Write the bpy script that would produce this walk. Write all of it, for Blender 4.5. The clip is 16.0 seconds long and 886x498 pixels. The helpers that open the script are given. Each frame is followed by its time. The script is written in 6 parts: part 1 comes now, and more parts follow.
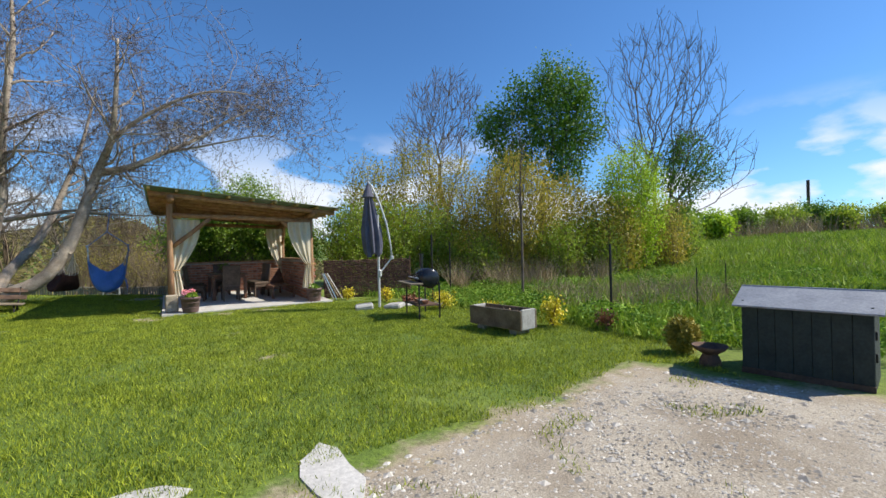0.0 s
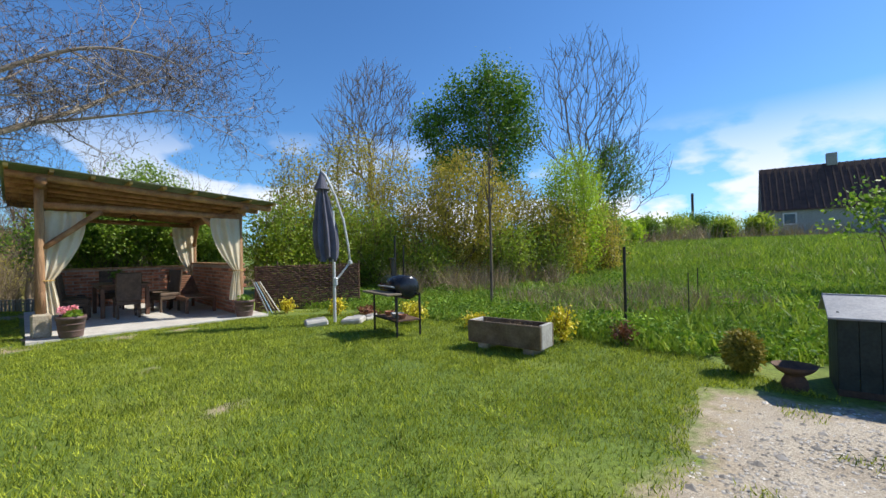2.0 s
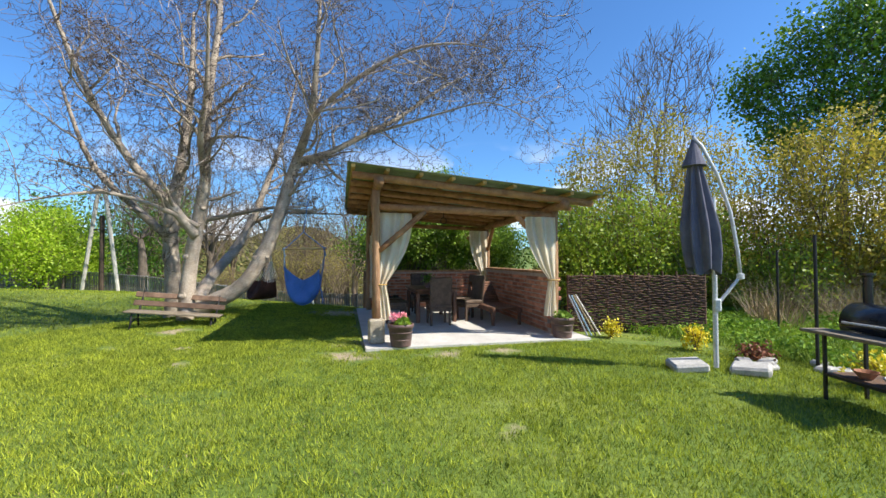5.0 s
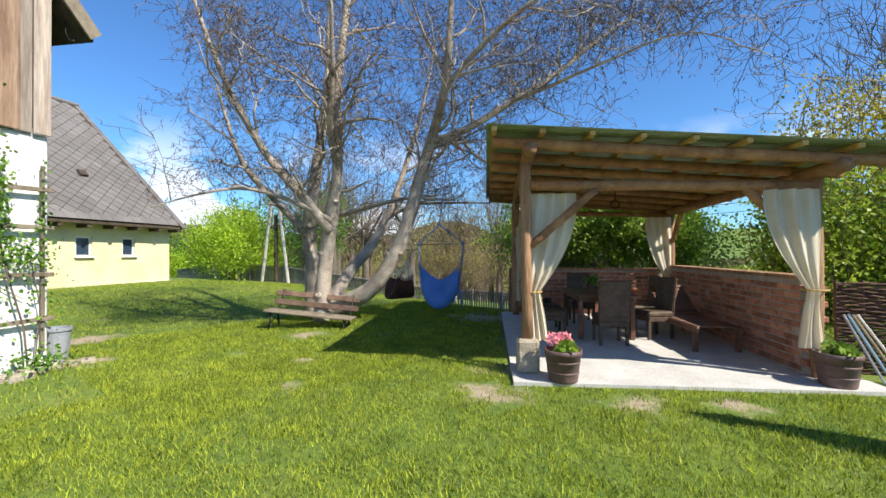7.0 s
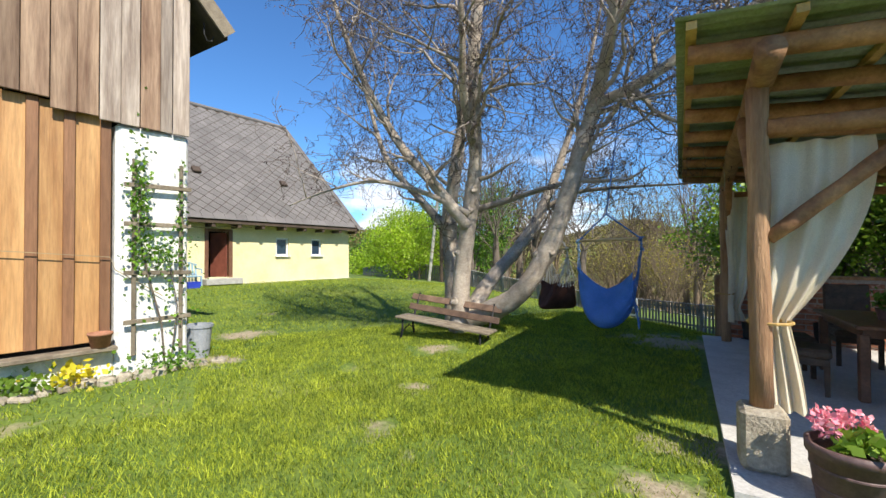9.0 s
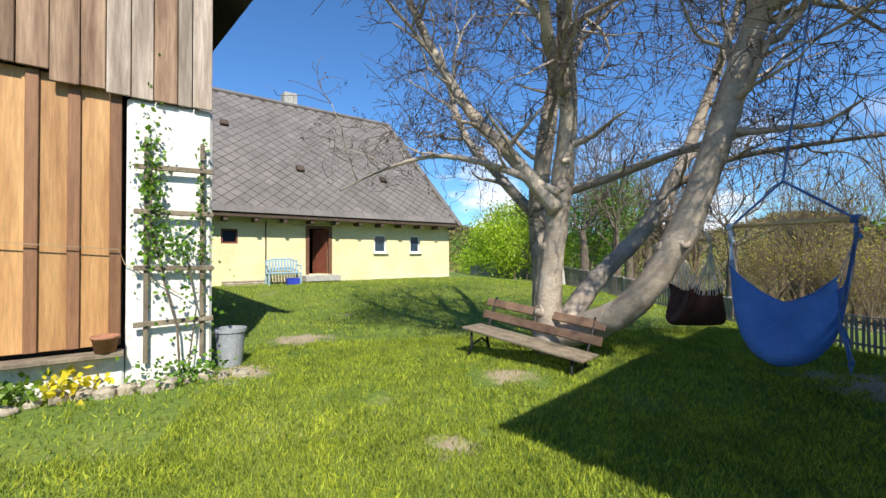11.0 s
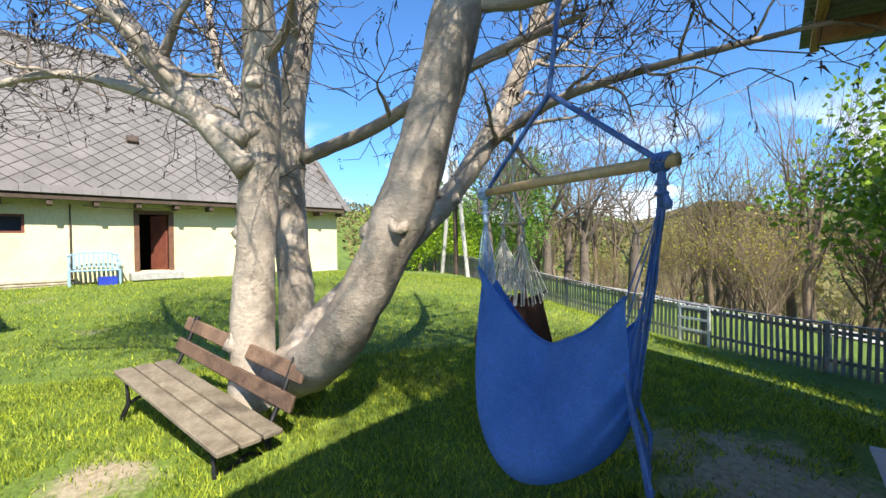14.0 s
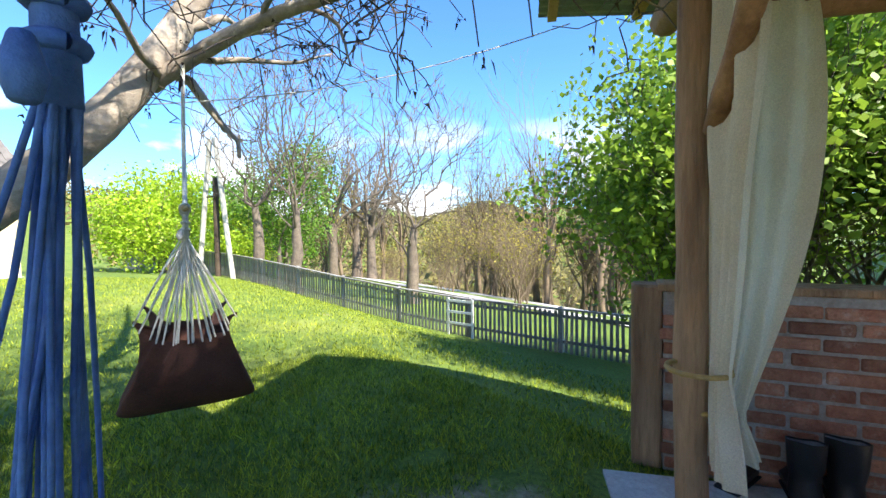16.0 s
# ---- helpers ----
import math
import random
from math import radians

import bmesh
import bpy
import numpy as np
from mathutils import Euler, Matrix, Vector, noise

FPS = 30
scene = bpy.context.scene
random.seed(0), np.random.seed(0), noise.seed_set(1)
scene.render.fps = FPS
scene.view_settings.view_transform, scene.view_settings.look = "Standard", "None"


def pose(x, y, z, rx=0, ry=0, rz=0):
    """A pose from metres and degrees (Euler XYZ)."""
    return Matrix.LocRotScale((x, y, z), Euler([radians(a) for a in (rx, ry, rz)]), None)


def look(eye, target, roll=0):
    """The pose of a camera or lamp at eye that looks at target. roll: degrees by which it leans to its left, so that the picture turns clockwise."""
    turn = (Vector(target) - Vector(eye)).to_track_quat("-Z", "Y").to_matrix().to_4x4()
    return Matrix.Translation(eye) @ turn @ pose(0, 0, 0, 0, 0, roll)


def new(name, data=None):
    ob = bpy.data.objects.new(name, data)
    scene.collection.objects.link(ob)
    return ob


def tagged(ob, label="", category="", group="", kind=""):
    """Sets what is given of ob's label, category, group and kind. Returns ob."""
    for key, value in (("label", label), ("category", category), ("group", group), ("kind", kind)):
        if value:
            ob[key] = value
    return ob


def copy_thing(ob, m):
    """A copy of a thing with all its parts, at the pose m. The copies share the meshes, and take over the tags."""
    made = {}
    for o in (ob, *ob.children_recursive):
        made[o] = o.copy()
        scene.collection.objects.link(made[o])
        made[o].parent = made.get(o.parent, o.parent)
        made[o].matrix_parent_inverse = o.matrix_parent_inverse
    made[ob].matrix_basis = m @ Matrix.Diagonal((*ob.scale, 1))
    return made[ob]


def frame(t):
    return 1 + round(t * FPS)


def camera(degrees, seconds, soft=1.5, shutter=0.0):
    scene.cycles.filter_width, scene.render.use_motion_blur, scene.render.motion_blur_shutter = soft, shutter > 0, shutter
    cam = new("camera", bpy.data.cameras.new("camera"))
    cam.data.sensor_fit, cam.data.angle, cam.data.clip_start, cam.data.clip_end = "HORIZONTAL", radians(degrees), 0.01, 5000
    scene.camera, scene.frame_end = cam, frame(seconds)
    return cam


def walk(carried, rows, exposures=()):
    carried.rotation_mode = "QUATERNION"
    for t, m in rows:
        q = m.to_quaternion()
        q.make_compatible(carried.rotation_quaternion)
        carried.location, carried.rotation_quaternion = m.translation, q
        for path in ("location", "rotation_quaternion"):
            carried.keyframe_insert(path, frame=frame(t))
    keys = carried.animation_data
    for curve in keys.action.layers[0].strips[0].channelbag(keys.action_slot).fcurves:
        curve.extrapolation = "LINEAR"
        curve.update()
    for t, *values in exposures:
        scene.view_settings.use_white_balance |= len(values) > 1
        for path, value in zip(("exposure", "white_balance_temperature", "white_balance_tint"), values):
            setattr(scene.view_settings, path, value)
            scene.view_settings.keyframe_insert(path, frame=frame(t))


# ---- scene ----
cam = camera(92.8, 16.0)
PATH = [
    (0, (0.005, 0.015, 1.393), (0.003, 2.015, 1.395), -1.4),
    (0.5, (-0.242, 0.319, 1.409), (-0.065, 2.311, 1.41), -1.4),
    (1, (-0.523, 0.67, 1.418), (-0.152, 2.635, 1.42), -1.4),
    (1.5, (-0.825, 1.023, 1.426), (-0.441, 2.985, 1.434), -1.2),
    (2, (-1.126, 1.459, 1.399), (-0.72, 3.417, 1.413), -1.2),
    (2.5, (-1.416, 1.854, 1.415), (-1.084, 3.826, 1.434), -1.0),
    (3, (-1.739, 2.263, 1.433), (-1.535, 4.253, 1.455), -0.8),
    (3.5, (-2.095, 2.713, 1.464), (-2.086, 4.713, 1.497), -0.6),
    (3.6, (-2.159, 2.784, 1.47), (-2.207, 4.783, 1.501), -0.6),
    (4, (-2.451, 3.132, 1.472), (-2.715, 5.114, 1.512), -0.4),
    (4.5, (-2.682, 3.412, 1.468), (-3.167, 5.351, 1.515), -0.3),
    (5, (-2.949, 3.735, 1.455), (-3.643, 5.61, 1.507), -0.2),
    (5.2, (-3.05, 3.866, 1.468), (-3.828, 5.708, 1.518), -0.0),
    (7.3, (-4.098, 5.577, 1.529), (-5.435, 7.064, 1.56), -0.5),
    (7.5, (-4.202, 5.714, 1.504), (-5.577, 7.166, 1.544), -0.5),
    (8, (-4.39, 6.12, 1.492), (-5.878, 7.456, 1.534), -0.5),
    (8.5, (-4.631, 6.465, 1.491), (-6.268, 7.614, 1.531), -0.3),
    (9, (-4.892, 6.814, 1.509), (-6.677, 7.715, 1.538), -0.2),
    (9.5, (-5.175, 7.155, 1.522), (-7.047, 7.858, 1.544), -0.1),
    (9.7, (-5.303, 7.272, 1.516), (-7.201, 7.903, 1.533), -0.2),
    (11.8, (-6.69, 8.63, 1.424), (-8.668, 8.93, 1.43), -0.2),
    (12, (-6.798, 8.816, 1.44), (-8.778, 9.1, 1.437), -0.3),
    (12.5, (-7.036, 9.287, 1.47), (-9.009, 9.617, 1.454), -0.5),
    (13, (-7.302, 9.816, 1.465), (-9.263, 10.208, 1.442), -0.7),
    (13.5, (-7.566, 10.315, 1.453), (-9.51, 10.784, 1.429), -0.6),
    (14, (-7.768, 10.813, 1.451), (-9.672, 11.424, 1.423), -0.6),
    (14.5, (-7.94, 11.19, 1.469), (-9.774, 11.986, 1.432), -0.8),
    (15, (-8.139, 11.468, 1.497), (-9.85, 12.503, 1.451), -0.9),
    (15.5, (-8.35, 11.759, 1.482), (-9.894, 13.03, 1.423), -0.8),
    (16, (-8.491, 11.991, 1.462), (-9.909, 13.401, 1.396), -0.7),
]
walk(cam, [(t, look(eye, target, roll)) for t, eye, target, roll in PATH],
     exposures=[(0, 0.05), (2, 0.1), (3.5, 0.25), (5, 0.45), (9, 0.33), (12, 0.24), (12.5, 0.32), (13.5, 0.65), (15, 1.1), (16, 1.4)])

# ---------------- world, sun ----------------
SUN = Vector((2.9, 0.22, 2.93)).normalized()
world = bpy.data.worlds.new("world")
scene.world = world
world.use_nodes = True
WN, WL = world.node_tree.nodes, world.node_tree.links
WN.clear()
w_out, w_bg = WN.new("ShaderNodeOutputWorld"), WN.new("ShaderNodeBackground")
sky = WN.new("ShaderNodeTexSky")
sky.sky_type, sky.sun_disc = "NISHITA", False
sky.sun_elevation, sky.sun_rotation = math.asin(SUN.z), math.atan2(SUN.x, SUN.y)
sky.air_density, sky.dust_density, sky.ozone_density = 1.0, 0.25, 3.0
w_co, w_sep = WN.new("ShaderNodeTexCoord"), WN.new("ShaderNodeSeparateXYZ")
w_map, w_noise, w_ramp = WN.new("ShaderNodeMapping"), WN.new("ShaderNodeTexNoise"), WN.new("ShaderNodeValToRGB")
w_el, w_mul, w_mix = WN.new("ShaderNodeValToRGB"), WN.new("ShaderNodeMath"), WN.new("ShaderNodeMixRGB")
w_map.inputs["Scale"].default_value = (2.6, 2.6, 5.6)
w_map.inputs["Location"].default_value = (0.35, 0.1, 0.2)
w_noise.inputs["Scale"].default_value, w_noise.inputs["Detail"].default_value = 1.5, 7
w_ramp.color_ramp.elements[0].position, w_ramp.color_ramp.elements[1].position = 0.5, 0.57
e = w_el.color_ramp.elements
e[0].position, e[0].color = 0.0, (1, 1, 1, 1)
e[1].position, e[1].color = 0.27, (0, 0, 0, 1)
x1 = e.new(0.13)
x1.color = (0.9, 0.9, 0.9, 1)
w_mul.operation = "MULTIPLY"
w_mix.inputs[2].default_value = (8.5, 8.8, 9.4, 1)
WL.new(w_co.outputs["Generated"], w_sep.inputs[0])
WL.new(w_co.outputs["Generated"], w_map.inputs[0])
WL.new(w_map.outputs[0], w_noise.inputs[0])
WL.new(w_noise.outputs[0], w_ramp.inputs[0])
WL.new(w_sep.outputs[2], w_el.inputs[0])
WL.new(w_ramp.outputs[0], w_mul.inputs[0])
WL.new(w_el.outputs[0], w_mul.inputs[1])
WL.new(w_mul.outputs[0], w_mix.inputs[0])
w_tint = WN.new("ShaderNodeMixRGB")
w_tint.blend_type, w_tint.inputs[0].default_value = "MULTIPLY", 1.0
w_tint.inputs[2].default_value = (0.62, 1.0, 1.36, 1)
WL.new(sky.outputs[0], w_tint.inputs[1])
WL.new(w_tint.outputs[0], w_mix.inputs[1])
WL.new(w_mix.outputs[0], w_bg.inputs[0])
w_bg.inputs[1].default_value = 0.112
WL.new(w_bg.outputs[0], w_out.inputs[0])
lamp = bpy.data.lights.new("sun", "SUN")
lamp.energy, lamp.angle, lamp.color = 6.2, radians(0.55), (1.0, 0.93, 0.8)
sun = new("sun", lamp)
sun.matrix_world = look(SUN * 60, (0, 0, 0))

# ---------------- materials ----------------


def nodes_of(name, rough=0.8, metal=0.0):
    m = bpy.data.materials.new(name)
    m.use_nodes = True
    b = m.node_tree.nodes["Principled BSDF"]
    b.inputs["Roughness"].default_value, b.inputs["Metallic"].default_value = rough, metal
    return m, m.node_tree.nodes, m.node_tree.links, b


def noise_on(N, L, co, scale, detail=5, rough=0.6, stretch=None):
    n = N.new("ShaderNodeTexNoise")
    n.inputs["Scale"].default_value, n.inputs["Detail"].default_value, n.inputs["Roughness"].default_value = scale, detail, rough
    if stretch:
        mp = N.new("ShaderNodeMapping")
        mp.inputs["Scale"].default_value = stretch
        L.new(co, mp.inputs[0])
        co = mp.outputs[0]
    L.new(co, n.inputs[0])
    return n.outputs[0]


def ramp_on(N, L, fac, stops):
    r = N.new("ShaderNodeValToRGB")
    els = r.color_ramp.elements
    while len(els) < len(stops):
        els.new(0.5)
    for el, (p, c) in zip(els, stops):
        el.position, el.color = p, (*c, 1)
    L.new(fac, r.inputs[0])
    return r.outputs[0]


def mix_on(N, L, fac, a, b, mode="MIX"):
    m = N.new("ShaderNodeMixRGB")
    m.blend_type = mode
    for i, v in ((0, fac), (1, a), (2, b)):
        if isinstance(v, (int, float)):
            m.inputs[i].default_value = v
        elif isinstance(v, tuple):
            m.inputs[i].default_value = (*v, 1)
        else:
            L.new(v, m.inputs[i])
    return m.outputs[0]


def math_on(N, L, op, a, b=0.0):
    m = N.new("ShaderNodeMath")
    m.operation = op
    for i, v in ((0, a), (1, b)):
        if isinstance(v, (int, float)):
            m.inputs[i].default_value = v
        else:
            L.new(v, m.inputs[i])
    return m.outputs[0]


def simple(name, dark, light, scale=6.0, rough=0.8, bump=0.3, metal=0.0, stretch=None, coords="Object", vary=0.0, island=0.0, fine=40.0, dist=0.01, trans=0.0, stain=None):
    """Two-scale mottled material: broad stains and fine grain with relief."""
    m, N, L, b = nodes_of(name, rough, metal)
    co = N.new("ShaderNodeTexCoord").outputs[coords] if coords != "World" else N.new("ShaderNodeNewGeometry").outputs["Position"]
    big = noise_on(N, L, co, scale, 5, 0.65, stretch)
    small = noise_on(N, L, co, fine, 4, 0.7, stretch)
    col = ramp_on(N, L, big, [(0.3, dark), (0.7, light)])
    g = ramp_on(N, L, small, [(0.25, (0.62, 0.62, 0.62)), (0.75, (1.2, 1.2, 1.2))])
    col = mix_on(N, L, 0.8, col, g, "MULTIPLY")
    for amount, src in ((vary, "object"), (island, "island")):
        if amount:
            r = N.new("ShaderNodeObjectInfo").outputs["Random"] if src == "object" else N.new("ShaderNodeNewGeometry").outputs["Random Per Island"]
            v = ramp_on(N, L, r, [(0, (1 - amount,) * 3), (1, (1 + amount,) * 3)])
            col = mix_on(N, L, 1.0, col, v, "MULTIPLY")
    if stain:
        sp = ramp_on(N, L, noise_on(N, L, co, 4.5, 6, 0.75), [(0.56, (0, 0, 0)), (0.7, (0.75, 0.75, 0.75))])
        col = mix_on(N, L, sp, col, stain)
    L.new(col, b.inputs["Base Color"])
    if trans:
        t = N.new("ShaderNodeBsdfTranslucent")
        L.new(col, t.inputs[0])
        mx = N.new("ShaderNodeMixShader")
        mx.inputs[0].default_value = trans
        L.new(b.outputs[0], mx.inputs[1])
        L.new(t.outputs[0], mx.inputs[2])
        L.new(mx.outputs[0], N["Material Output"].inputs[0])
    if bump:
        bp = N.new("ShaderNodeBump")
        bp.inputs["Strength"].default_value, bp.inputs["Distance"].default_value = bump, dist
        L.new(small, bp.inputs["Height"])
        L.new(bp.outputs[0], b.inputs["Normal"])
    return m


def leafy(name, dark, light, rough=0.5, trans=0.25, clump=0.9):
    """Leaf: colour varies from leaf to leaf, light shines through."""
    m, N, L, b = nodes_of(name, rough)
    r = N.new("ShaderNodeNewGeometry").outputs["Random Per Island"]
    col = ramp_on(N, L, r, [(0, dark), (1, light)])
    co = N.new("ShaderNodeNewGeometry").outputs["Position"]
    big = ramp_on(N, L, noise_on(N, L, co, clump, 4, 0.7), [(0.3, (0.6, 0.64, 0.7)), (0.7, (1.35, 1.25, 1.05))])
    col = mix_on(N, L, 1.0, col, big, "MULTIPLY")
    L.new(col, b.inputs["Base Color"])
    t = N.new("ShaderNodeBsdfTranslucent")
    L.new(col, t.inputs[0])
    mx = N.new("ShaderNodeMixShader")
    mx.inputs[0].default_value = trans
    L.new(b.outputs[0], mx.inputs[1])
    L.new(t.outputs[0], mx.inputs[2])
    L.new(mx.outputs[0], N["Material Output"].inputs[0])
    return m


def ground_material():
    m, N, L, b = nodes_of("ground_earth_and_grass", 0.95)
    co = N.new("ShaderNodeNewGeometry").outputs["Position"]
    sp = N.new("ShaderNodeSeparateXYZ")
    L.new(co, sp.inputs[0])
    X, Y = sp.outputs[0], sp.outputs[1]
    wob = math_on(N, L, "MULTIPLY", math_on(N, L, "SUBTRACT", noise_on(N, L, co, 1.6, 6, 0.7), 0.5), 1.7)
    broad = noise_on(N, L, co, 0.45, 4)
    fine = noise_on(N, L, co, 22, 5, 0.75)
    vfine = noise_on(N, L, co, 90, 3, 0.8)
    grass = ramp_on(N, L, broad, [(0.25, (0.07, 0.125, 0.014)), (0.5, (0.12, 0.185, 0.022)), (0.78, (0.24, 0.27, 0.05))])
    grass = mix_on(N, L, 0.85, grass, ramp_on(N, L, fine, [(0.3, (0.3, 0.34, 0.3)), (0.68, (1.45, 1.4, 1.3))]), "MULTIPLY")
    dirt = ramp_on(N, L, fine, [(0.3, (0.22, 0.165, 0.1)), (0.7, (0.48, 0.4, 0.29))])
    gravel = ramp_on(N, L, vfine, [(0.32, (0.19, 0.165, 0.13)), (0.5, (0.38, 0.34, 0.28)), (0.7, (0.6, 0.55, 0.47))])
    gravel = mix_on(N, L, 0.7, gravel, ramp_on(N, L, noise_on(N, L, co, 1.2, 5), [(0.35, (0.55, 0.47, 0.38)), (0.6, (1.08, 1.05, 1.0))]), "MULTIPLY")
    # gravel yard: bounded by two slanting edges
    d1 = math_on(N, L, "SUBTRACT", math_on(N, L, "ADD", math_on(N, L, "MULTIPLY", X, 0.78), 3.3), Y)
    d2 = math_on(N, L, "SUBTRACT", math_on(N, L, "SUBTRACT", 6.55, math_on(N, L, "MULTIPLY", X, 0.72)), Y)
    d3 = math_on(N, L, "ADD", X, 2.2)
    d = math_on(N, L, "MINIMUM", math_on(N, L, "MINIMUM", d1, d2), d3)
    dn = math_on(N, L, "ADD", d, wob)
    g_dirt = ramp_on(N, L, dn, [(0.0, (0, 0, 0)), (0.35, (1, 1, 1))])
    g_grav = ramp_on(N, L, dn, [(0.25, (0, 0, 0)), (0.6, (1, 1, 1))])
    # worn bare spots in the lawn
    bare = ramp_on(N, L, noise_on(N, L, co, 0.85, 6, 0.6), [(0.66, (0, 0, 0)), (0.73, (1, 1, 1))])
    col = mix_on(N, L, math_on(N, L, "MULTIPLY", bare, 0.55), grass, dirt)

    def spot(x, y, r, soft):
        dx, dy = math_on(N, L, "SUBTRACT", X, x), math_on(N, L, "SUBTRACT", Y, y)
        q = math_on(N, L, "SQRT", math_on(N, L, "ADD", math_on(N, L, "MULTIPLY", dx, dx), math_on(N, L, "MULTIPLY", dy, dy)))
        q = math_on(N, L, "SUBTRACT", r, math_on(N, L, "ADD", q, wob))
        return ramp_on(N, L, q, [(0, (0, 0, 0)), (soft, (1, 1, 1))])
    for x, y, r in ((-6.5, 9.2, 0.45), (-5.2, 9.8, 0.35), (-10.7, 9.6, 0.38), (-13.2, 7.1, 0.5), (-9.6, 13.3, 0.7), (-11.4, 6.7, 0.4), (-6.95, 9.9, 0.35), (-9.3, 8.7, 0.2), (-10.2, 8.2, 0.18), (-4.4, 10.3, 0.3), (-3.6, 7.4, 0.12), (-2.4, 5.6, 0.14), (-8.4, 8.0, 0.15)):
        col = mix_on(N, L, math_on(N, L, "MULTIPLY", spot(x, y, r, 0.3), 0.95), col, dirt)
    col = mix_on(N, L, g_dirt, col, dirt)
    col = mix_on(N, L, g_grav, col, gravel)
    L.new(col, b.inputs["Base Color"])
    bp = N.new("ShaderNodeBump")
    bp.inputs["Strength"].default_value, bp.inputs["Distance"].default_value = 0.7, 0.02
    L.new(fine, bp.inputs["Height"])
    L.new(bp.outputs[0], b.inputs["Normal"])
    return m


def glass_material():
    m, N, L, b = nodes_of("window_glass", 0.05)
    b.inputs["Base Color"].default_value = (0.03, 0.05, 0.08, 1)
    return m


GROUND = ground_material()
GRASS = leafy("lawn_blade", (0.05, 0.115, 0.006), (0.5, 0.58, 0.055), 0.75, 0.35, 3.2)
WEED = leafy("weed_leaf", (0.05, 0.14, 0.01), (0.25, 0.42, 0.035), 0.8, 0.3, 1.6)
MEADOW = leafy("meadow_blade", (0.1, 0.2, 0.012), (0.36, 0.48, 0.06), 0.7, 0.3, 0.5)
STRAW = leafy("dry_straw", (0.22, 0.17, 0.1), (0.42, 0.34, 0.22), 0.8, 0.1)
LEAF_DARK = leafy("tree_leaf_green", (0.06, 0.16, 0.012), (0.18, 0.34, 0.03), 0.5, 0.3)
LEAF_LILAC = leafy("shrub_leaf_green", (0.11, 0.22, 0.02), (0.32, 0.48, 0.06), 0.5, 0.45)
LEAF_BRIGHT = leafy("young_leaf_bright", (0.27, 0.45, 0.02), (0.5, 0.66, 0.06), 0.5, 0.5)
LEAF_OLIVE = leafy("young_leaf_olive", (0.25, 0.26, 0.025), (0.56, 0.47, 0.08), 0.55, 0.45)
LEAF_BUSH = leafy("hedge_leaf", (0.15, 0.27, 0.02), (0.4, 0.5, 0.06), 0.5, 0.5)
LEAF_YELLOW = leafy("yellow_leaf", (0.55, 0.46, 0.02), (0.8, 0.72, 0.05), 0.5, 0.3)
LEAF_RED = leafy("reddish_leaf", (0.16, 0.05, 0.03), (0.3, 0.13, 0.07), 0.6, 0.2)
LEAF_THUJA = leafy("conifer_scale", (0.18, 0.18, 0.02), (0.42, 0.35, 0.05), 0.7, 0.15)
PETAL = leafy("pink_petal", (0.75, 0.2, 0.35), (0.9, 0.5, 0.6), 0.5, 0.3)
SEED = leafy("dry_seed_cluster", (0.045, 0.03, 0.03), (0.1, 0.065, 0.06), 0.8, 0.05)
BARK = simple("pale_bark", (0.28, 0.225, 0.175), (0.56, 0.48, 0.395), 2.6, 0.9, 0.4, fine=26, coords="World", dist=0.03, stretch=(1, 1, 1.3))
BARK_DARK = simple("dark_bark", (0.09, 0.07, 0.055), (0.2, 0.16, 0.125), 5, 0.9, 0.8, fine=30, coords="World", dist=0.02)
TWIG = simple("twig_bark", (0.075, 0.055, 0.046), (0.21, 0.165, 0.135), 3, 0.9, 0.0, coords="World")
TWIG_BROWN = simple("twig_brown", (0.1, 0.07, 0.047), (0.25, 0.185, 0.12), 3, 0.9, 0.0, coords="World")
LOG = simple("peeled_log", (0.19, 0.082, 0.034), (0.47, 0.25, 0.11), 5, 0.7, 0.8, fine=42, stretch=(1, 1, 1), vary=0.15, dist=0.01, coords="World")
POSTWOOD = simple("weathered_post", (0.17, 0.078, 0.036), (0.54, 0.33, 0.18), 6, 0.8, 1.0, fine=45, stretch=(1, 1, 0.12), vary=0.1, coords="World", dist=0.02)
BATTEN = simple("yellow_batten", (0.45, 0.27, 0.08), (0.62, 0.42, 0.15), 3, 0.7, 0.3, vary=0.12, coords="World")
SHEET = simple("green_roof_sheet", (0.19, 0.24, 0.17), (0.31, 0.37, 0.27), 2, 0.55, 0.1, coords="World")
CONCRETE = simple("pale_concrete", (0.46, 0.44, 0.41), (0.62, 0.6, 0.57), 2.2, 0.85, 0.3, coords="World")
STONE = simple("sandstone", (0.3, 0.25, 0.18), (0.52, 0.46, 0.36), 7, 0.9, 0.9, vary=0.15, coords="World", dist=0.02)
GREYSTONE = simple("grey_stone", (0.32, 0.31, 0.29), (0.5, 0.49, 0.46), 7, 0.9, 0.6, vary=0.15, coords="World")
PEBBLE = simple("loose_gravel", (0.3, 0.27, 0.23), (0.62, 0.58, 0.52), 7, 0.9, 0.0, coords="World", island=0.55)
BRICK = simple("red_brick", (0.3, 0.1, 0.055), (0.56, 0.27, 0.17), 7, 0.9, 0.9, vary=0.4, coords="World", fine=55, dist=0.015, stain=(0.6, 0.5, 0.42))
MORTAR = simple("grey_mortar", (0.3, 0.25, 0.21), (0.48, 0.42, 0.37), 9, 0.95, 0.5, coords="World")
CURTAIN = simple("cream_cotton", (0.78, 0.68, 0.5), (0.88, 0.81, 0.66), 3, 0.9, 0.15, coords="World", fine=180, trans=0.35)
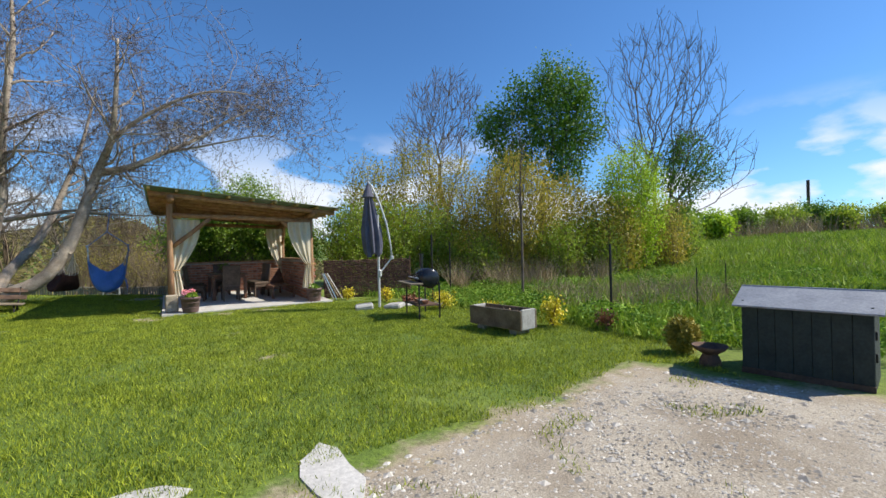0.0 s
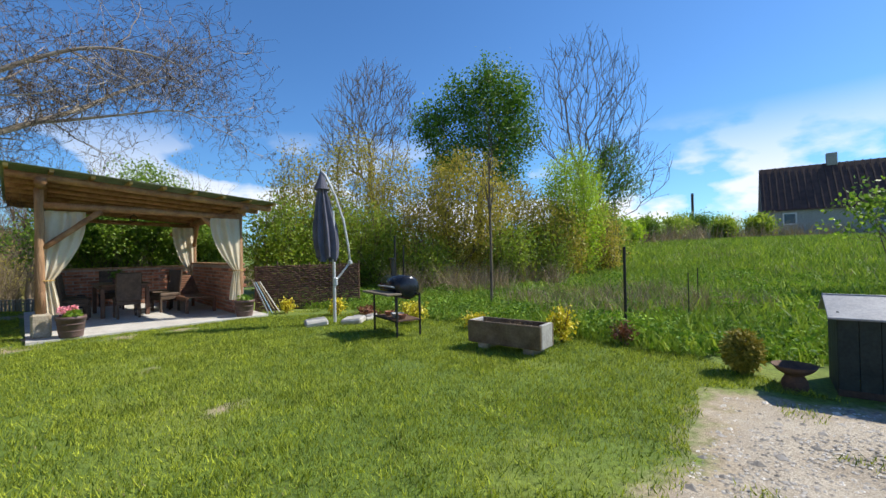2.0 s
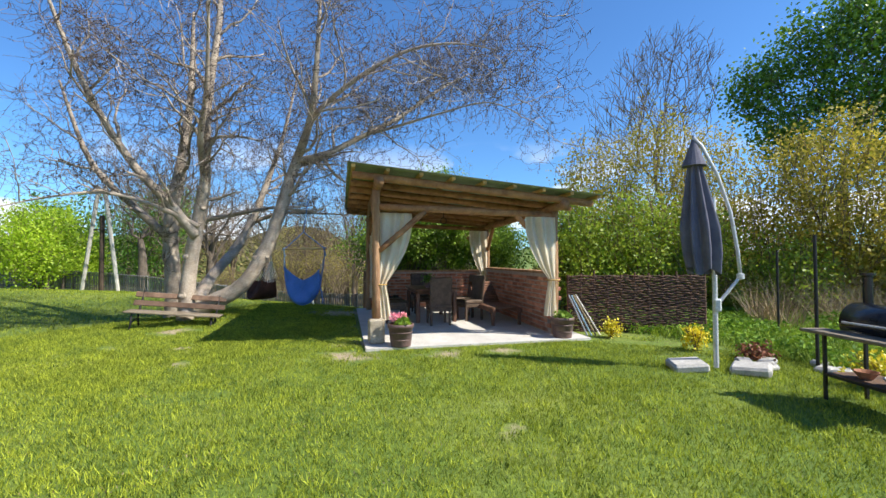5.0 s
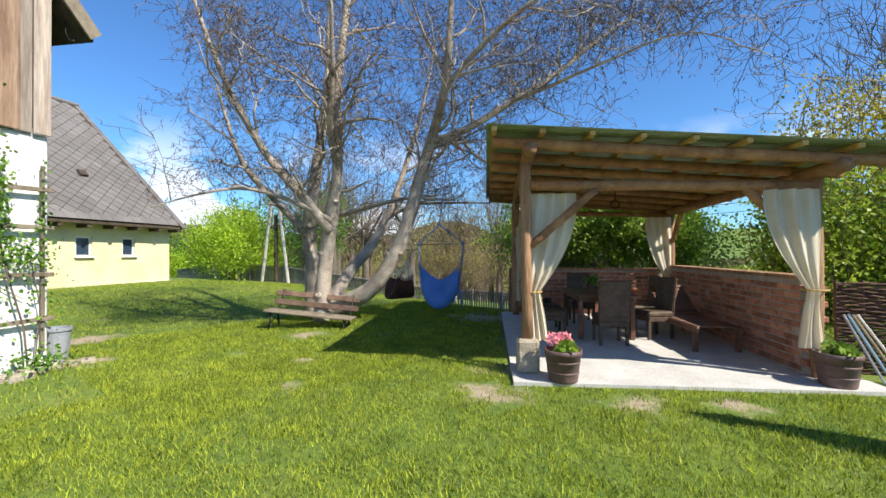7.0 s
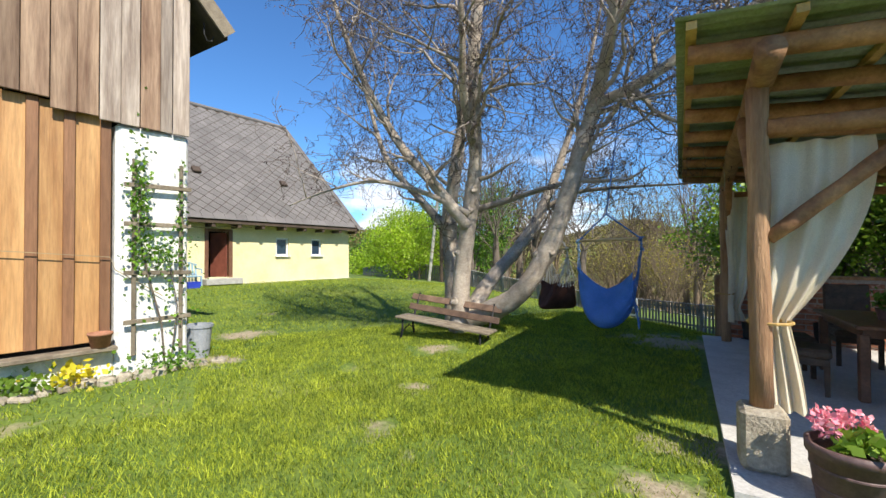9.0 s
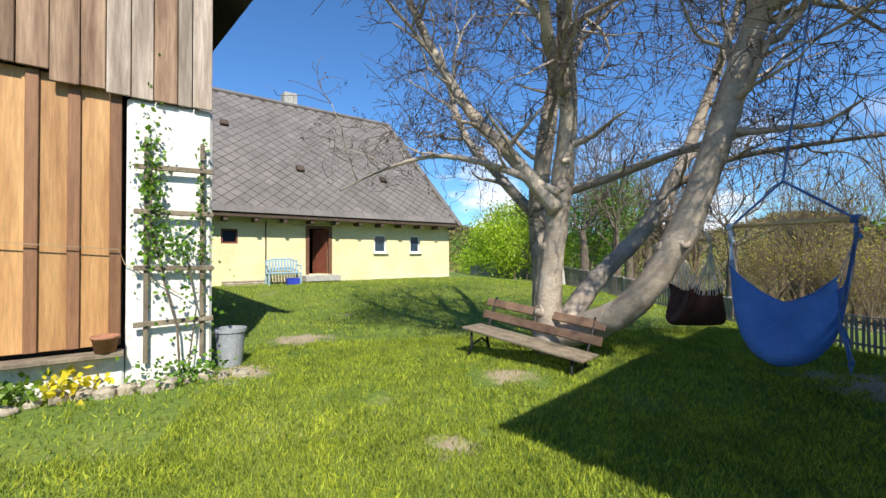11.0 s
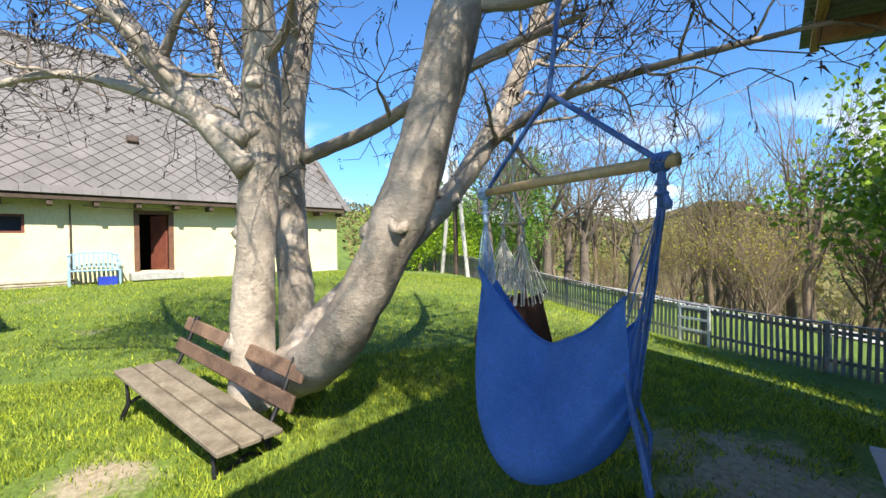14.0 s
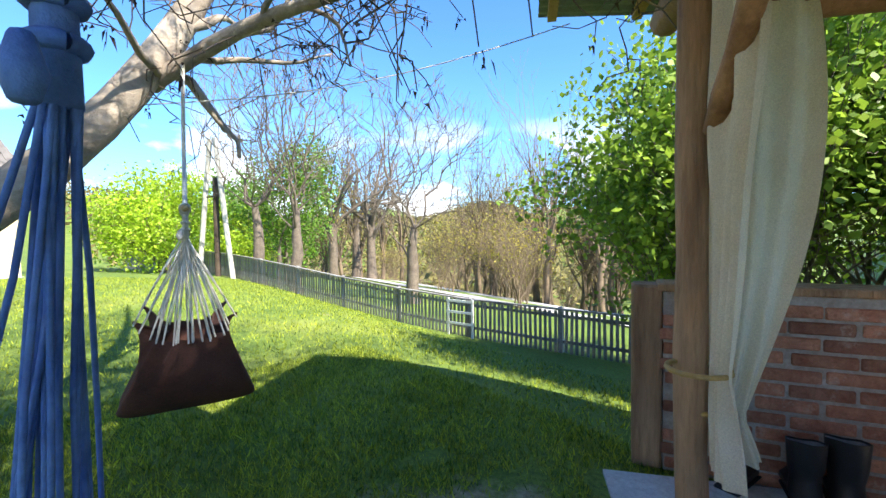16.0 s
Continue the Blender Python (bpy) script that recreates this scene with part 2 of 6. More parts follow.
WICKER = simple("brown_wicker", (0.05, 0.03, 0.02), (0.13, 0.085, 0.055), 10, 0.6, 0.8, coords="World", fine=70)
TWIGFENCE = simple("woven_willow", (0.06, 0.03, 0.02), (0.15, 0.08, 0.05), 5, 0.8, 0.4, vary=0.3, coords="World")
DARKWOOD = simple("red_brown_stained_wood", (0.1, 0.045, 0.025), (0.2, 0.095, 0.055), 5, 0.5, 0.3, vary=0.2, coords="World")
BENCHWOOD = simple("worn_brown_slat", (0.12, 0.07, 0.045), (0.24, 0.15, 0.1), 5, 0.75, 0.5, vary=0.2, coords="World")
SEATWOOD = simple("weathered_grey_slat", (0.13, 0.1, 0.07), (0.28, 0.235, 0.17), 6, 0.85, 0.6, vary=0.2, coords="World")
IRON = simple("black_iron", (0.012, 0.012, 0.013), (0.03, 0.03, 0.032), 8, 0.55, 0.1, metal=0.4)
ENAMEL = simple("black_enamel", (0.012, 0.014, 0.02), (0.025, 0.028, 0.036), 5, 0.22, 0.0, metal=0.2)
GREYMETAL = simple("white_coated_metal", (0.5, 0.51, 0.53), (0.66, 0.67, 0.69), 5, 0.4, 0.0, metal=0.2)
RUBBER = simple("black_rubber", (0.008, 0.008, 0.009), (0.02, 0.02, 0.022), 6, 0.45, 0.1)
FABRIC = simple("slate_grey_fabric", (0.085, 0.085, 0.12), (0.15, 0.15, 0.2), 4, 0.9, 0.2, fine=120, coords="World")
TROUGH = simple("mossy_stone_trough", (0.11, 0.075, 0.045), (0.25, 0.185, 0.12), 5, 0.9, 0.7, coords="World", dist=0.02)
SOIL = simple("dark_soil", (0.06, 0.04, 0.028), (0.13, 0.09, 0.06), 12, 0.95, 1.0, coords="World", dist=0.03)
GREENPAINT = simple("dark_green_painted_board", (0.012, 0.021, 0.019), (0.03, 0.044, 0.039), 5, 0.85, 0.3, vary=0.08, coords="World")
FELT = simple("grey_roofing_felt", (0.2, 0.22, 0.26), (0.32, 0.34, 0.38), 4, 0.6, 0.3, coords="World")
RUST = simple("rusty_iron", (0.07, 0.04, 0.028), (0.16, 0.09, 0.055), 9, 0.85, 0.5)
WHITEWASH = simple("white_limewash", (0.72, 0.71, 0.68), (0.83, 0.82, 0.8), 2, 0.9, 0.5, coords="World", dist=0.02, fine=14)
YELLOWWASH = simple("pale_yellow_render", (0.7, 0.61, 0.34), (0.8, 0.72, 0.46), 1.2, 0.9, 0.3, coords="World", fine=30)
PLANK_OLD = simple("weathered_barn_plank", (0.1, 0.048, 0.028), (0.36, 0.25, 0.17), 2.5, 0.85, 0.6, stretch=(3, 3, 0.25), vary=0.5, coords="World", fine=16)
PLANK_GREY = simple("silvered_barn_plank", (0.18, 0.125, 0.095), (0.54, 0.46, 0.39), 2.5, 0.85, 0.6, stretch=(3, 3, 0.25), vary=0.25, coords="World", fine=16)
FARWOOD = leafy("far_wood_foliage", (0.1, 0.085, 0.035), (0.24, 0.21, 0.07), 0.8, 0.2)
PLANK_WARM = simple("oiled_larch_plank", (0.36, 0.17, 0.06), (0.62, 0.36, 0.15), 2.5, 0.6, 0.4, stretch=(3, 3, 0.25), vary=0.2, coords="World", fine=16)
PLANK_BROWN = simple("brown_cover_strip", (0.17, 0.075, 0.035), (0.3, 0.15, 0.075), 2.5, 0.65, 0.4, stretch=(3, 3, 0.3), vary=0.2, coords="World", fine=16)
SLATE = simple("grey_fibre_slate", (0.12, 0.11, 0.103), (0.19, 0.173, 0.163), 0.8, 0.85, 0.2, vary=0.1, island=0.1, coords="World")
OLDTILE = simple("dark_red_brown_tile", (0.06, 0.028, 0.022), (0.13, 0.065, 0.05), 1.5, 0.8, 0.3, island=0.2, coords="World")
# near-black colour standing in for the shade inside house and barn
DARK = simple("interior_shade_black", (0.01, 0.008, 0.007), (0.02, 0.016, 0.013), 3, 0.9, 0.0)
SOFFIT = simple("dark_old_timber", (0.045, 0.03, 0.022), (0.1, 0.07, 0.05), 4, 0.9, 0.4, coords="World")
DOORRED = simple("red_brown_door_paint", (0.13, 0.035, 0.022), (0.22, 0.07, 0.045), 4, 0.6, 0.2, vary=0.1, coords="World")
WHITEPVC = simple("white_window_plastic", (0.72, 0.72, 0.72), (0.82, 0.82, 0.82), 4, 0.4, 0.0)
GLASS = glass_material()
BLUECLOTH = simple("royal_blue_cotton", (0.085, 0.24, 0.66), (0.14, 0.33, 0.82), 3, 0.9, 0.25, fine=90, coords="World", trans=0.35)
BLUEROPE = simple("blue_cotton_cord", (0.05, 0.12, 0.38), (0.12, 0.24, 0.55), 12, 0.9, 0.4)
PALEBLUE = simple("pale_blue_cord", (0.35, 0.5, 0.75), (0.5, 0.65, 0.85), 12, 0.9, 0.3)
BROWNCLOTH = simple("dark_brown_cotton", (0.07, 0.028, 0.022), (0.16, 0.068, 0.05), 3, 0.9, 0.25, fine=90, coords="World", trans=0.25)
WHITEROPE = simple("off_white_cord", (0.62, 0.58, 0.52), (0.78, 0.75, 0.7), 12, 0.9, 0.3)
BAMBOO = simple("pale_bamboo_rod", (0.5, 0.35, 0.16), (0.68, 0.52, 0.28), 6, 0.5, 0.2)
CLAY = simple("terracotta", (0.3, 0.13, 0.07), (0.42, 0.2, 0.12), 6, 0.85, 0.2)
POTBROWN = simple("mauve_brown_planter", (0.11, 0.065, 0.06), (0.18, 0.11, 0.1), 5, 0.55, 0.2)
PICKET = simple("weathered_grey_picket", (0.16, 0.15, 0.145), (0.32, 0.31, 0.3), 4, 0.85, 0.3, vary=0.2)
TEALPLASTIC = simple("faded_blue_plastic", (0.22, 0.36, 0.46), (0.32, 0.47, 0.57), 4, 0.5, 0.0)
BLUEPLASTIC = simple("blue_plastic", (0.02, 0.04, 0.35), (0.03, 0.06, 0.45), 4, 0.4, 0.0)
GREYPLASTIC = simple("grey_plastic", (0.25, 0.27, 0.3), (0.36, 0.38, 0.41), 4, 0.5, 0.0)
CONCPOLE = simple("pale_concrete_pole", (0.4, 0.38, 0.34), (0.52, 0.5, 0.46), 4, 0.85, 0.3)
ROADGREY = simple("pale_road_surface", (0.4, 0.39, 0.38), (0.52, 0.51, 0.5), 2, 0.9, 0.2, coords="World")

# ---------------- mesh helpers ----------------


class Geo:
    """Collects vertices and faces of one mesh."""

    def __init__(self):
        self.v, self.f = [], []

    def add(self, verts, faces):
        o = len(self.v)
        self.v.extend([tuple(p) for p in verts])
        self.f.extend([tuple(i + o for i in f) for f in faces])
        return self

    def box(self, c, s, rot=None, bevel=0.0):
        hx, hy, hz = s[0] / 2, s[1] / 2, s[2] / 2
        if bevel:
            k = min(bevel, hx * 0.9, hy * 0.9, hz * 0.9)
            pts = []
            for sx in (-1, 1):
                for sy in (-1, 1):
                    for sz in (-1, 1):
                        pts += [(sx * hx, sy * (hy - k), sz * (hz - k)), (sx * (hx - k), sy * hy, sz * (hz - k)), (sx * (hx - k), sy * (hy - k), sz * hz)]
            bm = bmesh.new()
            vs = [bm.verts.new(p) for p in pts]
            bmesh.ops.convex_hull(bm, input=vs)
            bm.verts.index_update()
            verts, faces = [v.co.copy() for v in bm.verts], [[v.index for v in f.verts] for f in bm.faces]
            bm.free()
        else:
            verts = [Vector((x, y, z)) for x in (-hx, hx) for y in (-hy, hy) for z in (-hz, hz)]
            faces = [(0, 1, 3, 2), (4, 6, 7, 5), (0, 4, 5, 1), (2, 3, 7, 6), (0, 2, 6, 4), (1, 5, 7, 3)]
        if rot is not None:
            verts = [rot @ Vector(p) for p in verts]
        return self.add([Vector(p) + Vector(c) for p in verts], faces)

    def beam(self, a, b, w, h, up=(0, 0, 1), bevel=0.0):
        """A box from a to b, w wide and h high."""
        a, b = Vector(a), Vector(b)
        x = (b - a).normalized()
        y = Vector(up).cross(x).normalized()
        rot = Matrix((x, y, x.cross(y))).transposed()
        return self.box((a + b) / 2, ((b - a).length, w, h), rot, bevel)

    def tube(self, path, radii, sides=8, caps=True, wob=0.0):
        path = [Vector(p) for p in path]
        n = len(path)
        if not isinstance(radii, (list, tuple)):
            radii = [radii] * n
        o = len(self.v)
        ref = None
        for i, p in enumerate(path):
            t = (path[min(i + 1, n - 1)] - path[max(i - 1, 0)]).normalized()
            if ref is None:
                ref = t.orthogonal().normalized()
            ref = (ref - t * ref.dot(t)).normalized()
            bi = t.cross(ref)
            for k in range(sides):
                a = 2 * math.pi * k / sides
                r = radii[i] * (1 + (random.uniform(-wob, wob) if wob else 0))
                self.v.append(tuple(p + (ref * math.cos(a) + bi * math.sin(a)) * r))
        for i in range(n - 1):
            for k in range(sides):
                k2 = (k + 1) % sides
                self.f.append((o + i * sides + k, o + i * sides + k2, o + (i + 1) * sides + k2, o + (i + 1) * sides + k))
        if caps:
            self.f.append(tuple(o + k for k in reversed(range(sides))))
            self.f.append(tuple(o + (n - 1) * sides + k for k in range(sides)))
        return self

    def lathe(self, prof, c=(0, 0, 0), sides=20):
        o = len(self.v)
        for r, z in prof:
            for k in range(sides):
                a = 2 * math.pi * k / sides
                self.v.append((c[0] + r * math.cos(a), c[1] + r * math.sin(a), c[2] + z))
        for i in range(len(prof) - 1):
            for k in range(sides):
                k2 = (k + 1) % sides
                self.f.append((o + i * sides + k, o + i * sides + k2, o + (i + 1) * sides + k2, o + (i + 1) * sides + k))
        self.f.append(tuple(o + k for k in reversed(range(sides))))
        self.f.append(tuple(o + (len(prof) - 1) * sides + k for k in range(sides)))
        return self

    def sheet(self, fn, nu, nv):
        o = len(self.v)
        for j in range(nv + 1):
            for i in range(nu + 1):
                self.v.append(tuple(fn(i / nu, j / nv)))
        for j in range(nv):
            for i in range(nu):
                a = o + j * (nu + 1) + i
                self.f.append((a, a + 1, a + nu + 2, a + nu + 1))
        return self

    def mesh(self, name, material, smooth=False):
        me = bpy.data.meshes.new(name)
        me.from_pydata(self.v, [], self.f)
        me.materials.append(material)
        if smooth:
            me.polygons.foreach_set("use_smooth", [True] * len(me.polygons))
        me.update()
        return me


def part(name, geo, material, parent, label="", smooth=False):
    ob = new(name, geo.mesh(name, material, smooth) if isinstance(geo, Geo) else geo)
    ob.parent = parent
    return tagged(ob, label)


def thing(name, at, rz=0.0, label="", category="", group="", kind=""):
    ob = new(name)
    ob.matrix_basis = pose(*at, 0, 0, rz)
    return tagged(ob, label, category, group, kind)


def structure(name, geo, material, label="", smooth=False, category=""):
    return tagged(new(name, geo.mesh(name, material, smooth)), label, category or "structure", "", "structure")


def quads(name, corners, material):
    """Mesh of many loose quads or triangles from an array (n, k, 3)."""
    n, k, _ = corners.shape
    me = bpy.data.meshes.new(name)
    me.vertices.add(n * k)
    me.vertices.foreach_set("co", corners.reshape(-1).astype(np.float32))
    me.loops.add(n * k)
    me.loops.foreach_set("vertex_index", np.arange(n * k, dtype=np.int32))
    me.polygons.add(n)
    me.polygons.foreach_set("loop_start", np.arange(0, n * k, k, dtype=np.int32))
    me.materials.append(material)
    me.update(calc_edges=True)
    me.validate()
    return me


RNG = np.random.default_rng(7)


def leaf_quads(points, size, flat=0.0, aspect=0.55):
    """Diamond-shaped leaves at the points, turned at random."""
    p = np.asarray(points, dtype=float)
    n = len(p)
    a = RNG.normal(size=(n, 3))
    a[:, 2] *= 1 - flat
    a /= np.linalg.norm(a, axis=1)[:, None] + 1e-9
    b = np.cross(a, RNG.normal(size=(n, 3)))
    b /= np.linalg.norm(b, axis=1)[:, None] + 1e-9
    s = size * RNG.uniform(0.6, 1.3, size=(n, 1))
    return np.stack([p, p + a * s * 0.5 + b * s * aspect * 0.5, p + a * s, p + a * s * 0.5 - b * s * aspect * 0.5], axis=1)


def sstep(a, b, x):
    t = np.clip((x - a) / (b - a), 0, 1)
    return t * t * (3 - 2 * t)


def height(x, y):
    """Lie of the land."""
    x, y = np.asarray(x, float), np.asarray(y, float)
    h = 0.02 + 0.06 * sstep(-8, -11, x)
    h = h + (0.36 * sstep(-13, -22, x)) * sstep(17, 12, y)
    h = h + 0.2 * np.exp(-((x + 11.45) ** 2 + (y - 10.75) ** 2) / 0.45)
    h = h - 0.95 * sstep(14.6, 19.2, y + 0.16 * (x + 13)) * sstep(-7.5, -9.5, x)
    h = h - 9.0 * sstep(20, 60, y + 0.16 * (x + 13)) * sstep(-2, -12, x)
    h = h - 6.0 * sstep(-30, -60, x) * sstep(8, 20, y)
    h = h + 1.9 * sstep(5, 42, x * 0.75 + (y - 7) * 0.55) * sstep(-2, 4, x)
    r, a = np.hypot(x + 5, y - 8), np.arctan2(y - 8, x + 5)
    h = h + 30 * sstep(120, 420, r) * sstep(1.75, 2.2, a) * (1 + 0.25 * np.sin(9 * a) + 0.15 * np.sin(23 * a))
    h = h + 100 * sstep(1500, 2400, r) * sstep(1.2, 1.6, a) * (1 + 0.3 * np.sin(13 * a) + 0.15 * np.sin(31 * a))
    return h


def hz(x, y):
    return float(height(x, y))

# ---------------- ground ----------------


def build_ground():
    rings = [0.0]
    step = 0.4
    while rings[-1] < 3500:
        rings.append(rings[-1] + step)
        step *= 1.0 if rings[-1] < 18 else 1.09
    na = 240
    g = Geo()
    g.v.append((-5, 8, hz(-5, 8)))
    for r in rings[1:]:
        for k in range(na):
            a = 2 * math.pi * k / na
            x, y = -5 + r * math.cos(a), 8 + r * math.sin(a)
            g.v.append((x, y, hz(x, y) + 0.012 * noise.noise((x * 1.3, y * 1.3, 0))))
    for k in range(na):
        g.f.append((0, 1 + k, 1 + (k + 1) % na))
    for i in range(len(rings) - 2):
        o = 1 + i * na
        for k in range(na):
            k2 = (k + 1) % na
            g.f.append((o + k, o + na + k, o + na + k2, o + k2))
    structure("ground", g, GROUND, "green lawn with worn spots and a pale gravel yard", True, "ground")


build_ground()


def gravel_depth(x, y):
    return np.minimum(np.minimum(0.78 * x + 3.3 - y, 6.55 - 0.72 * x - y), x + 2.2)


U2, V2 = Vector((0.83, 0.558)), Vector((-0.558, 0.83))
ORG = Vector((-6.41, 9.57))


def pv(u, v, z=0.0):
    """Place in the pavilion: u along its front, v towards its back."""
    p = ORG + U2 * u + V2 * v
    return Vector((p.x, p.y, z))


def in_slab(x, y):
    u, v = (x - ORG.x) * U2.x + (y - ORG.y) * U2.y, (x - ORG.x) * V2.x + (y - ORG.y) * V2.y
    return (u > -0.05) & (u < 4.15) & (v > -0.05) & (v < 5.8)


# line between mown lawn and wild growth
def wild(x, y):
    edge = np.interp(x, [-12, -3.6, -1.2, 0.4, 2.0, 2.8, 4.4, 12], [60, 13.3, 12.0, 9.9, 7.9, 6.2, 4.9, -2])
    return y - edge


def blades(n, x0, x1, y0, y1, tall, wide, keep):
    x, y = RNG.uniform(x0, x1, n), RNG.uniform(y0, y1, n)
    ok = keep(x, y)
    x, y = x[ok], y[ok]
    n = len(x)
    z = height(x, y)
    a = RNG.uniform(0, 2 * np.pi, n)
    t = tall * RNG.uniform(0.5, 1.3, n)
    lean = RNG.normal(0, 0.45, (n, 2)) * t[:, None]
    w = wide * RNG.uniform(0.6, 1.4, n)
    dx, dy = np.cos(a) * w, np.sin(a) * w
    base = np.stack([x, y, z - 0.01], 1)
    return np.stack([base + np.stack([dx, dy, 0 * dx], 1), base - np.stack([dx, dy, 0 * dx], 1), base + np.stack([lean[:, 0], lean[:, 1], t], 1)], 1)


def lawn_keep(x, y):
    patch = np.array([noise.noise((a * 0.9, b * 0.9, 3.0)) for a, b in zip(x, y)])
    near_barn = (x + 11.5) * -0.9 + (y - 6.3) * -0.436 > -0.1
    near_barn &= (x + 11.5) * -0.436 + (y - 6.3) * 0.9 < 0.2
    rag = np.array([noise.noise((a * 3.5, b * 3.5, 6.0)) for a, b in zip(x, y)])
    worn = np.zeros(len(x), bool)
    for cx, cy, r in ((-6.5, 9.2, 0.45), (-5.2, 9.8, 0.35), (-10.7, 9.6, 0.42), (-13.2, 7.1, 0.5), (-9.6, 13.3, 0.7), (-11.4, 6.7, 0.4), (-9.3, 8.7, 0.2), (-10.2, 8.2, 0.18), (-4.4, 10.3, 0.3), (-3.6, 7.4, 0.12), (-2.4, 5.6, 0.14), (-8.4, 8.0, 0.15)):
        worn |= (np.hypot(x - cx, y - cy) < r * (0.75 + 1.5 * rag)) & (RNG.random(len(x)) < 0.88)
    return (gravel_depth(x, y) + patch * 0.5 < 0.02) & (wild(x, y) < 0.2) & ~in_slab(x, y) & ((patch > -0.42) | (RNG.random(len(x)) < 0.5)) & ~near_barn & ~worn


lawn = np.concatenate([
    blades(420000, -9.5, 3, 1.5, 11.5, 0.05, 0.0045, lawn_keep),
    blades(150000, -13, -8, 6.5, 15, 0.05, 0.0045, lawn_keep),
    blades(90000, -24, -8, 3, 18.5, 0.06, 0.008, lawn_keep),
    blades(60000, -14, 3, -6, 2, 0.05, 0.006, lawn_keep),
    blades(160000, -13, 3, 2, 14, 0.06, 0.006, lambda x, y: lawn_keep(x, y) & (np.array([noise.noise((a * 2.1, b * 2.1, 9.0)) for a, b in zip(x, y)]) > 0.22)),
])
lawn = np.concatenate([lawn, blades(130000, -9.5, 3, 1.5, 11.5, 0.055, 0.005, lambda x, y: lawn_keep(x, y) & (np.array([noise.noise((a * 6.5, b * 6.5, 2.0)) for a, b in zip(x, y)]) > 0.16))])
tagged(new("lawn_grass", quads("lawn_grass", lawn, GRASS)), "short mown green lawn grass", "grass", "", "stuff")
thatch = blades(60000, -13, 3, 1.5, 12, 0.022, 0.006, lambda x, y: lawn_keep(x, y) & (np.array([noise.noise((a * 1.7, b * 1.7, 12.0)) for a, b in zip(x, y)]) > 0.02))
tagged(new("dry_thatch", quads("dry_thatch", thatch, STRAW)), "dry pale clippings lying in the lawn", "dry grass", "", "stuff")
sparse = blades(60000, -2, 6, -2, 5.2, 0.05, 0.005, lambda x, y: (gravel_depth(x, y) > -0.2) & (np.array([noise.noise((a * 1.9, b * 1.9, 8.0)) for a, b in zip(x, y)]) > 0.33))
tagged(new("yard_weeds", quads("yard_weeds", sparse, GRASS)), "thin grass tufts growing in the gravel", "grass", "", "stuff")


def field_keep(x, y):
    return (wild(x, y) > 0) & (x > -3.5)


mead = np.concatenate([
    blades(120000, -3.5, 14, 5, 20, 0.2, 0.012, field_keep),
    blades(110000, 2, 50, 6, 48, 0.32, 0.035, field_keep),
])
tagged(new("meadow_grass", quads("meadow_grass", mead, MEADOW)), "tall bright green meadow grass", "grass", "", "stuff")
nx, ny = RNG.uniform(-3.4, 13, 130000), RNG.uniform(3.5, 17, 130000)
ok = field_keep(nx, ny) & (np.array([noise.noise((a * 0.8, b * 0.8, 5.0)) for a, b in zip(nx, ny)]) > -0.25)
pts = np.stack([nx[ok], ny[ok], height(nx[ok], ny[ok]) + RNG.uniform(0.02, 0.3, ok.sum()) * (0.6 + 1.2 * np.array([max(0.0, noise.noise((a * 0.9, b * 0.9, 2.0))) for a, b in zip(nx[ok], ny[ok])]))], 1)
tagged(new("nettles", quads("nettles", leaf_quads(pts, 0.075, 0.5), WEED)), "dense green nettles and ground elder", "weeds", "", "stuff")
dry = blades(6000, 0.2, 6, 13.8, 17, 0.95, 0.008, lambda x, y: np.array([noise.noise((a * 1.3, b * 1.3, 7.0)) for a, b in zip(x, y)]) > 0.12)
dry2 = blades(7000, 20, 60, 34, 46, 1.6, 0.03, lambda x, y: x > 0)
dry3 = np.concatenate([blades(3500, 2.5, 7.5, 8.5, 12.5, 0.45, 0.008, lambda x, y: x > 0), blades(16000, 3, 45, 8, 44, 0.3, 0.02, lambda x, y: np.array([noise.noise((a * 0.25, b * 0.25, 1.0)) for a, b in zip(x, y)]) > 0.1)])
tagged(new("dry_reeds", quads("dry_reeds", np.concatenate([dry, dry2, dry3]), STRAW)), "pale dry straw and dead stems", "dry grass", "", "stuff")

# loose stones of the yard
sx, sy = RNG.uniform(-2, 6, 26000), RNG.uniform(0.5, 5.2, 26000)
ok = gravel_depth(sx, sy) > 0.25
peb = Geo()
for x, y in zip(sx[ok][:14000], sy[ok][:14000]):
    r = random.uniform(0.006, 0.02) if random.random() < 0.97 else random.uniform(0.025, 0.05)
    z = hz(x, y)
    a = random.uniform(0, 3)
    c, s = math.cos(a) * r, math.sin(a) * r
    peb.add([(x + c, y + s, z), (x - s * 0.8, y + c * 0.8, z), (x - c, y - s, z), (x + s * 0.8, y - c * 0.8, z), (x + r * 0.2, y, z + r * 0.4)], [(0, 1, 4), (1, 2, 4), (2, 3, 4), (3, 0, 4)])
tagged(new("gravel", peb.mesh("gravel", PEBBLE)), "pale grey loose gravel stones on the yard", "gravel", "", "stuff")
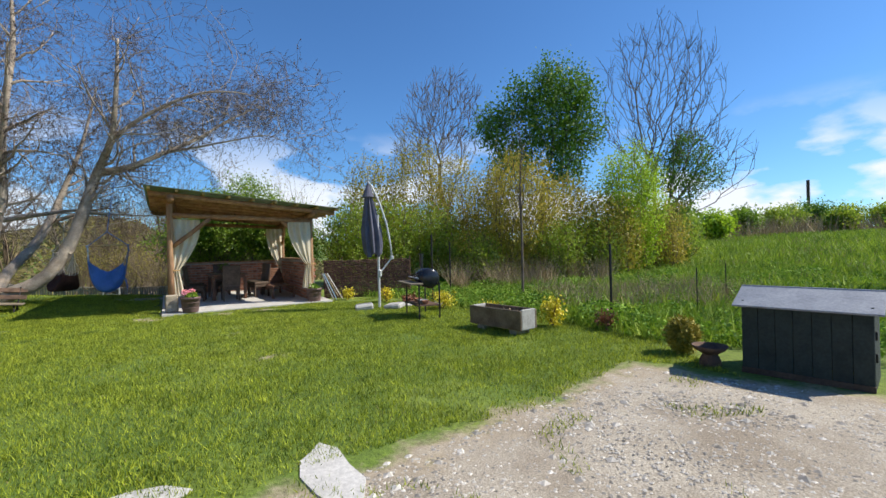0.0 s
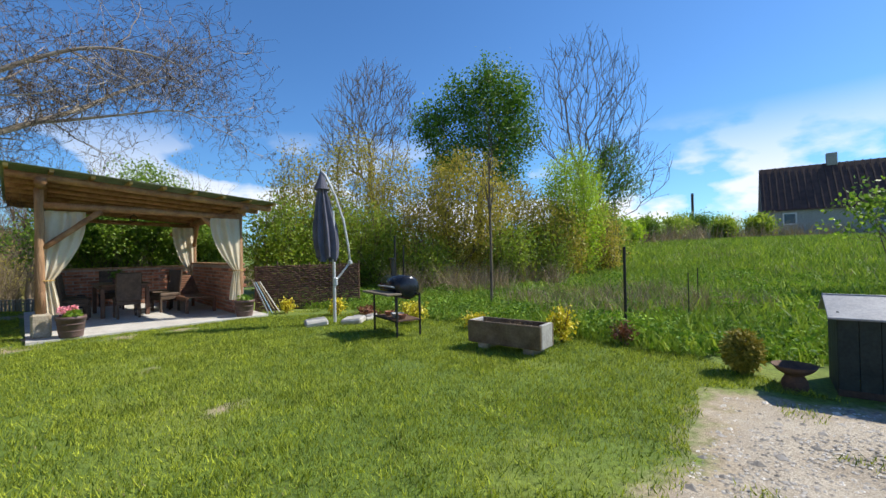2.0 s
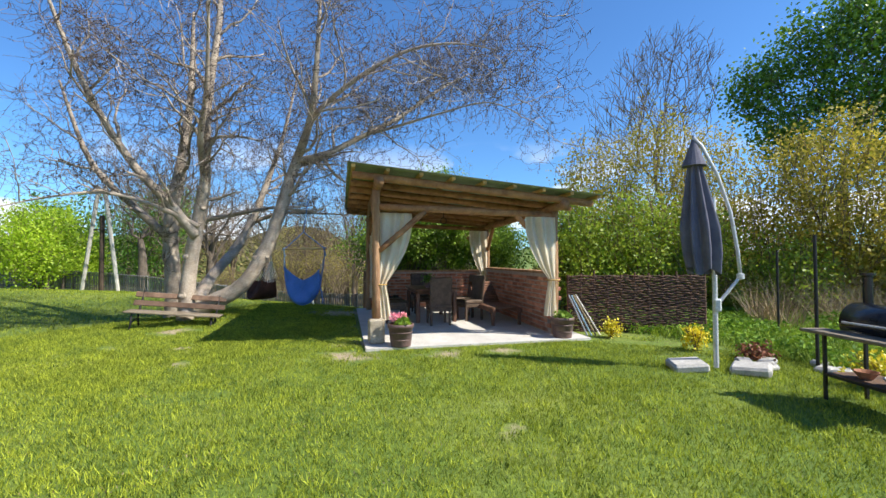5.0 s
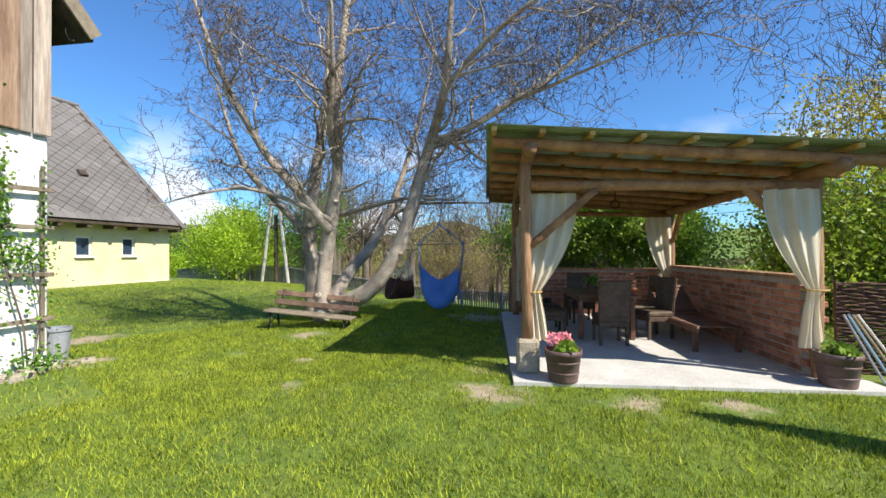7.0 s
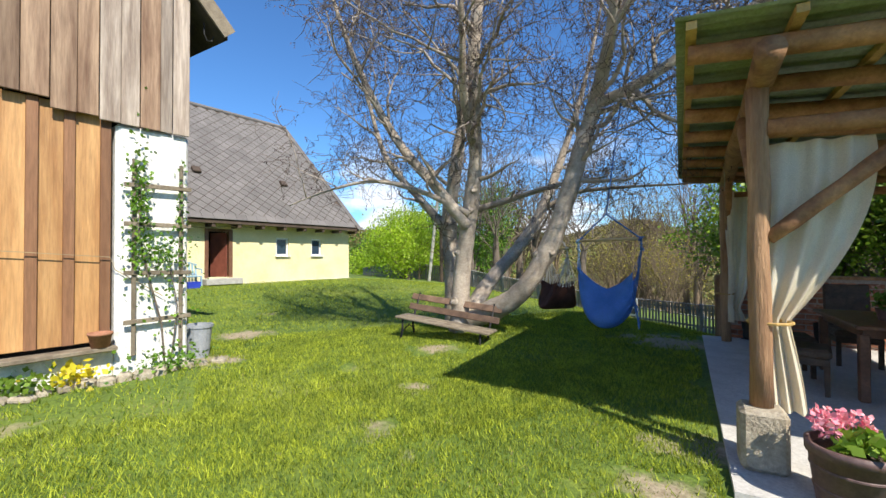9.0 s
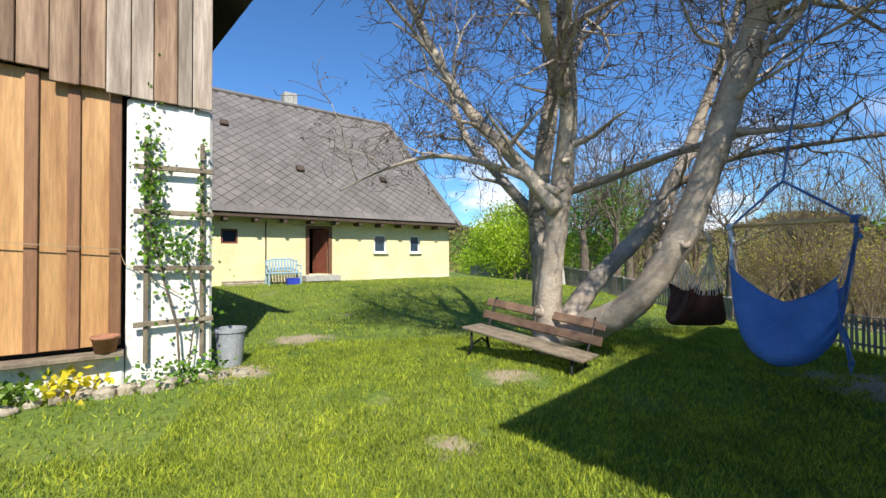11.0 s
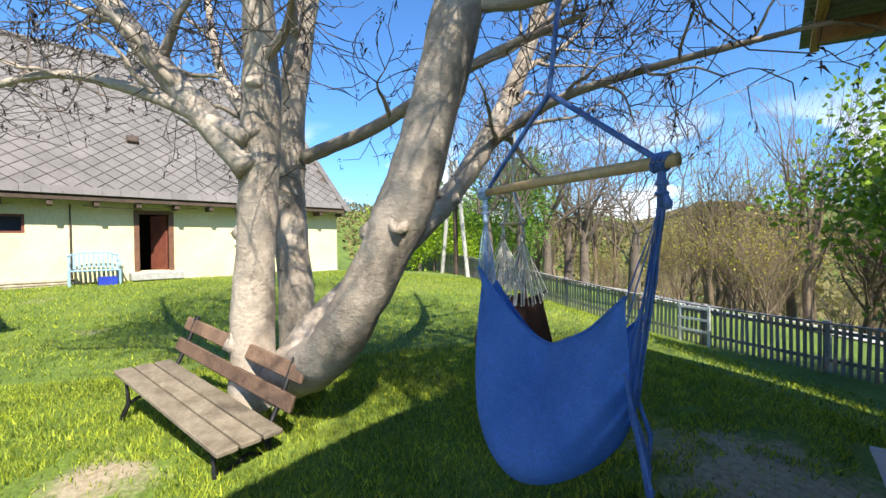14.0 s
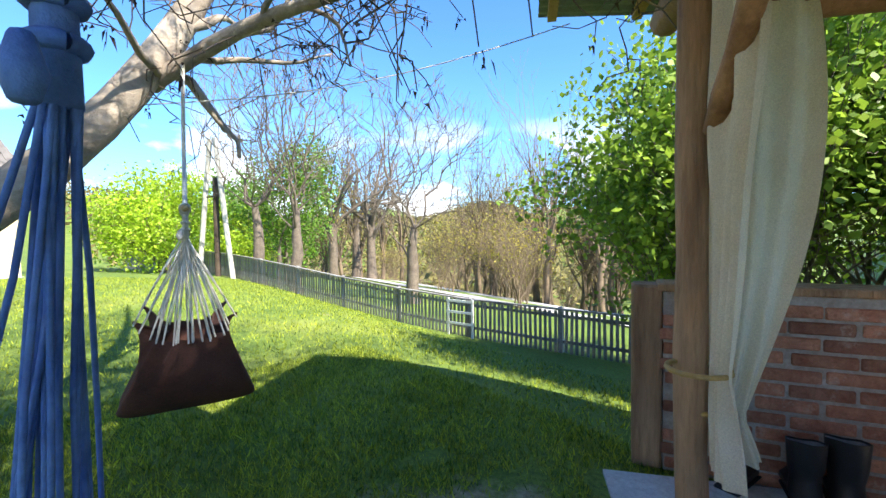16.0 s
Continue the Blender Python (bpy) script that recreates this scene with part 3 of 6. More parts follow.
for n, (x, y, w, d, rz) in enumerate(((-1.75, 2.35, 0.5, 0.3, 25), (-0.72, 2.6, 0.8, 0.26, -60))):
    st = thing("paving_slab", (x, y, hz(x, y)), rz, "broken pale concrete slab sunk in the lawn", "slab", "broken slabs")
    rim = [(w * 0.55 * math.cos(q) * random.uniform(0.8, 1.15), d * 0.6 * math.sin(q) * random.uniform(0.75, 1.2)) for q in np.linspace(0, 2 * math.pi, 12)[:-1]]
    part("slab", Geo().add([(a, b, 0.014) for a, b in rim] + [(a * 1.03, b * 1.03, -0.05) for a, b in rim], [tuple(range(11))] + [(i, i + 11, (i + 1) % 11 + 11, (i + 1) % 11) for i in range(11)]), CONCRETE, st)

# ---------------- pavilion ----------------
POSTS = {"fl": (0.2, 0.46), "fr": (3.52, 0.46), "bl": (0.38, 5.32), "br": (3.82, 5.05)}
slab_pts = [pv(0, 0), pv(3.95, -0.05), pv(4.25, 5.6), pv(0.06, 5.77)]
g = Geo().add([(p.x, p.y, -0.1) for p in slab_pts] + [(p.x, p.y, 0.06) for p in slab_pts], [(3, 2, 1, 0), (4, 5, 6, 7), (0, 1, 5, 4), (1, 2, 6, 5), (2, 3, 7, 6), (3, 0, 4, 7)])
structure("floor_pavilion", g, CONCRETE, "pale concrete floor slab of the pavilion")
pav = thing("pavilion", pv(2, 2.8, 0.06), 0, "open garden pavilion of peeled logs with a low brick parapet", "pavilion")
PB = Vector(pav.matrix_basis.translation)


def roofz(u):
    return 2.96 - 0.083 * (u + 0.25)


def loc(u, v, z):
    return pv(u, v, z) - PB


def log(name, a, b, r, mat=LOG, label="", parent=None, n=7):
    a, b = Vector(a), Vector(b)
    g = Geo()
    path, rad = [], []
    for i in range(n):
        t = i / (n - 1)
        path.append(a.lerp(b, t) + Vector((random.uniform(-1, 1), random.uniform(-1, 1), random.uniform(-1, 1))) * r * 0.12)
        rad.append(r * random.uniform(0.9, 1.08))
    g.tube(path, rad, 10, True, 0.04)
    return part(name, g, mat, parent or pav, label, True)


for k, (u, v) in POSTS.items():
    z0 = 0.47 if k == "fl" else 0.06
    log("post", loc(u, v, z0), loc(u, v, roofz(u) - 0.28), 0.072, POSTWOOD)
st = part("base_stone", Geo().box(loc(0.2, 0.46, 0.265), (0.27, 0.27, 0.41), Euler((0, 0, radians(34))).to_matrix(), 0.03), STONE, pav, "rough-hewn sandstone block under the post")
# side beams on the posts, running front to back, and the ties between the posts
log("beam", loc(0.2, -0.02, roofz(0.2) - 0.2), loc(0.43, 5.95, roofz(0.2) - 0.2), 0.09)
log("beam", loc(3.52, 0.02, roofz(3.6) - 0.2), loc(3.86, 5.8, roofz(3.8) - 0.2), 0.09)
log("tie_beam", loc(0.25, 0.46, 2.36), loc(3.5, 0.46, 2.3), 0.065)
log("tie_beam", loc(0.36, 5.42, 2.5), loc(3.8, 5.12, 2.36), 0.06)
for v, r in ((0.12, 0.065), (0.85, 0.06), (1.6, 0.065), (2.4, 0.06), (3.2, 0.065), (4.0, 0.06), (4.8, 0.065), (5.6, 0.06)):
    log("rafter", loc(-0.22, v, roofz(-0.22) - 0.115), loc(4.1, v, roofz(4.1) - 0.115), r)
u = -0.2
while u < 4.15:
    part("batten", Geo().beam(loc(u, -0.1, roofz(u) - 0.02), loc(u, 6.2, roofz(u) - 0.02), 0.06, 0.05), BATTEN, pav)
    u += 0.54
nw = 72
verts = []
g = Geo()
for j in range(nw * 6 + 1):
    v = -0.14 + 6.4 * j / (nw * 6)
    w = 0.012 * math.sin(2 * math.pi * v / 0.09)
    for u in (-0.29, 4.18):
        verts.append(loc(u, v, roofz(u) + 0.02 + w))
g.add(verts, [(2 * i, 2 * i + 1, 2 * i + 3, 2 * i + 2) for i in range(nw * 6)])
part("roof_sheet", g, SHEET, pav, "green corrugated roofing sheet", True)
# knee braces
for a, b in (((0.25, 0.46, 1.62), (1.05, 0.46, 2.3)), ((3.45, 0.46, 1.6), (2.75, 0.46, 2.27)), ((0.2, 0.55, 1.9), (0.2, 1.2, 2.62)), ((0.42, 5.2, 1.9), (0.38, 4.5, 2.62)), ((3.52, 0.55, 1.75), (3.55, 1.2, 2.4)), ((3.8, 4.95, 1.75), (3.75, 4.3, 2.4)), ((3.75, 5.05, 1.75), (3.2, 5.06, 2.12))):
    log("brace", loc(*a), loc(*b), 0.05, LOG)
# iron hook with hanging lamp ring
part("hanging_hook", Geo().tube([loc(1.9, 2.6, 2.7), loc(1.9, 2.6, 2.42)], 0.012, 6).tube([loc(1.9 + 0.07 * math.cos(a), 2.6, 2.35 + 0.07 * math.sin(a)) for a in np.linspace(0, 6.2, 13)], 0.01, 5), IRON, pav)

# brick parapets


def brick_wall(name, a, b, h, z0, label):
    a, b = Vector(a), Vector(b)
    n = (b - a).length
    w = tagged(new(name, Geo().beam((a + b) / 2 + (a - b) / 2 + Vector((0, 0, z0 + h / 2)), b + Vector((0, 0, z0 + h / 2)), 0.2, h).mesh(name, MORTAR)), label, "wall", "", "structure")
    x = (b - a).normalized()
    y = Vector((-x.y, x.x, 0))
    cap = Geo().beam(a - x * 0.03 + Vector((0, 0, z0 + h + 0.03)), b + x * 0.03 + Vector((0, 0, z0 + h + 0.03)), 0.27, 0.05, bevel=0.01)
    part("coping_board", cap, POSTWOOD, w, "weathered wooden coping board")
    me = Geo().box((0, 0, 0), (0.285, 0.226, 0.068), None, 0.007).mesh("brick", BRICK)
    rz = math.atan2(x.y, x.x)
    rows, cols = int(h / 0.088), int(n / 0.305) + 1
    for r in range(rows):
        for c in range(cols):
            s = 0.15 + c * 0.305 - (0.15 if r % 2 else 0) + random.uniform(-0.012, 0.012)
            if s < 0.0 or s > n - 0.08:
                continue
            p = a + x * s + Vector((0, 0, z0 + 0.05 + r * 0.088 + random.uniform(-0.004, 0.004)))
            ob = new("brick", me)
            ob.parent = w
            ob.matrix_basis = pose(p.x, p.y, p.z, 0, 0, math.degrees(rz) + random.uniform(-0.6, 0.6)) @ Matrix.Translation((0, random.uniform(-0.006, 0.006), 0))
    return w


brick_wall("wall_back", pv(0.46, 6.04), pv(3.72, 5.33), 1.1, 0.0, "low red brick parapet with wooden coping")
brick_wall("wall_side", pv(3.56, 0.62), pv(3.84, 4.9), 1.12, 0.06, "low red brick parapet with wooden coping")
wp = thing("corner_post", pv(0.37, 6.06, 0.0), 22, "short upright timber post ending the brick parapet", "post")
part("post", Geo().box((0, 0, 0.57), (0.17, 0.24, 1.14), None, 0.015), POSTWOOD, wp)

# curtains


def curtain(u0, v0, du, dv, top, tie, group="pavilion curtains", front=1.0):
    """Cream curtain hung from a rail, tied to its post at the height tie."""
    p0 = pv(u0, v0, 0.06)
    t = thing("curtain", p0, 0, "cream cotton curtain tied to a log post with rope", "curtain", group)
    side = (pv(u0 + du, v0 + dv) - pv(u0, v0))
    nrm = Vector((-side.y, side.x, 0)).normalized()
    sd = side.normalized()

    def fn(a, b):
        z = top + (0.42 - top) * b
        if z > tie:
            k = (top - z) / (top - tie)
            w = side.length * (1 - k ** 1.6) + 0.15 * k
            amp = 0.035 * (1 - 0.4 * k)
            swag = 0.03 * math.sin(k * math.pi) * a
        else:
            k = (tie - z) / (tie - 0.3)
            w = 0.15 + 0.1 * math.sin(k * 1.4)
            amp = 0.022 + 0.03 * k
            swag = 0
        x = 0.03 + w * a + swag
        fold = amp * (0.8 * math.sin(a * 2 * math.pi * 3.4 + math.sin(b * 4) * 0.9 + u0) + 1.6 * noise.noise((a * 5, b * 2.2, u0 * 3 + v0)))
        return sd * x + nrm * (fold + 0.12 * front) + Vector((0, 0, z - 0.06))
    part("cloth", Geo().sheet(fn, 72, 44), CURTAIN, t, "", True)
    ring = [Vector((0.125 * math.cos(q), 0.125 * math.sin(q), tie - 0.06)) + sd * 0.06 + nrm * 0.06 for q in np.linspace(0, 2 * math.pi, 15)]
    part("tie_rope", Geo().tube(ring, 0.012, 6), BATTEN, t, "twisted straw-coloured rope")
    return t


curtain(0.2, 0.46, 0.6, 0.0, 2.28, 1.04)
curtain(3.52, 0.46, -0.6, 0.0, 2.24, 1.08)
curtain(0.4, 5.32, 0.4, -0.02, 2.44, 0.63, front=-0.6)
curtain(3.82, 5.05, -0.55, 0.02, 2.3, 0.95)
curtain(0.3, 5.25, 0.0, -0.35, 2.5, 0.86)

# ---------------- furniture in the pavilion ----------------


def wicker_chair(at, rz):
    t = thing("wicker_chair", at, rz, "dark brown wicker armless dining chair with a high back", "chair", "chairs round the table")
    part("seat", Geo().box((0, 0, 0.42), (0.48, 0.5, 0.1), None, 0.03), WICKER, t)
    part("backrest", Geo().box((0, 0.25, 0.72), (0.48, 0.05, 0.62), Euler((radians(-7), 0, 0)).to_matrix(), 0.02), WICKER, t)
    part("skirt", Geo().box((0, 0, 0.34), (0.46, 0.46, 0.08), None, 0.01), WICKER, t)
    for x in (-0.2, 0.2):
        for y in (-0.21, 0.21):
            part("leg", Geo().box((x, y, 0.16), (0.045, 0.045, 0.32)), WICKER, t)
    return t


chair0 = wicker_chair(pv(1.68, 2.2, 0.06), 34 + 180)
for u, v, rz in ((0.85, 2.75, 124 - 12), (0.85, 3.45, 124), (2.55, 2.75, -56 + 15), (2.6, 3.5, -56), (1.7, 4.35, 34)):
    p = pv(u, v, 0.06)
    copy_thing(chair0, pose(p.x, p.y, p.z, 0, 0, rz + (0 if u == 1.7 else 0)))
tb = thing("dining_table", pv(1.7, 3.15, 0.06), 34, "dark wooden garden dining table", "table")
part("tabletop", Geo().box((0, 0, 0.73), (1.0, 1.5, 0.04), None, 0.01), DARKWOOD, tb)
part("apron", Geo().box((0, 0, 0.67), (0.86, 1.36, 0.08)), DARKWOOD, tb)
for x in (-0.42, 0.42):
    for y in (-0.66, 0.66):
        part("leg", Geo().box((x, y, 0.33), (0.08, 0.08, 0.66), None, 0.008), DARKWOOD, tb)
pl = thing("table_plant", pv(1.6, 3.0, 0.81), 0, "small leafy plant in a dark pot on the table", "plant")
part("pot", Geo().lathe([(0.06, 0), (0.085, 0.12), (0.075, 0.12), (0.07, 0.1)], sides=14), POTBROWN, pl)
part("leaves", quads("leaves", leaf_quads(RNG.normal(0, 0.06, (150, 3)) + (0, 0, 0.18), 0.07), LEAF_DARK), None, pl)
lg = thing("sun_lounger", pv(3.05, 2.6, 0.06), 34, "dark stained wooden slatted sun lounger with raised back", "lounger")
for x in (-0.3, 0.3):
    part("rail", Geo().box((x, 0, 0.32), (0.05, 2.0, 0.09), None, 0.008), DARKWOOD, lg)
    for y in (-0.9, 0.85):
        part("leg", Geo().box((x, y, 0.15), (0.06, 0.07, 0.3)), DARKWOOD, lg)
for i in range(13):
    part("slat", Geo().box((0, -0.93 + i * 0.09, 0.37), (0.6, 0.07, 0.02), None, 0.004), DARKWOOD, lg)
for i in range(9):
    y, z = 0.25 + i * 0.075, 0.38 + i * 0.055
    part("slat", Geo().box((0, y, z), (0.6, 0.075, 0.02), Euler((radians(36), 0, 0)).to_matrix(), 0.004), DARKWOOD, lg)


def planter(at, label, pink):
    t = thing("planter", at, 0, label, "planter", "pavilion planters")
    part("pot", Geo().lathe([(0.16, 0), (0.165, 0.02), (0.2, 0.3), (0.213, 0.3), (0.215, 0.36), (0.195, 0.36), (0.19, 0.31)], sides=28), POTBROWN, t, "", True)
    for z, r in ((0.1, 0.178), (0.22, 0.193)):
        part("hoop", Geo().lathe([(r, z), (r + 0.003, z + 0.004), (r + 0.003, z + 0.014), (r, z + 0.018)], sides=28), POTBROWN, t)
    part("soil", Geo().lathe([(0.0, 0.31), (0.19, 0.312)], sides=20), SOIL, t)
    lv = RNG.normal(0, 0.065, (140, 3)) * (1, 1, 0.4) + (0.03, -0.02, 0.39)
    part("leaves", quads("leaves", leaf_quads(lv, 0.08, 0.3, 0.8), LEAF_LILAC), None, t)
    if pink:
        for cx, cy in ((-0.1, 0.05), (-0.07, -0.1), (0.0, 0.08), (-0.13, -0.02)):
            c = RNG.normal(0, 1, (70, 3))
            c = c / np.linalg.norm(c, axis=1)[:, None] * 0.055 + (cx, cy, 0.47)
            part("bloom", quads("bloom", leaf_quads(c, 0.035, 0, 0.9), PETAL), None, t, "round pink flower head")


planter(Vector((-6.0, 9.98, 0.06)), "brown barrel planter with pink hydrangea on the slab", True)
planter(pv(3.5, 0.15, 0.06), "brown barrel planter with low green leaves on the slab", False)

# rubber boots by the back wall


def rubber_boot(u, v, rz, h, r):
    t = thing("rubber_boot", pv(u, v, 0.06), rz, "black rubber boot standing beside the brick wall", "boot", "boots by the wall")
    rings = [(0.0, 0.0, 0.8), (0.06, 0.0, 0.95), (0.14, 0.0, 0.85), (h * 0.6, 0.01, 1.0), (h, 0.015, 1.12)]

    def shaft(a, b):
        q, k = 2 * math.pi * a, b * (len(rings) - 1)
        i = min(int(k), len(rings) - 2)
        f = k - i
        z, y, w = (rings[i][j] * (1 - f) + rings[i + 1][j] * f for j in range(3))
        return Vector((r * w * math.cos(q), y + r * 1.2 * w * math.sin(q), z + 0.025 * math.sin(q) * b + 0.012 * noise.noise((a * 6, b * 3, u)) * b))
    part("shaft", Geo().sheet(shaft, 24, 14), RUBBER, t, "", True)
    part("lining", Geo().sheet(lambda a, b: shaft(a, 1 - 0.5 * b) * 0.94 + Vector((0, 0, 0.01)), 24, 6), GREYPLASTIC, t, "pale grey cloth lining", True)
    part("foot", Geo().box((0, -0.1, 0.05), (r * 1.7, 0.26, 0.1), None, 0.035), RUBBER, t)
    part("sole", Geo().box((0, -0.08, 0.008), (r * 1.8, 0.32, 0.016), None, 0.006), IRON, t)


for u, v, rz, h, r in ((1.02, 5.62, 200, 0.33, 0.075), (1.19, 5.6, 190, 0.36, 0.08), (1.62, 5.52, 215, 0.37, 0.075), (0.72, 5.7, 170, 0.27, 0.07)):
    rubber_boot(u, v, rz, h, r)
# garden tools leaning at the corner
for i in range(4):
    t = thing("garden_tool", pv(3.95 + i * 0.05, 0.42, 0.03), 34, "leaning pale-handled garden tool", "tool", "leaning tools")
    part("handle", Geo().tube([(0.15 + i * 0.04, -0.12, 0), (-0.1, 0.1, 0.75)], 0.014, 6), (GREYPLASTIC, TEALPLASTIC, STRAW, WHITEROPE)[i], t)

# ---------------- umbrella, barbecue, trough, wicker fence ----------------
ub = thing("cantilever_umbrella", (-1.55, 10.09, 0.06), 0, "folded slate-grey cantilever parasol on a white metal pole", "parasol")
part("pole", Geo().tube([(0, 0, 0), (0, 0, 2.2)], 0.03, 12), GREYMETAL, ub)
arc = [Vector((-0.22, -0.02, 3.0)), Vector((-0.12, -0.01, 2.88)), Vector((0.05, 0, 2.5)), Vector((0.2, 0.04, 2.0)), Vector((0.28, 0.08, 1.5)), Vector((0.31, 0.1, 1.17))]
part("arm", Geo().tube(arc, 0.022, 8), GREYMETAL, ub, "", True)
part("strut", Geo().tube([(0.31, 0.1, 1.17), (0.02, 0, 0.8)], 0.02, 8), GREYMETAL, ub)
part("crank_housing", Geo().box((0.02, -0.01, 0.8), (0.09, 0.09, 0.17), None, 0.02), GREYMETAL, ub)
part("joint", Geo().lathe([(0.0, -0.05), (0.045, -0.03), (0.045, 0.03), (0.0, 0.05)], (0.31, 0.1, 1.17), 12), GREYMETAL, ub)


def canopy(a, b):
    q = 2 * math.pi * a
    z = 2.92 - 1.68 * b
    r = (0.03 + 0.16 * min(1, b * 1.5)) * (1 + 0.3 * math.sin(q * 8) * min(1, b * 4))
    r *= 1 - 0.25 * max(0, b - 0.85) * 4
    cx = -0.22 + 0.1 * b
    return Vector((cx + r * math.cos(q), r * math.sin(q) * 0.85, z + 0.05 * math.sin(q * 4) * b))


part("canopy", Geo().sheet(canopy, 96, 30), FABRIC, ub, "folded slate-grey canopy", True)
part("vent_cap", Geo().lathe([(0.15, 2.62), (0.1, 2.75), (0.03, 2.95), (0.012, 3.03)], (-0.21, 0, 0), 16), FABRIC, ub)
for x, y, rz in ((-0.35, -0.1, 12), (0.36, -0.06, -20)):
    t = thing("base_slab", (-1.55 + x, 10.09 + y, 0.03), rz, "pale stone weight slab at the parasol's foot", "slab", "parasol weights")
    part("slab", Geo().box((0, 0, 0.05), (0.42, 0.36, 0.12), Euler((radians(4), radians(-5), 0)).to_matrix(), 0.03), GREYSTONE, t)

bq = thing("barrel_barbecue", (-0.42, 8.78, 0.03), -69, "black barrel charcoal barbecue on a steel frame with shelves", "barbecue")
bq.matrix_basis = bq.matrix_basis @ Matrix.Scale(0.88, 4)
for x in (-0.52, 0.5):
    for y in (-0.28, 0.2):
        part("leg", Geo().box((x, y, 0.4), (0.03, 0.03, 0.8)), IRON, bq)
part("worktop", Geo().box((-0.04, -0.34, 0.79), (1.16, 0.3, 0.035), None, 0.008), SEATWOOD, bq, "weathered grey timber worktop")
part("lower_shelf", Geo().box((0, -0.04, 0.3), (1.05, 0.5, 0.02)), RUST, bq, "rusty lower shelf")
for y in (-0.28, 0.2):
    part("shelf_rail", Geo().box((0, y, 0.29), (1.06, 0.03, 0.03)), IRON, bq)
    part("top_rail", Geo().box((0, y, 0.76), (1.06, 0.03, 0.03)), IRON, bq)
rot = Euler((0, math.pi / 2, 0)).to_matrix()
gg = Geo().lathe([(0.03, -0.47), (0.17, -0.46), (0.225, -0.42), (0.225, 0.42), (0.17, 0.46), (0.03, 0.47)], sides=28)
gg.v = [tuple(rot @ Vector(p) + Vector((0, 0.02, 0.9))) for p in gg.v]
part("barrel", gg, ENAMEL, bq, "", True)
part("handle", Geo().tube([(-0.3, -0.22, 0.9), (-0.3, -0.28, 0.92), (0.3, -0.28, 0.92), (0.3, -0.22, 0.9)], 0.012, 6), GREYMETAL, bq)
part("chimney", Geo().lathe([(0.045, 1.05), (0.045, 1.42), (0.07, 1.43), (0.07, 1.46)], (-0.34, 0.06, 0), 14), ENAMEL, bq)
for x, r, m in ((-0.25, 0.1, CLAY), (0.1, 0.12, GREYPLASTIC), (0.33, 0.08, CLAY)):
    t = thing("bowl", bq.matrix_basis @ Vector((x, -0.08, 0.312)), 0, "small bowl on the barbecue's lower shelf", "bowl")
    part("body", Geo().lathe([(r * 0.5, 0), (r, 0.07), (r * 0.92, 0.07), (r * 0.45, 0.02)], sides=16), m, t)

tr = thing("planting_trough", (0.95, 7.04, 0.02), -50.5, "weathered grey stone trough with dry soil on stone feet", "trough")
tr.matrix_basis = tr.matrix_basis @ Matrix.Diagonal((0.82, 0.82, 1.1, 1.0))
for n, c, s in (("side", (0, -0.22, 0.22), (1.38, 0.05, 0.28)), ("side", (0, 0.22, 0.22), (1.38, 0.05, 0.28)), ("end", (-0.665, 0, 0.22), (0.05, 0.39, 0.28)), ("end", (0.665, 0, 0.225), (0.055, 0.39, 0.29)), ("bottom", (0, 0, 0.11), (1.3, 0.39, 0.05))):
    part(n, Geo().box(c, s, None, 0.01), TROUGH if n != "end" else GREYSTONE, tr)
part("soil", Geo().sheet(lambda a, b: Vector((-0.64 + 1.28 * a, -0.195 + 0.39 * b, 0.29 + 0.03 * noise.noise((a * 14, b * 5, 1)))), 40, 12), SOIL, tr)
tagged(part("dry_stalks", quads("dry_stalks", leaf_quads(np.stack([RNG.uniform(-0.6, 0.6, 160), RNG.uniform(-0.18, 0.18, 160), np.full(160, 0.29)], 1), 0.09, 0, 0.12), STRAW), None, tr), "", "", "", "stuff")
for x in (-0.42, 0.45):
    part("foot", Geo().box((x, 0, 0.045), (0.2, 0.4, 0.1), None, 0.02), STONE, tr)

wf = thing("wattle_fence", (-2.3, 12.85, 0.0), 0, "dark woven willow wattle fence", "fence")
A, B = Vector((-1.25, -0.3, 0)), Vector((1.25, 0.25, 0))
DN = Vector((-(B - A).y, (B - A).x, 0)).normalized()
for i in range(11):
    p = A.lerp(B, i / 10)
    part("stake", Geo().tube([p, p + Vector((0, 0, 1.2 + random.uniform(-0.06, 0.05)))], 0.02, 6), TWIGFENCE, wf)
for r in range(64):
    path = [A.lerp(B, k / 30) + DN * 0.02 * math.cos(k * math.pi / 3 + r * 2.3) + Vector((0, 0, 0.03 + r * 0.0175 + random.uniform(-0.012, 0.012))) for k in range(31)]
    part("withy", Geo().tube(path, 0.0115, 5, False), TWIGFENCE, wf)

# ---------------- coop box, fire bowl, poles ----------------
cb = thing("wooden_box", (3.73, 4.35, 0.02), -48.5, "dark green board box with a grey felt gable lid", "box")
cb.matrix_basis = cb.matrix_basis @ Matrix.Diagonal((0.83, 0.83, 1.0, 1.0))
for i in range(7):
    part("front_board", Geo().box((-0.51 + i * 0.17, -0.4, 0.36), (0.166, 0.024, 0.7), None, 0.004), GREENPAINT, cb)
    part("rear_board", Geo().box((-0.51 + i * 0.17, 0.4, 0.36), (0.166, 0.024, 0.7)), GREENPAINT, cb)
for x in (-0.585, 0.585):
    for i in range(4):
        part("side_board", Geo().box((x, -0.29 + i * 0.193, 0.38), (0.024, 0.19, 0.76), None, 0.004), GREENPAINT, cb)
part("base_rail", Geo().box((0, -0.4, 0.03), (1.2, 0.05, 0.06)), SOFFIT, cb)
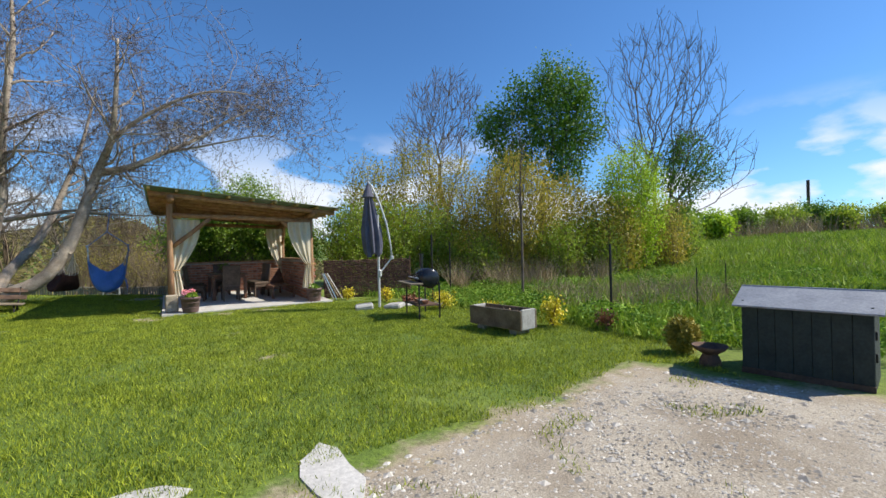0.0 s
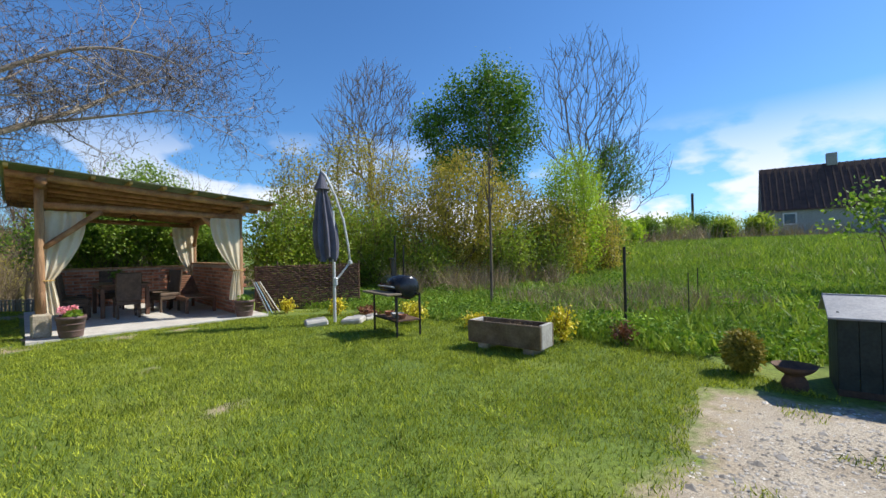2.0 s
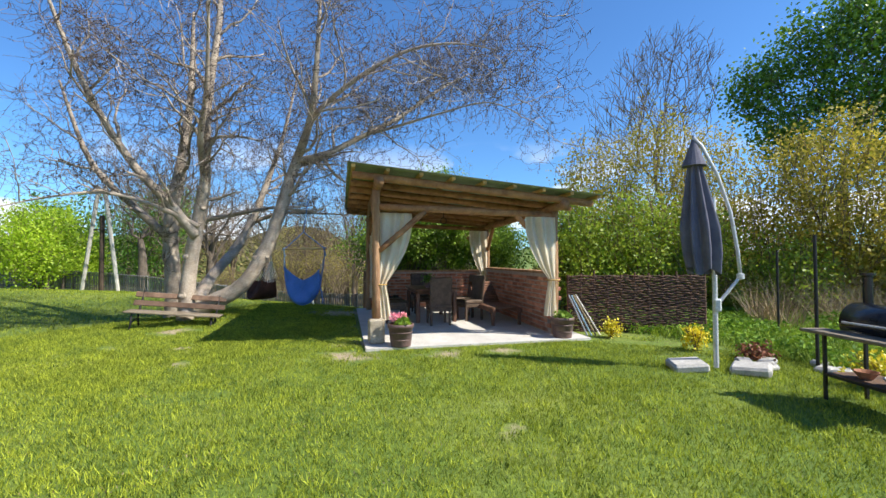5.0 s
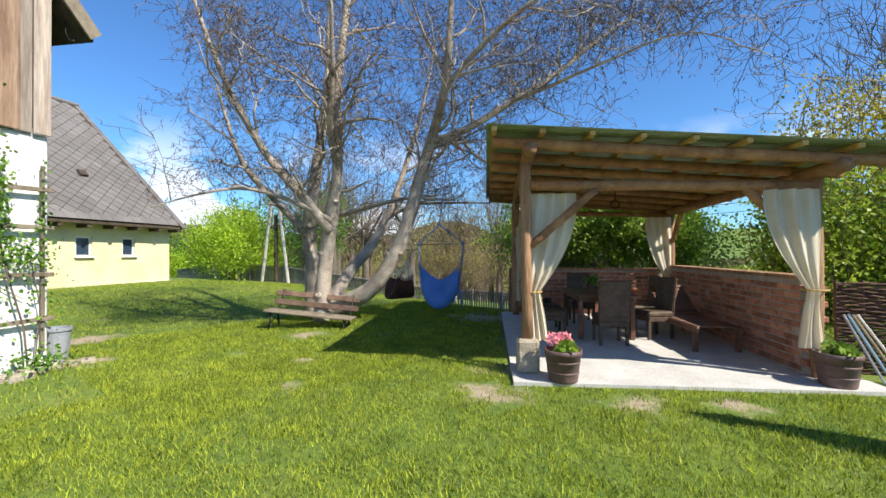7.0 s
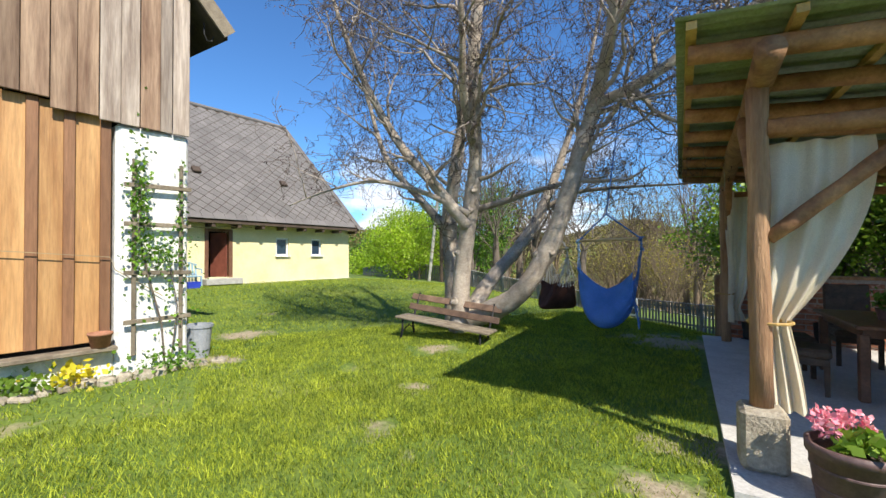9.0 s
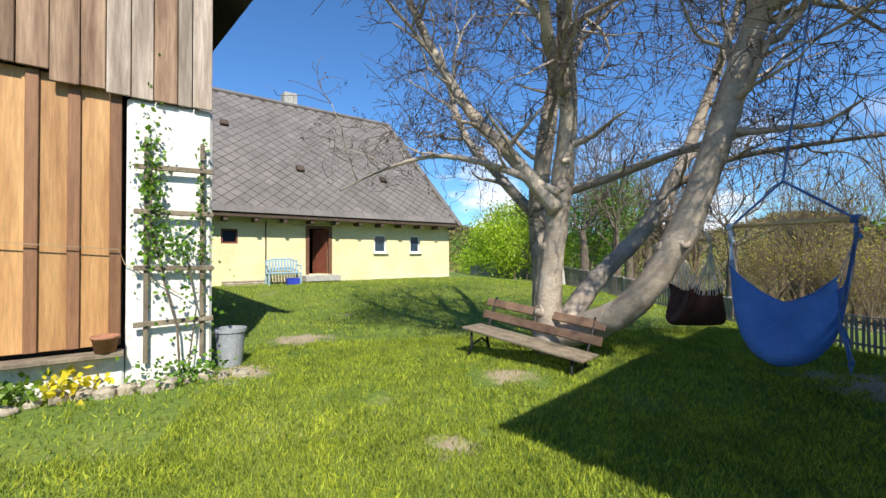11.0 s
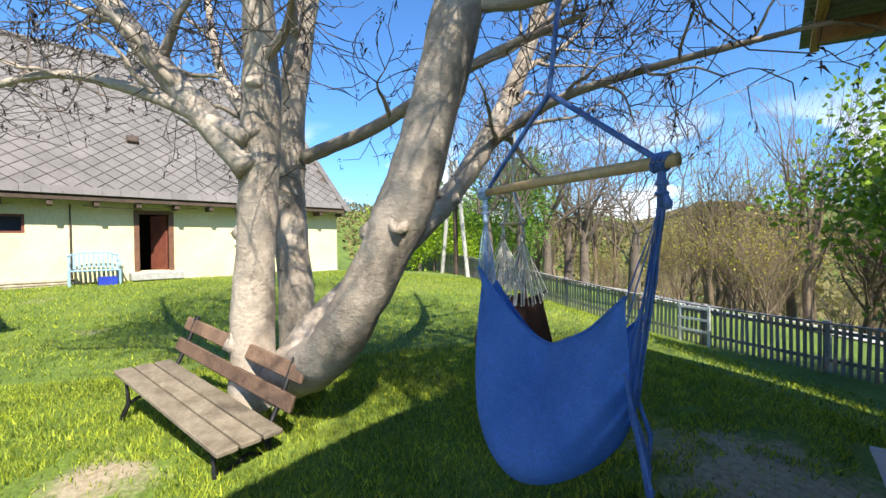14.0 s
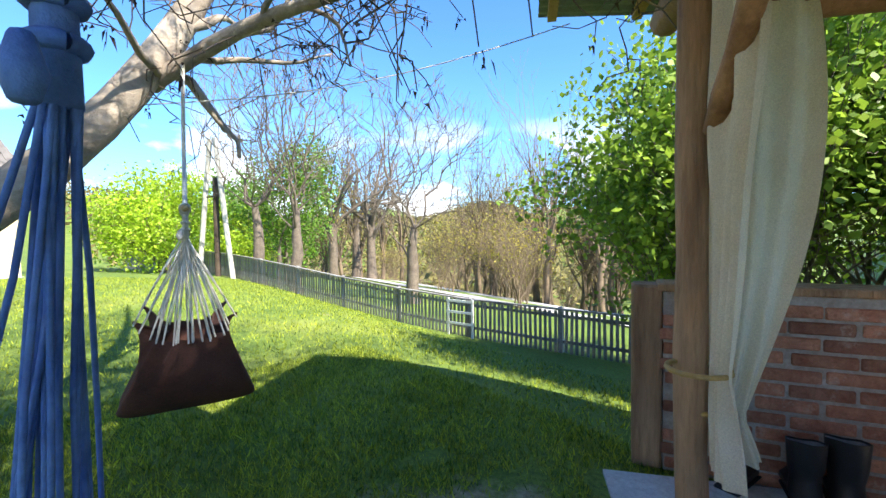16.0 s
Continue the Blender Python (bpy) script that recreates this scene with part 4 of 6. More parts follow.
for s in (-1, 1):
    part("lid", Geo().beam((-0.68, s * 0.235, 0.795), (0.68, s * 0.235, 0.795), 0.54, 0.02, up=(0, s * 0.36, 1), bevel=0.004), FELT, cb, "grey felt lid slope")
for z in (0.5, 0.3):
    part("latch", Geo().box((0.605, -0.3, z), (0.02, 0.05, 0.08), None, 0.005), IRON, cb)
fb = thing("fire_bowl", (2.96, 4.74, 0.02), 0, "rusty iron fire bowl on a short foot", "fire bowl")
fb.matrix_basis = fb.matrix_basis @ Matrix.Scale(0.74, 4)
part("bowl", Geo().lathe([(0.08, 0.17), (0.19, 0.24), (0.245, 0.31), (0.235, 0.31), (0.18, 0.26), (0.05, 0.2)], sides=24), RUST, fb, "", True)
part("foot", Geo().lathe([(0.15, 0), (0.14, 0.1), (0.1, 0.18)], sides=16), RUST, fb)
for x, y, h in ((2.78, 7.05, 1.4), (-0.29, 10.63, 1.75), (-4.6, 20.0, 1.7), (0.2, 13.4, 1.6), (4.9, 8.2, 0.9), (6.4, 9.6, 0.9)):
    t = thing("fence_pole", (x, y, hz(x, y)), 0, "thin dark metal fence pole in the wild grass", "pole", "fence poles")
    part("pole", Geo().tube([(0, 0, -0.1), (0, 0, h)], 0.022 if h > 1 else 0.01, 8), IRON, t)

# ---------------- bench ----------------
bn = thing("park_bench", (-11.22, 10.02, -0.05), 35.2, "worn brown slatted park bench with iron legs under the tree", "bench")
bn.matrix_basis = bn.matrix_basis @ pose(0, 0, 0, 0, 5.5, 0)
for x in (-0.72, 0.72):
    part("iron_leg", Geo().tube([(x, -0.28, -0.02), (x, -0.2, 0.2), (x, -0.22, 0.4), (x, 0.12, 0.38), (x, 0.22, 0.6), (x, 0.3, 0.82)], 0.02, 6).tube([(x, 0.25, -0.02), (x, 0.15, 0.2), (x, 0.1, 0.38)], 0.02, 6).tube([(x, -0.2, 0.2), (x, 0.0, 0.28), (x, 0.15, 0.2)], 0.014, 6), IRON, bn, "cast iron bench support", True)
for y in (-0.2, -0.06, 0.08):
    part("seat_slat", Geo().box((0, y, 0.425), (1.72, 0.125, 0.035), None, 0.008), SEATWOOD, bn, "weathered grey seat slat")
for y, z in ((0.2, 0.57), (0.27, 0.74)):
    part("back_slat", Geo().box((0, y, z), (1.72, 0.03, 0.11), Euler((radians(-20), 0, 0)).to_matrix(), 0.008), BENCHWOOD, bn)

# ---------------- farmhouse ----------------
HD, HN = Vector((-0.436, 0.9, 0)), Vector((-0.9, -0.436, 0))
H0 = Vector((-20.3, 2.0, 0))
HRZ = math.degrees(math.atan2(HD.y, HD.x))
house = thing("farmhouse", H0, HRZ, "long pale yellow farmhouse with a steep grey slate roof", "house")
# local axes: x along the front, y away from the yard
S0, S1, DEEP, EAVE, RIDGE = -9.0, 11.03, 9.0, 2.66, 8.35


def wall_with_holes(holes, x0, x1, z0, z1, y, thick):
    """Upright wall slab with rectangular holes (x0, x1, z0, z1)."""
    g = Geo()
    xs = sorted({x0, x1, *[h[0] for h in holes], *[h[1] for h in holes]})
    zs = sorted({z0, z1, *[h[2] for h in holes], *[h[3] for h in holes]})
    for a, b in zip(xs, xs[1:]):
        for c, d in zip(zs, zs[1:]):
            if not any(h[0] <= a and b <= h[1] and h[2] <= c and d <= h[3] for h in holes):
                g.box(((a + b) / 2, y + thick / 2, (c + d) / 2), (b - a, thick, d - c))
    return g


holes = [(4.5, 5.38, 0.72, 2.47), (7.22, 7.8, 1.5, 2.25), (8.92, 9.45, 1.5, 2.25), (1.67, 2.18, 1.81, 2.3), (0.24, 1.18, 0.3, 2.02), (-0.75, -0.35, 1.7, 1.95)]
part("wall", wall_with_holes(holes, S0, S1, -0.3, EAVE + 0.05, 0, 0.45), YELLOWWASH, house, "pale yellow rendered front wall")
gable = Geo().add([(S1, 0.0, -0.5), (S1, DEEP, -0.5), (S1, DEEP, EAVE), (S1 - 0.6, DEEP / 2, RIDGE - 0.2), (S1, 0.0, EAVE), (S1 - 0.4, 0.0, -0.5), (S1 - 0.4, DEEP, -0.5), (S1 - 0.4, DEEP, EAVE), (S1 - 1.0, DEEP / 2, RIDGE - 0.2), (S1 - 0.4, 0.0, EAVE)], [(0, 1, 2, 3, 4), (9, 8, 7, 6, 5)])
part("gable_wall", gable, YELLOWWASH, house)
part("back_wall", Geo().box(((S0 + S1) / 2, DEEP, 1.0), (S1 - S0, 0.4, 3.4)), YELLOWWASH, house)
# added black sheet: indoor shade seen through the openings
part("interior_shade", Geo().box(((S0 + S1) / 2, 2.0, 1.2), (S1 - S0 - 1, 0.1, 3.0)), DARK, house)
part("plinth", Geo().box((8.2, -0.06, 0.24), (5.7, 0.16, 0.42), None, 0.02), GREYSTONE, house, "low grey stone plinth")
for i in range(5):
    part("plinth_stone", Geo().box((2.5 + random.uniform(-0.1, 0.1), -0.12, 0.28 + i * 0.07), (1.9 - i * 0.12, 0.25, 0.06), None, 0.015), STONE, house)
# roof slopes with slates
SL = math.atan2(RIDGE - 2.82, 4.5 + 0.6)
slope_len = math.hypot(RIDGE - 2.82, 5.1)
ey, ez = math.cos(SL), math.sin(SL)


def on_roof(s, k, lift=0.0):
    return Vector((s, -0.6 + ey * k - ez * lift, 2.82 + ez * k + ey * lift))


def verge(k):
    return 11.2 - 0.75 * k / slope_len


g = Geo().add([on_roof(S0 - 0.4, 0), on_roof(11.2, 0), on_roof(10.45, slope_len), on_roof(S0 - 0.4, slope_len), on_roof(S0 - 0.4, 0, -0.14), on_roof(11.2, 0, -0.14), on_roof(10.45, slope_len, -0.14), on_roof(S0 - 0.4, slope_len, -0.14)], [(0, 1, 2, 3), (7, 6, 5, 4), (0, 4, 5, 1), (1, 5, 6, 2), (3, 7, 4, 0)])
roof = part("roof", g, SOFFIT, house, "steep roof of grey diamond slates")
part("rear_roof", Geo().add([(S0 - 0.4, DEEP + 0.6, 2.82), (11.2, DEEP + 0.6, 2.82), (10.45, 4.5, RIDGE), (S0 - 0.4, 4.5, RIDGE)], [(3, 2, 1, 0)]), SLATE, house)
part("ridge_cap", Geo().tube([on_roof(S0 - 0.4, slope_len, 0.02), on_roof(10.45, slope_len, 0.02)], 0.1, 8), SLATE, house)
DS = 0.235
dia = [(0, -DS * 0.93, 0.014), (DS * 0.93, 0, 0.012), (0, DS * 0.93, 0.01), (-DS * 0.93, 0, 0.012)]


def to_roof(p, s, k):
    return on_roof(s + p[0], k + p[1], 0.006 + p[2])


slate_me = Geo().add([Vector((p[0], ey * p[1] - ez * p[2], ez * p[1] + ey * p[2])) for p in dia] + [Vector((p[0], ey * p[1] - ez * (p[2] - 0.012), ez * p[1] + ey * (p[2] - 0.012))) for p in dia], [(0, 1, 2, 3), (0, 4, 5, 1), (0, 3, 7, 4), (1, 5, 6, 2), (3, 2, 6, 7)]).mesh("slate", SLATE)
rest = Geo()
count = 0
row = 0
k = 0.24
while k < slope_len - 0.05:
    s = -8.9 + (DS if row % 2 else 0)
    while s < verge(k) - DS:
        if 3.5 < s and k < 5.0 and count < 300:
            ob = new("slate", slate_me)
            ob.parent = roof
            ob.location = on_roof(s, k, 0.006)
            count += 1
        elif s > -2:
            rest.add([to_roof(p, s, k) for p in dia], [(0, 1, 2, 3)])
        s += 2 * DS
    k += DS
    row += 1
tagged(part("slate_rest", rest, SLATE, roof), "", "", "", "stuff")
for i in range(33):
    part("eave_slate", Geo().box(on_roof(-2.1 + i * 0.4, 0.12, 0.03), (0.39, 0.3, 0.014), Euler((SL, 0, 0)).to_matrix()), SLATE, roof)
k = 0.0
while k < slope_len:
    part("verge_slate", Geo().box((verge(k) - 0.08, -0.6 + ey * k - ez * 0.03, 2.82 + ez * k + ey * 0.03), (0.24, 0.3, 0.02), Euler((SL, 0, 0)).to_matrix()), SLATE, roof)
    k += 0.26
part("fascia", Geo().beam((S0, -0.57, 2.72), (11.15, -0.57, 2.72), 0.04, 0.1), SOFFIT, house, "dark timber fascia")
for i in range(15):
    s = -2.0 + i * 0.93
    part("rafter_end", Geo().box((s, -0.28, 2.6), (0.13, 0.55, 0.13), None, 0.01), SOFFIT, house)
for s, kk in ((2.2, 5.0), (4.6, 2.6), (8.2, 2.5)):
    part("roof_vent", Geo().box(on_roof(s, kk, 0.08), (0.3, 0.3, 0.12), Euler((SL, 0, 0)).to_matrix(), 0.02), SOFFIT, house)
part("chimney", Geo().box((5.3, 4.9, RIDGE + 0.25), (0.6, 0.6, 0.8), None, 0.02), GREYSTONE, house)
# windows, doors
for a, b, c, d in holes[1:3]:
    w = part("window", wall_with_holes([(a + 0.07, b - 0.07, c + 0.07, d - 0.07)], a, b, c, d, 0.06, 0.08), WHITEPVC, house, "small white plastic window")
    part("pane", Geo().box(((a + b) / 2, 0.11, (c + d) / 2), (b - a - 0.12, 0.02, d - c - 0.12)), GLASS, w)
    part("sill", Geo().box(((a + b) / 2, -0.03, c - 0.02), (b - a + 0.1, 0.14, 0.04), None, 0.008), WHITEPVC, w)
w = part("window", wall_with_holes([(1.73, 2.12, 1.87, 2.24)], 1.67, 2.18, 1.81, 2.3, 0.02, 0.08), DOORRED, house, "small brown framed window")
part("pane", Geo().box((1.925, 0.2, 2.05), (0.45, 0.02, 0.42)), GLASS, w)
d1 = part("door_frame", wall_with_holes([(4.57, 5.31, 0.72, 2.4)], 4.44, 5.44, 0.72, 2.5, -0.02, 0.12), DARKWOOD, house)
part("door_leaf", Geo().beam((5.28, 0.1, 1.55), (4.98, 0.75, 1.55), 0.05, 1.65, bevel=0.006), DOORRED, house, "open red-brown door leaf")
part("doorstep", Geo().box((4.95, -0.25, 0.58), (1.3, 0.5, 0.22), None, 0.02), GREYSTONE, house)
bd = part("stable_door", Geo().box((0.71, 0.1, 1.16), (0.94, 0.06, 1.72)), DOORRED, house, "red-brown plank stable door")
for i in range(6):
    part("plank", Geo().box((0.32 + i * 0.157, 0.06, 1.16), (0.15, 0.03, 1.7), None, 0.004), DOORRED, bd)
part("cable", Geo().tube([(3.3, -0.35, 2.55), (4.2, -0.4, 2.5), (5.2, -0.4, 2.58), (6.0, -0.35, 2.6)], 0.018, 5), STRAW, house)
part("downpipe", Geo().tube([(3.05, -0.05, 2.6), (3.05, -0.05, 0.6)], 0.02, 6), SOFFIT, house)
# plastic garden bench in front
gb = thing("garden_bench", H0 + HD * 3.5 - HN * 0.55 + Vector((0, 0, 0.42)), HRZ, "faded blue plastic garden bench by the house wall", "bench")
part("seat", Geo().box((0, 0, 0.4), (1.1, 0.45, 0.04), None, 0.01), TEALPLASTIC, gb)
for i in range(11):
    x = -0.5 + i * 0.1
    part("back_slat", Geo().box((x, 0.2, 0.62 + 0.06 * math.cos(x * 3)), (0.06, 0.025, 0.42), Euler((radians(-10), 0, 0)).to_matrix(), 0.006), TEALPLASTIC, gb)
part("top_rail", Geo().tube([(-0.55, 0.22, 0.78), (-0.3, 0.24, 0.87), (0.3, 0.24, 0.87), (0.55, 0.22, 0.78)], 0.025, 6), TEALPLASTIC, gb)
for x in (-0.52, 0.52):
    part("arm", Geo().tube([(x, 0.2, 0.66), (x, -0.22, 0.64), (x, -0.24, 0.5)], 0.025, 6), TEALPLASTIC, gb)
    for y in (-0.2, 0.2):
        part("leg", Geo().box((x, y, 0.18), (0.05, 0.05, 0.44)), TEALPLASTIC, gb)
cr = thing("crate", H0 + HD * 3.75 - HN * 0.75 + Vector((0, 0, 0.43)), HRZ, "blue plastic crate under the garden bench", "crate")
part("body", wall_with_holes([], -0.2, 0.2, 0, 0.22, -0.15, 0.3), BLUEPLASTIC, cr)

# ---------------- barn ----------------
B0 = Vector((-11.5, 6.3, 0))
barn = thing("barn", B0, HRZ, "old barn with weathered plank gable above a white limewashed base", "barn")
# local: x along the gable front (0 at the corner, negative beyond), y into the barn
part("corner_pillar", Geo().box((-0.39, 0.3, 1.55), (0.8, 0.6, 3.12), None, 0.03), WHITEWASH, barn, "white limewashed masonry pillar")
part("side_wall", Geo().beam((-0.22, 0.5, 2.4), (-0.22 - 0.108 * 6.4, 6.5, 2.4), 0.3, 4.9), SOFFIT, barn, "dark timber side wall")
part("base_wall", Geo().box((-4.0, 0.25, 0.12), (6.4, 0.5, 0.6), None, 0.02), WHITEWASH, barn)
part("far_pillar", Geo().box((-7.4, 0.3, 1.55), (0.8, 0.6, 3.1)), WHITEWASH, barn)
part("sill_board", Geo().box((-3.8, -0.06, 0.44), (6.0, 0.22, 0.05), None, 0.008), SEATWOOD, barn, "grey weathered sill board")
# added black sheets, so gaps between the planks read as shadow
part("shade_backing", Geo().box((-3.9, 0.25, 3.2), (6.6, 0.1, 6.0)), DARK, barn)
part("upper_shade_backing", Geo().add([(0, 0.12, 3.2), (-7.8, 0.12, 3.2), (-7.8, 0.12, 5.0), (-3.9, 0.12, 9.1), (0, 0.12, 5.0)], [(0, 1, 2, 3, 4)]), DARK, barn)
x, i = -0.83, 0
while x > -6.9:
    wdt = 0.1 if i % 2 == 0 else random.uniform(0.19, 0.24)
    m = PLANK_BROWN if i % 2 == 0 else PLANK_WARM
    part("door_plank", Geo().box((x - wdt / 2, 0.06 - (0.03 if i % 2 == 0 else 0), 1.87), (wdt, 0.035, 2.72), None, 0.006), m, barn)
    x -= wdt - 0.004
    i += 1


def roof_edge(x):
    return 5.12 + (3.9 - abs(x + 3.9)) * 1.05


x, i = 0.0, 0
while x > -7.8:
    wdt = random.uniform(0.13, 0.24)
    top = min(roof_edge(x), roof_edge(x - wdt))
    lo = 3.1 if x > -0.85 else 3.22 + random.uniform(-0.015, 0.015) - (0.1 if x > -1.2 else 0)
    part("gable_plank", Geo().box((x - wdt / 2, -0.05 + (0.018 if i % 2 else 0), (lo + top) / 2), (wdt - 0.008, 0.03, top - lo), None, 0.006), random.choice((PLANK_OLD, PLANK_GREY, PLANK_OLD)), barn)
    x -= wdt
    i += 1
for sgn in (1, -1):
    xe = 0.45 if sgn == 1 else -8.25
    ze = 4.68
    rg = Geo()
    top_pts = [(xe, -0.16, ze), (-3.9, -0.16, 9.24), (-4.6, 6.9, 9.24), (xe - 0.74, 6.9, ze)]
    rg.add(top_pts + [(a, b, c - 0.12) for a, b, c in top_pts], [(0, 1, 2, 3), (7, 6, 5, 4), (0, 4, 5, 1), (3, 2, 6, 7), (0, 3, 7, 4)])
    part("roof", rg, SOFFIT, barn, "dark old barn roof with deep eaves")
    part("verge_board", Geo().beam((xe + 0.02 * sgn, -0.18, ze - 0.04), (-3.9, -0.18, 9.22), 0.03, 0.2), SEATWOOD, barn, "weathered verge board")
part("gutter_hook", Geo().tube([(0.2, 0.0, 4.75), (0.2, 0.0, 4.6), (0.24, 0.0, 4.52), (0.3, 0.0, 4.53), (0.33, 0.0, 4.6)], 0.01, 5), IRON, barn)
part("cable", Geo().tube([(-6.0, -0.03, 1.62), (-3.0, -0.03, 1.66), (-0.85, -0.03, 1.5), (-0.8, -0.03, 1.35), (-0.3, -0.05, 1.0)], 0.006, 4), STRAW, barn)
tl = thing("trellis", B0 + HD * -0.36 - HN * 0.06 + Vector((0, 0, 0.1)), HRZ, "weathered wooden trellis with climbing ivy on the white pillar", "trellis")
for x in (-0.26, 0.26):
    part("upright", Geo().box((x, 0, 1.4), (0.045, 0.03, 2.4), None, 0.006), SEATWOOD, tl)
for z in (0.62, 1.2, 1.8, 2.28):
    part("rung", Geo().box((0, -0.03, z), (0.74, 0.03, 0.055), Euler((0, radians(random.uniform(-2, 2)), 0)).to_matrix(), 0.006), SEATWOOD, tl)
iv = [RNG.normal(0, 1, (420, 3)) * (0.07, 0.03, 0.42) + (-0.22, -0.05, 2.05), RNG.normal(0, 1, (260, 3)) * (0.16, 0.04, 0.13) + (0.0, -0.06, 1.5), RNG.normal(0, 1, (90, 3)) * (0.03, 0.03, 0.33) + (0.25, -0.05, 2.0), RNG.normal(0, 1, (120, 3)) * (0.16, 0.05, 0.35) + (0.15, -0.06, 1.0)]
ivy = thing("ivy", B0 + HD * -0.36 - HN * 0.06 + Vector((0, 0, 0.06)), HRZ, "green ivy climbing the trellis", "climbing plant")
part("leaves", quads("leaves", leaf_quads(np.concatenate(iv), 0.052, 0, 0.8), LEAF_DARK), None, ivy)
part("stem", Geo().tube([(0.05, -0.1, 0.0), (0.02, -0.06, 0.6), (-0.1, -0.05, 1.1), (-0.22, -0.05, 1.7), (-0.22, -0.05, 2.4)], 0.012, 5).tube([(0.1, -0.1, 0.0), (0.2, -0.06, 0.8), (0.1, -0.06, 1.4)], 0.008, 5), BARK_DARK, ivy)
part("ground_leaves", quads("ground_leaves", leaf_quads(RNG.normal(0, 1, (380, 3)) * (0.24, 0.12, 0.09) + (0.05, -0.22, 0.12), 0.055, 0.2, 0.8), LEAF_DARK), None, ivy)
fp = thing("flower_pot", B0 + HD * -0.95 - HN * 0.1 + Vector((0, 0, 0.467)), 0, "small terracotta pot on the barn's sill board", "flower pot")
part("pot", Geo().lathe([(0.085, 0), (0.11, 0.14), (0.12, 0.14), (0.12, 0.17), (0.1, 0.17), (0.08, 0.05)], sides=18), CLAY, fp, "", True)
for i in range(16):
    s = -2.3 + i * 0.17
    p = B0 + HD * s - HN * (0.28 + random.uniform(-0.06, 0.08))
    t = thing("edging_stone", (p.x, p.y, hz(p.x, p.y) - 0.02), random.uniform(0, 90), "pale rough sandstone edging the barn bed", "stone", "barn edging stones")
    part("stone", Geo().box((0, 0, 0.045), (random.uniform(0.14, 0.26), random.uniform(0.1, 0.18), random.uniform(0.08, 0.14)), None, 0.03), STONE, t)
for x, m in ((-1.2, LEAF_YELLOW), (-1.6, LEAF_LILAC), (-2.1, LEAF_RED)):
    p = B0 + HD * x - HN * 0.2
    t = thing("bedding_plant", (p.x, p.y, hz(p.x, p.y)), 0, "low leafy plant in the barn's stone bed", "plant", "barn bed plants")
    part("leaves", quads("leaves", leaf_quads(RNG.normal(0, 1, (130, 3)) * (0.12, 0.12, 0.06) + (0, 0, 0.14), 0.08, 0.2, 0.7), m), None, t)
bp = thing("bin", (-11.82, 6.42, hz(-11.8, 6.4)), 20, "grey plastic bucket bin at the barn corner", "bin")
part("body", Geo().lathe([(0.13, 0), (0.17, 0.42), (0.185, 0.42), (0.185, 0.46), (0.16, 0.46), (0.15, 0.3)], sides=20), GREYPLASTIC, bp)

# ---------------- neighbour's house far off, pole ----------------
nh = thing("far_house", (43.6, 40.5, hz(41, 38) + 0.5), -46, "distant old house with a dark red-brown tiled roof", "house")
part("wall", Geo().box((8, 4, 1.0), (15.4, 8, 4.0)), GREYSTONE, nh, "pale weathered wall")
rg = Geo().add([(0, -0.4, 2.7), (16.4, -0.4, 2.7), (16.4, 4, 8.0), (0, 4, 8.0), (0, 8.4, 2.7), (16.4, 8.4, 2.7)], [(0, 1, 2, 3), (3, 2, 5, 4), (0, 3, 4), (1, 5, 2)])
part("roof", rg, OLDTILE, nh)
for i in range(26):
    part("roof_ridge", Geo().beam((0.3 + i * 0.62, -0.35, 2.82), (0.3 + i * 0.62, 3.95, 8.02), 0.14, 0.06), OLDTILE, nh)
part("chimney", Geo().box((6.5, 4, 8.4), (0.9, 0.7, 1.4), None, 0.03), GREYSTONE, nh)
for x in (2.4, 9.5):
    w = part("window", Geo().box((x, -0.02, 1.8), (1.2, 0.08, 1.3)), WHITEPVC, nh)
    part("pane", Geo().box((x, -0.07, 1.8), (0.95, 0.03, 1.05)), GLASS, w)
pp = thing("utility_pole", (45.6, 52.6, hz(45, 52)), 0, "distant dark timber utility pole with wires", "pole")
part("pole", Geo().tube([(0, 0, 0), (0, 0, 7.0)], 0.17, 8), SOFFIT, pp)
part("insulator_arm", Geo().box((0, 0, 3.6), (0.9, 0.12, 0.3)), SOFFIT, pp)
wires = thing("power_lines", (-40, 60, hz(-40, 60)), 0, "thin dark power lines across the sky", "cable")
for i, z in enumerate((17.5, 18.6, 20.0)):
    path = [Vector((-60 + 120 * k / 20, i * 1.5, z - 1.6 * math.sin(math.pi * k / 20) + 0.6 * k / 20)) for k in range(21)]
    part("wire", Geo().tube(path, 0.035, 4), IRON, wires)
sf = thing("pole_frame", (-25.3, 16.95, hz(-25.3, 16.95)), 24, "two leaning pale concrete poles with a dark timber post", "pole")
part("pole", Geo().tube([(-0.85, 0, -0.2), (-0.1, 0, 5.0)], 0.09, 8), CONCPOLE, sf)
part("pole", Geo().tube([(0.85, 0, -0.2), (0.15, 0, 5.0)], 0.09, 8), CONCPOLE, sf)
part("post", Geo().tube([(0, 0.1, -0.2), (0, 0.1, 3.6)], 0.1, 8), SOFFIT, sf)
part("crossbar", Geo().tube([(-0.45, 0, 2.9), (0.5, 0, 2.9)], 0.03, 6), SOFFIT, sf)

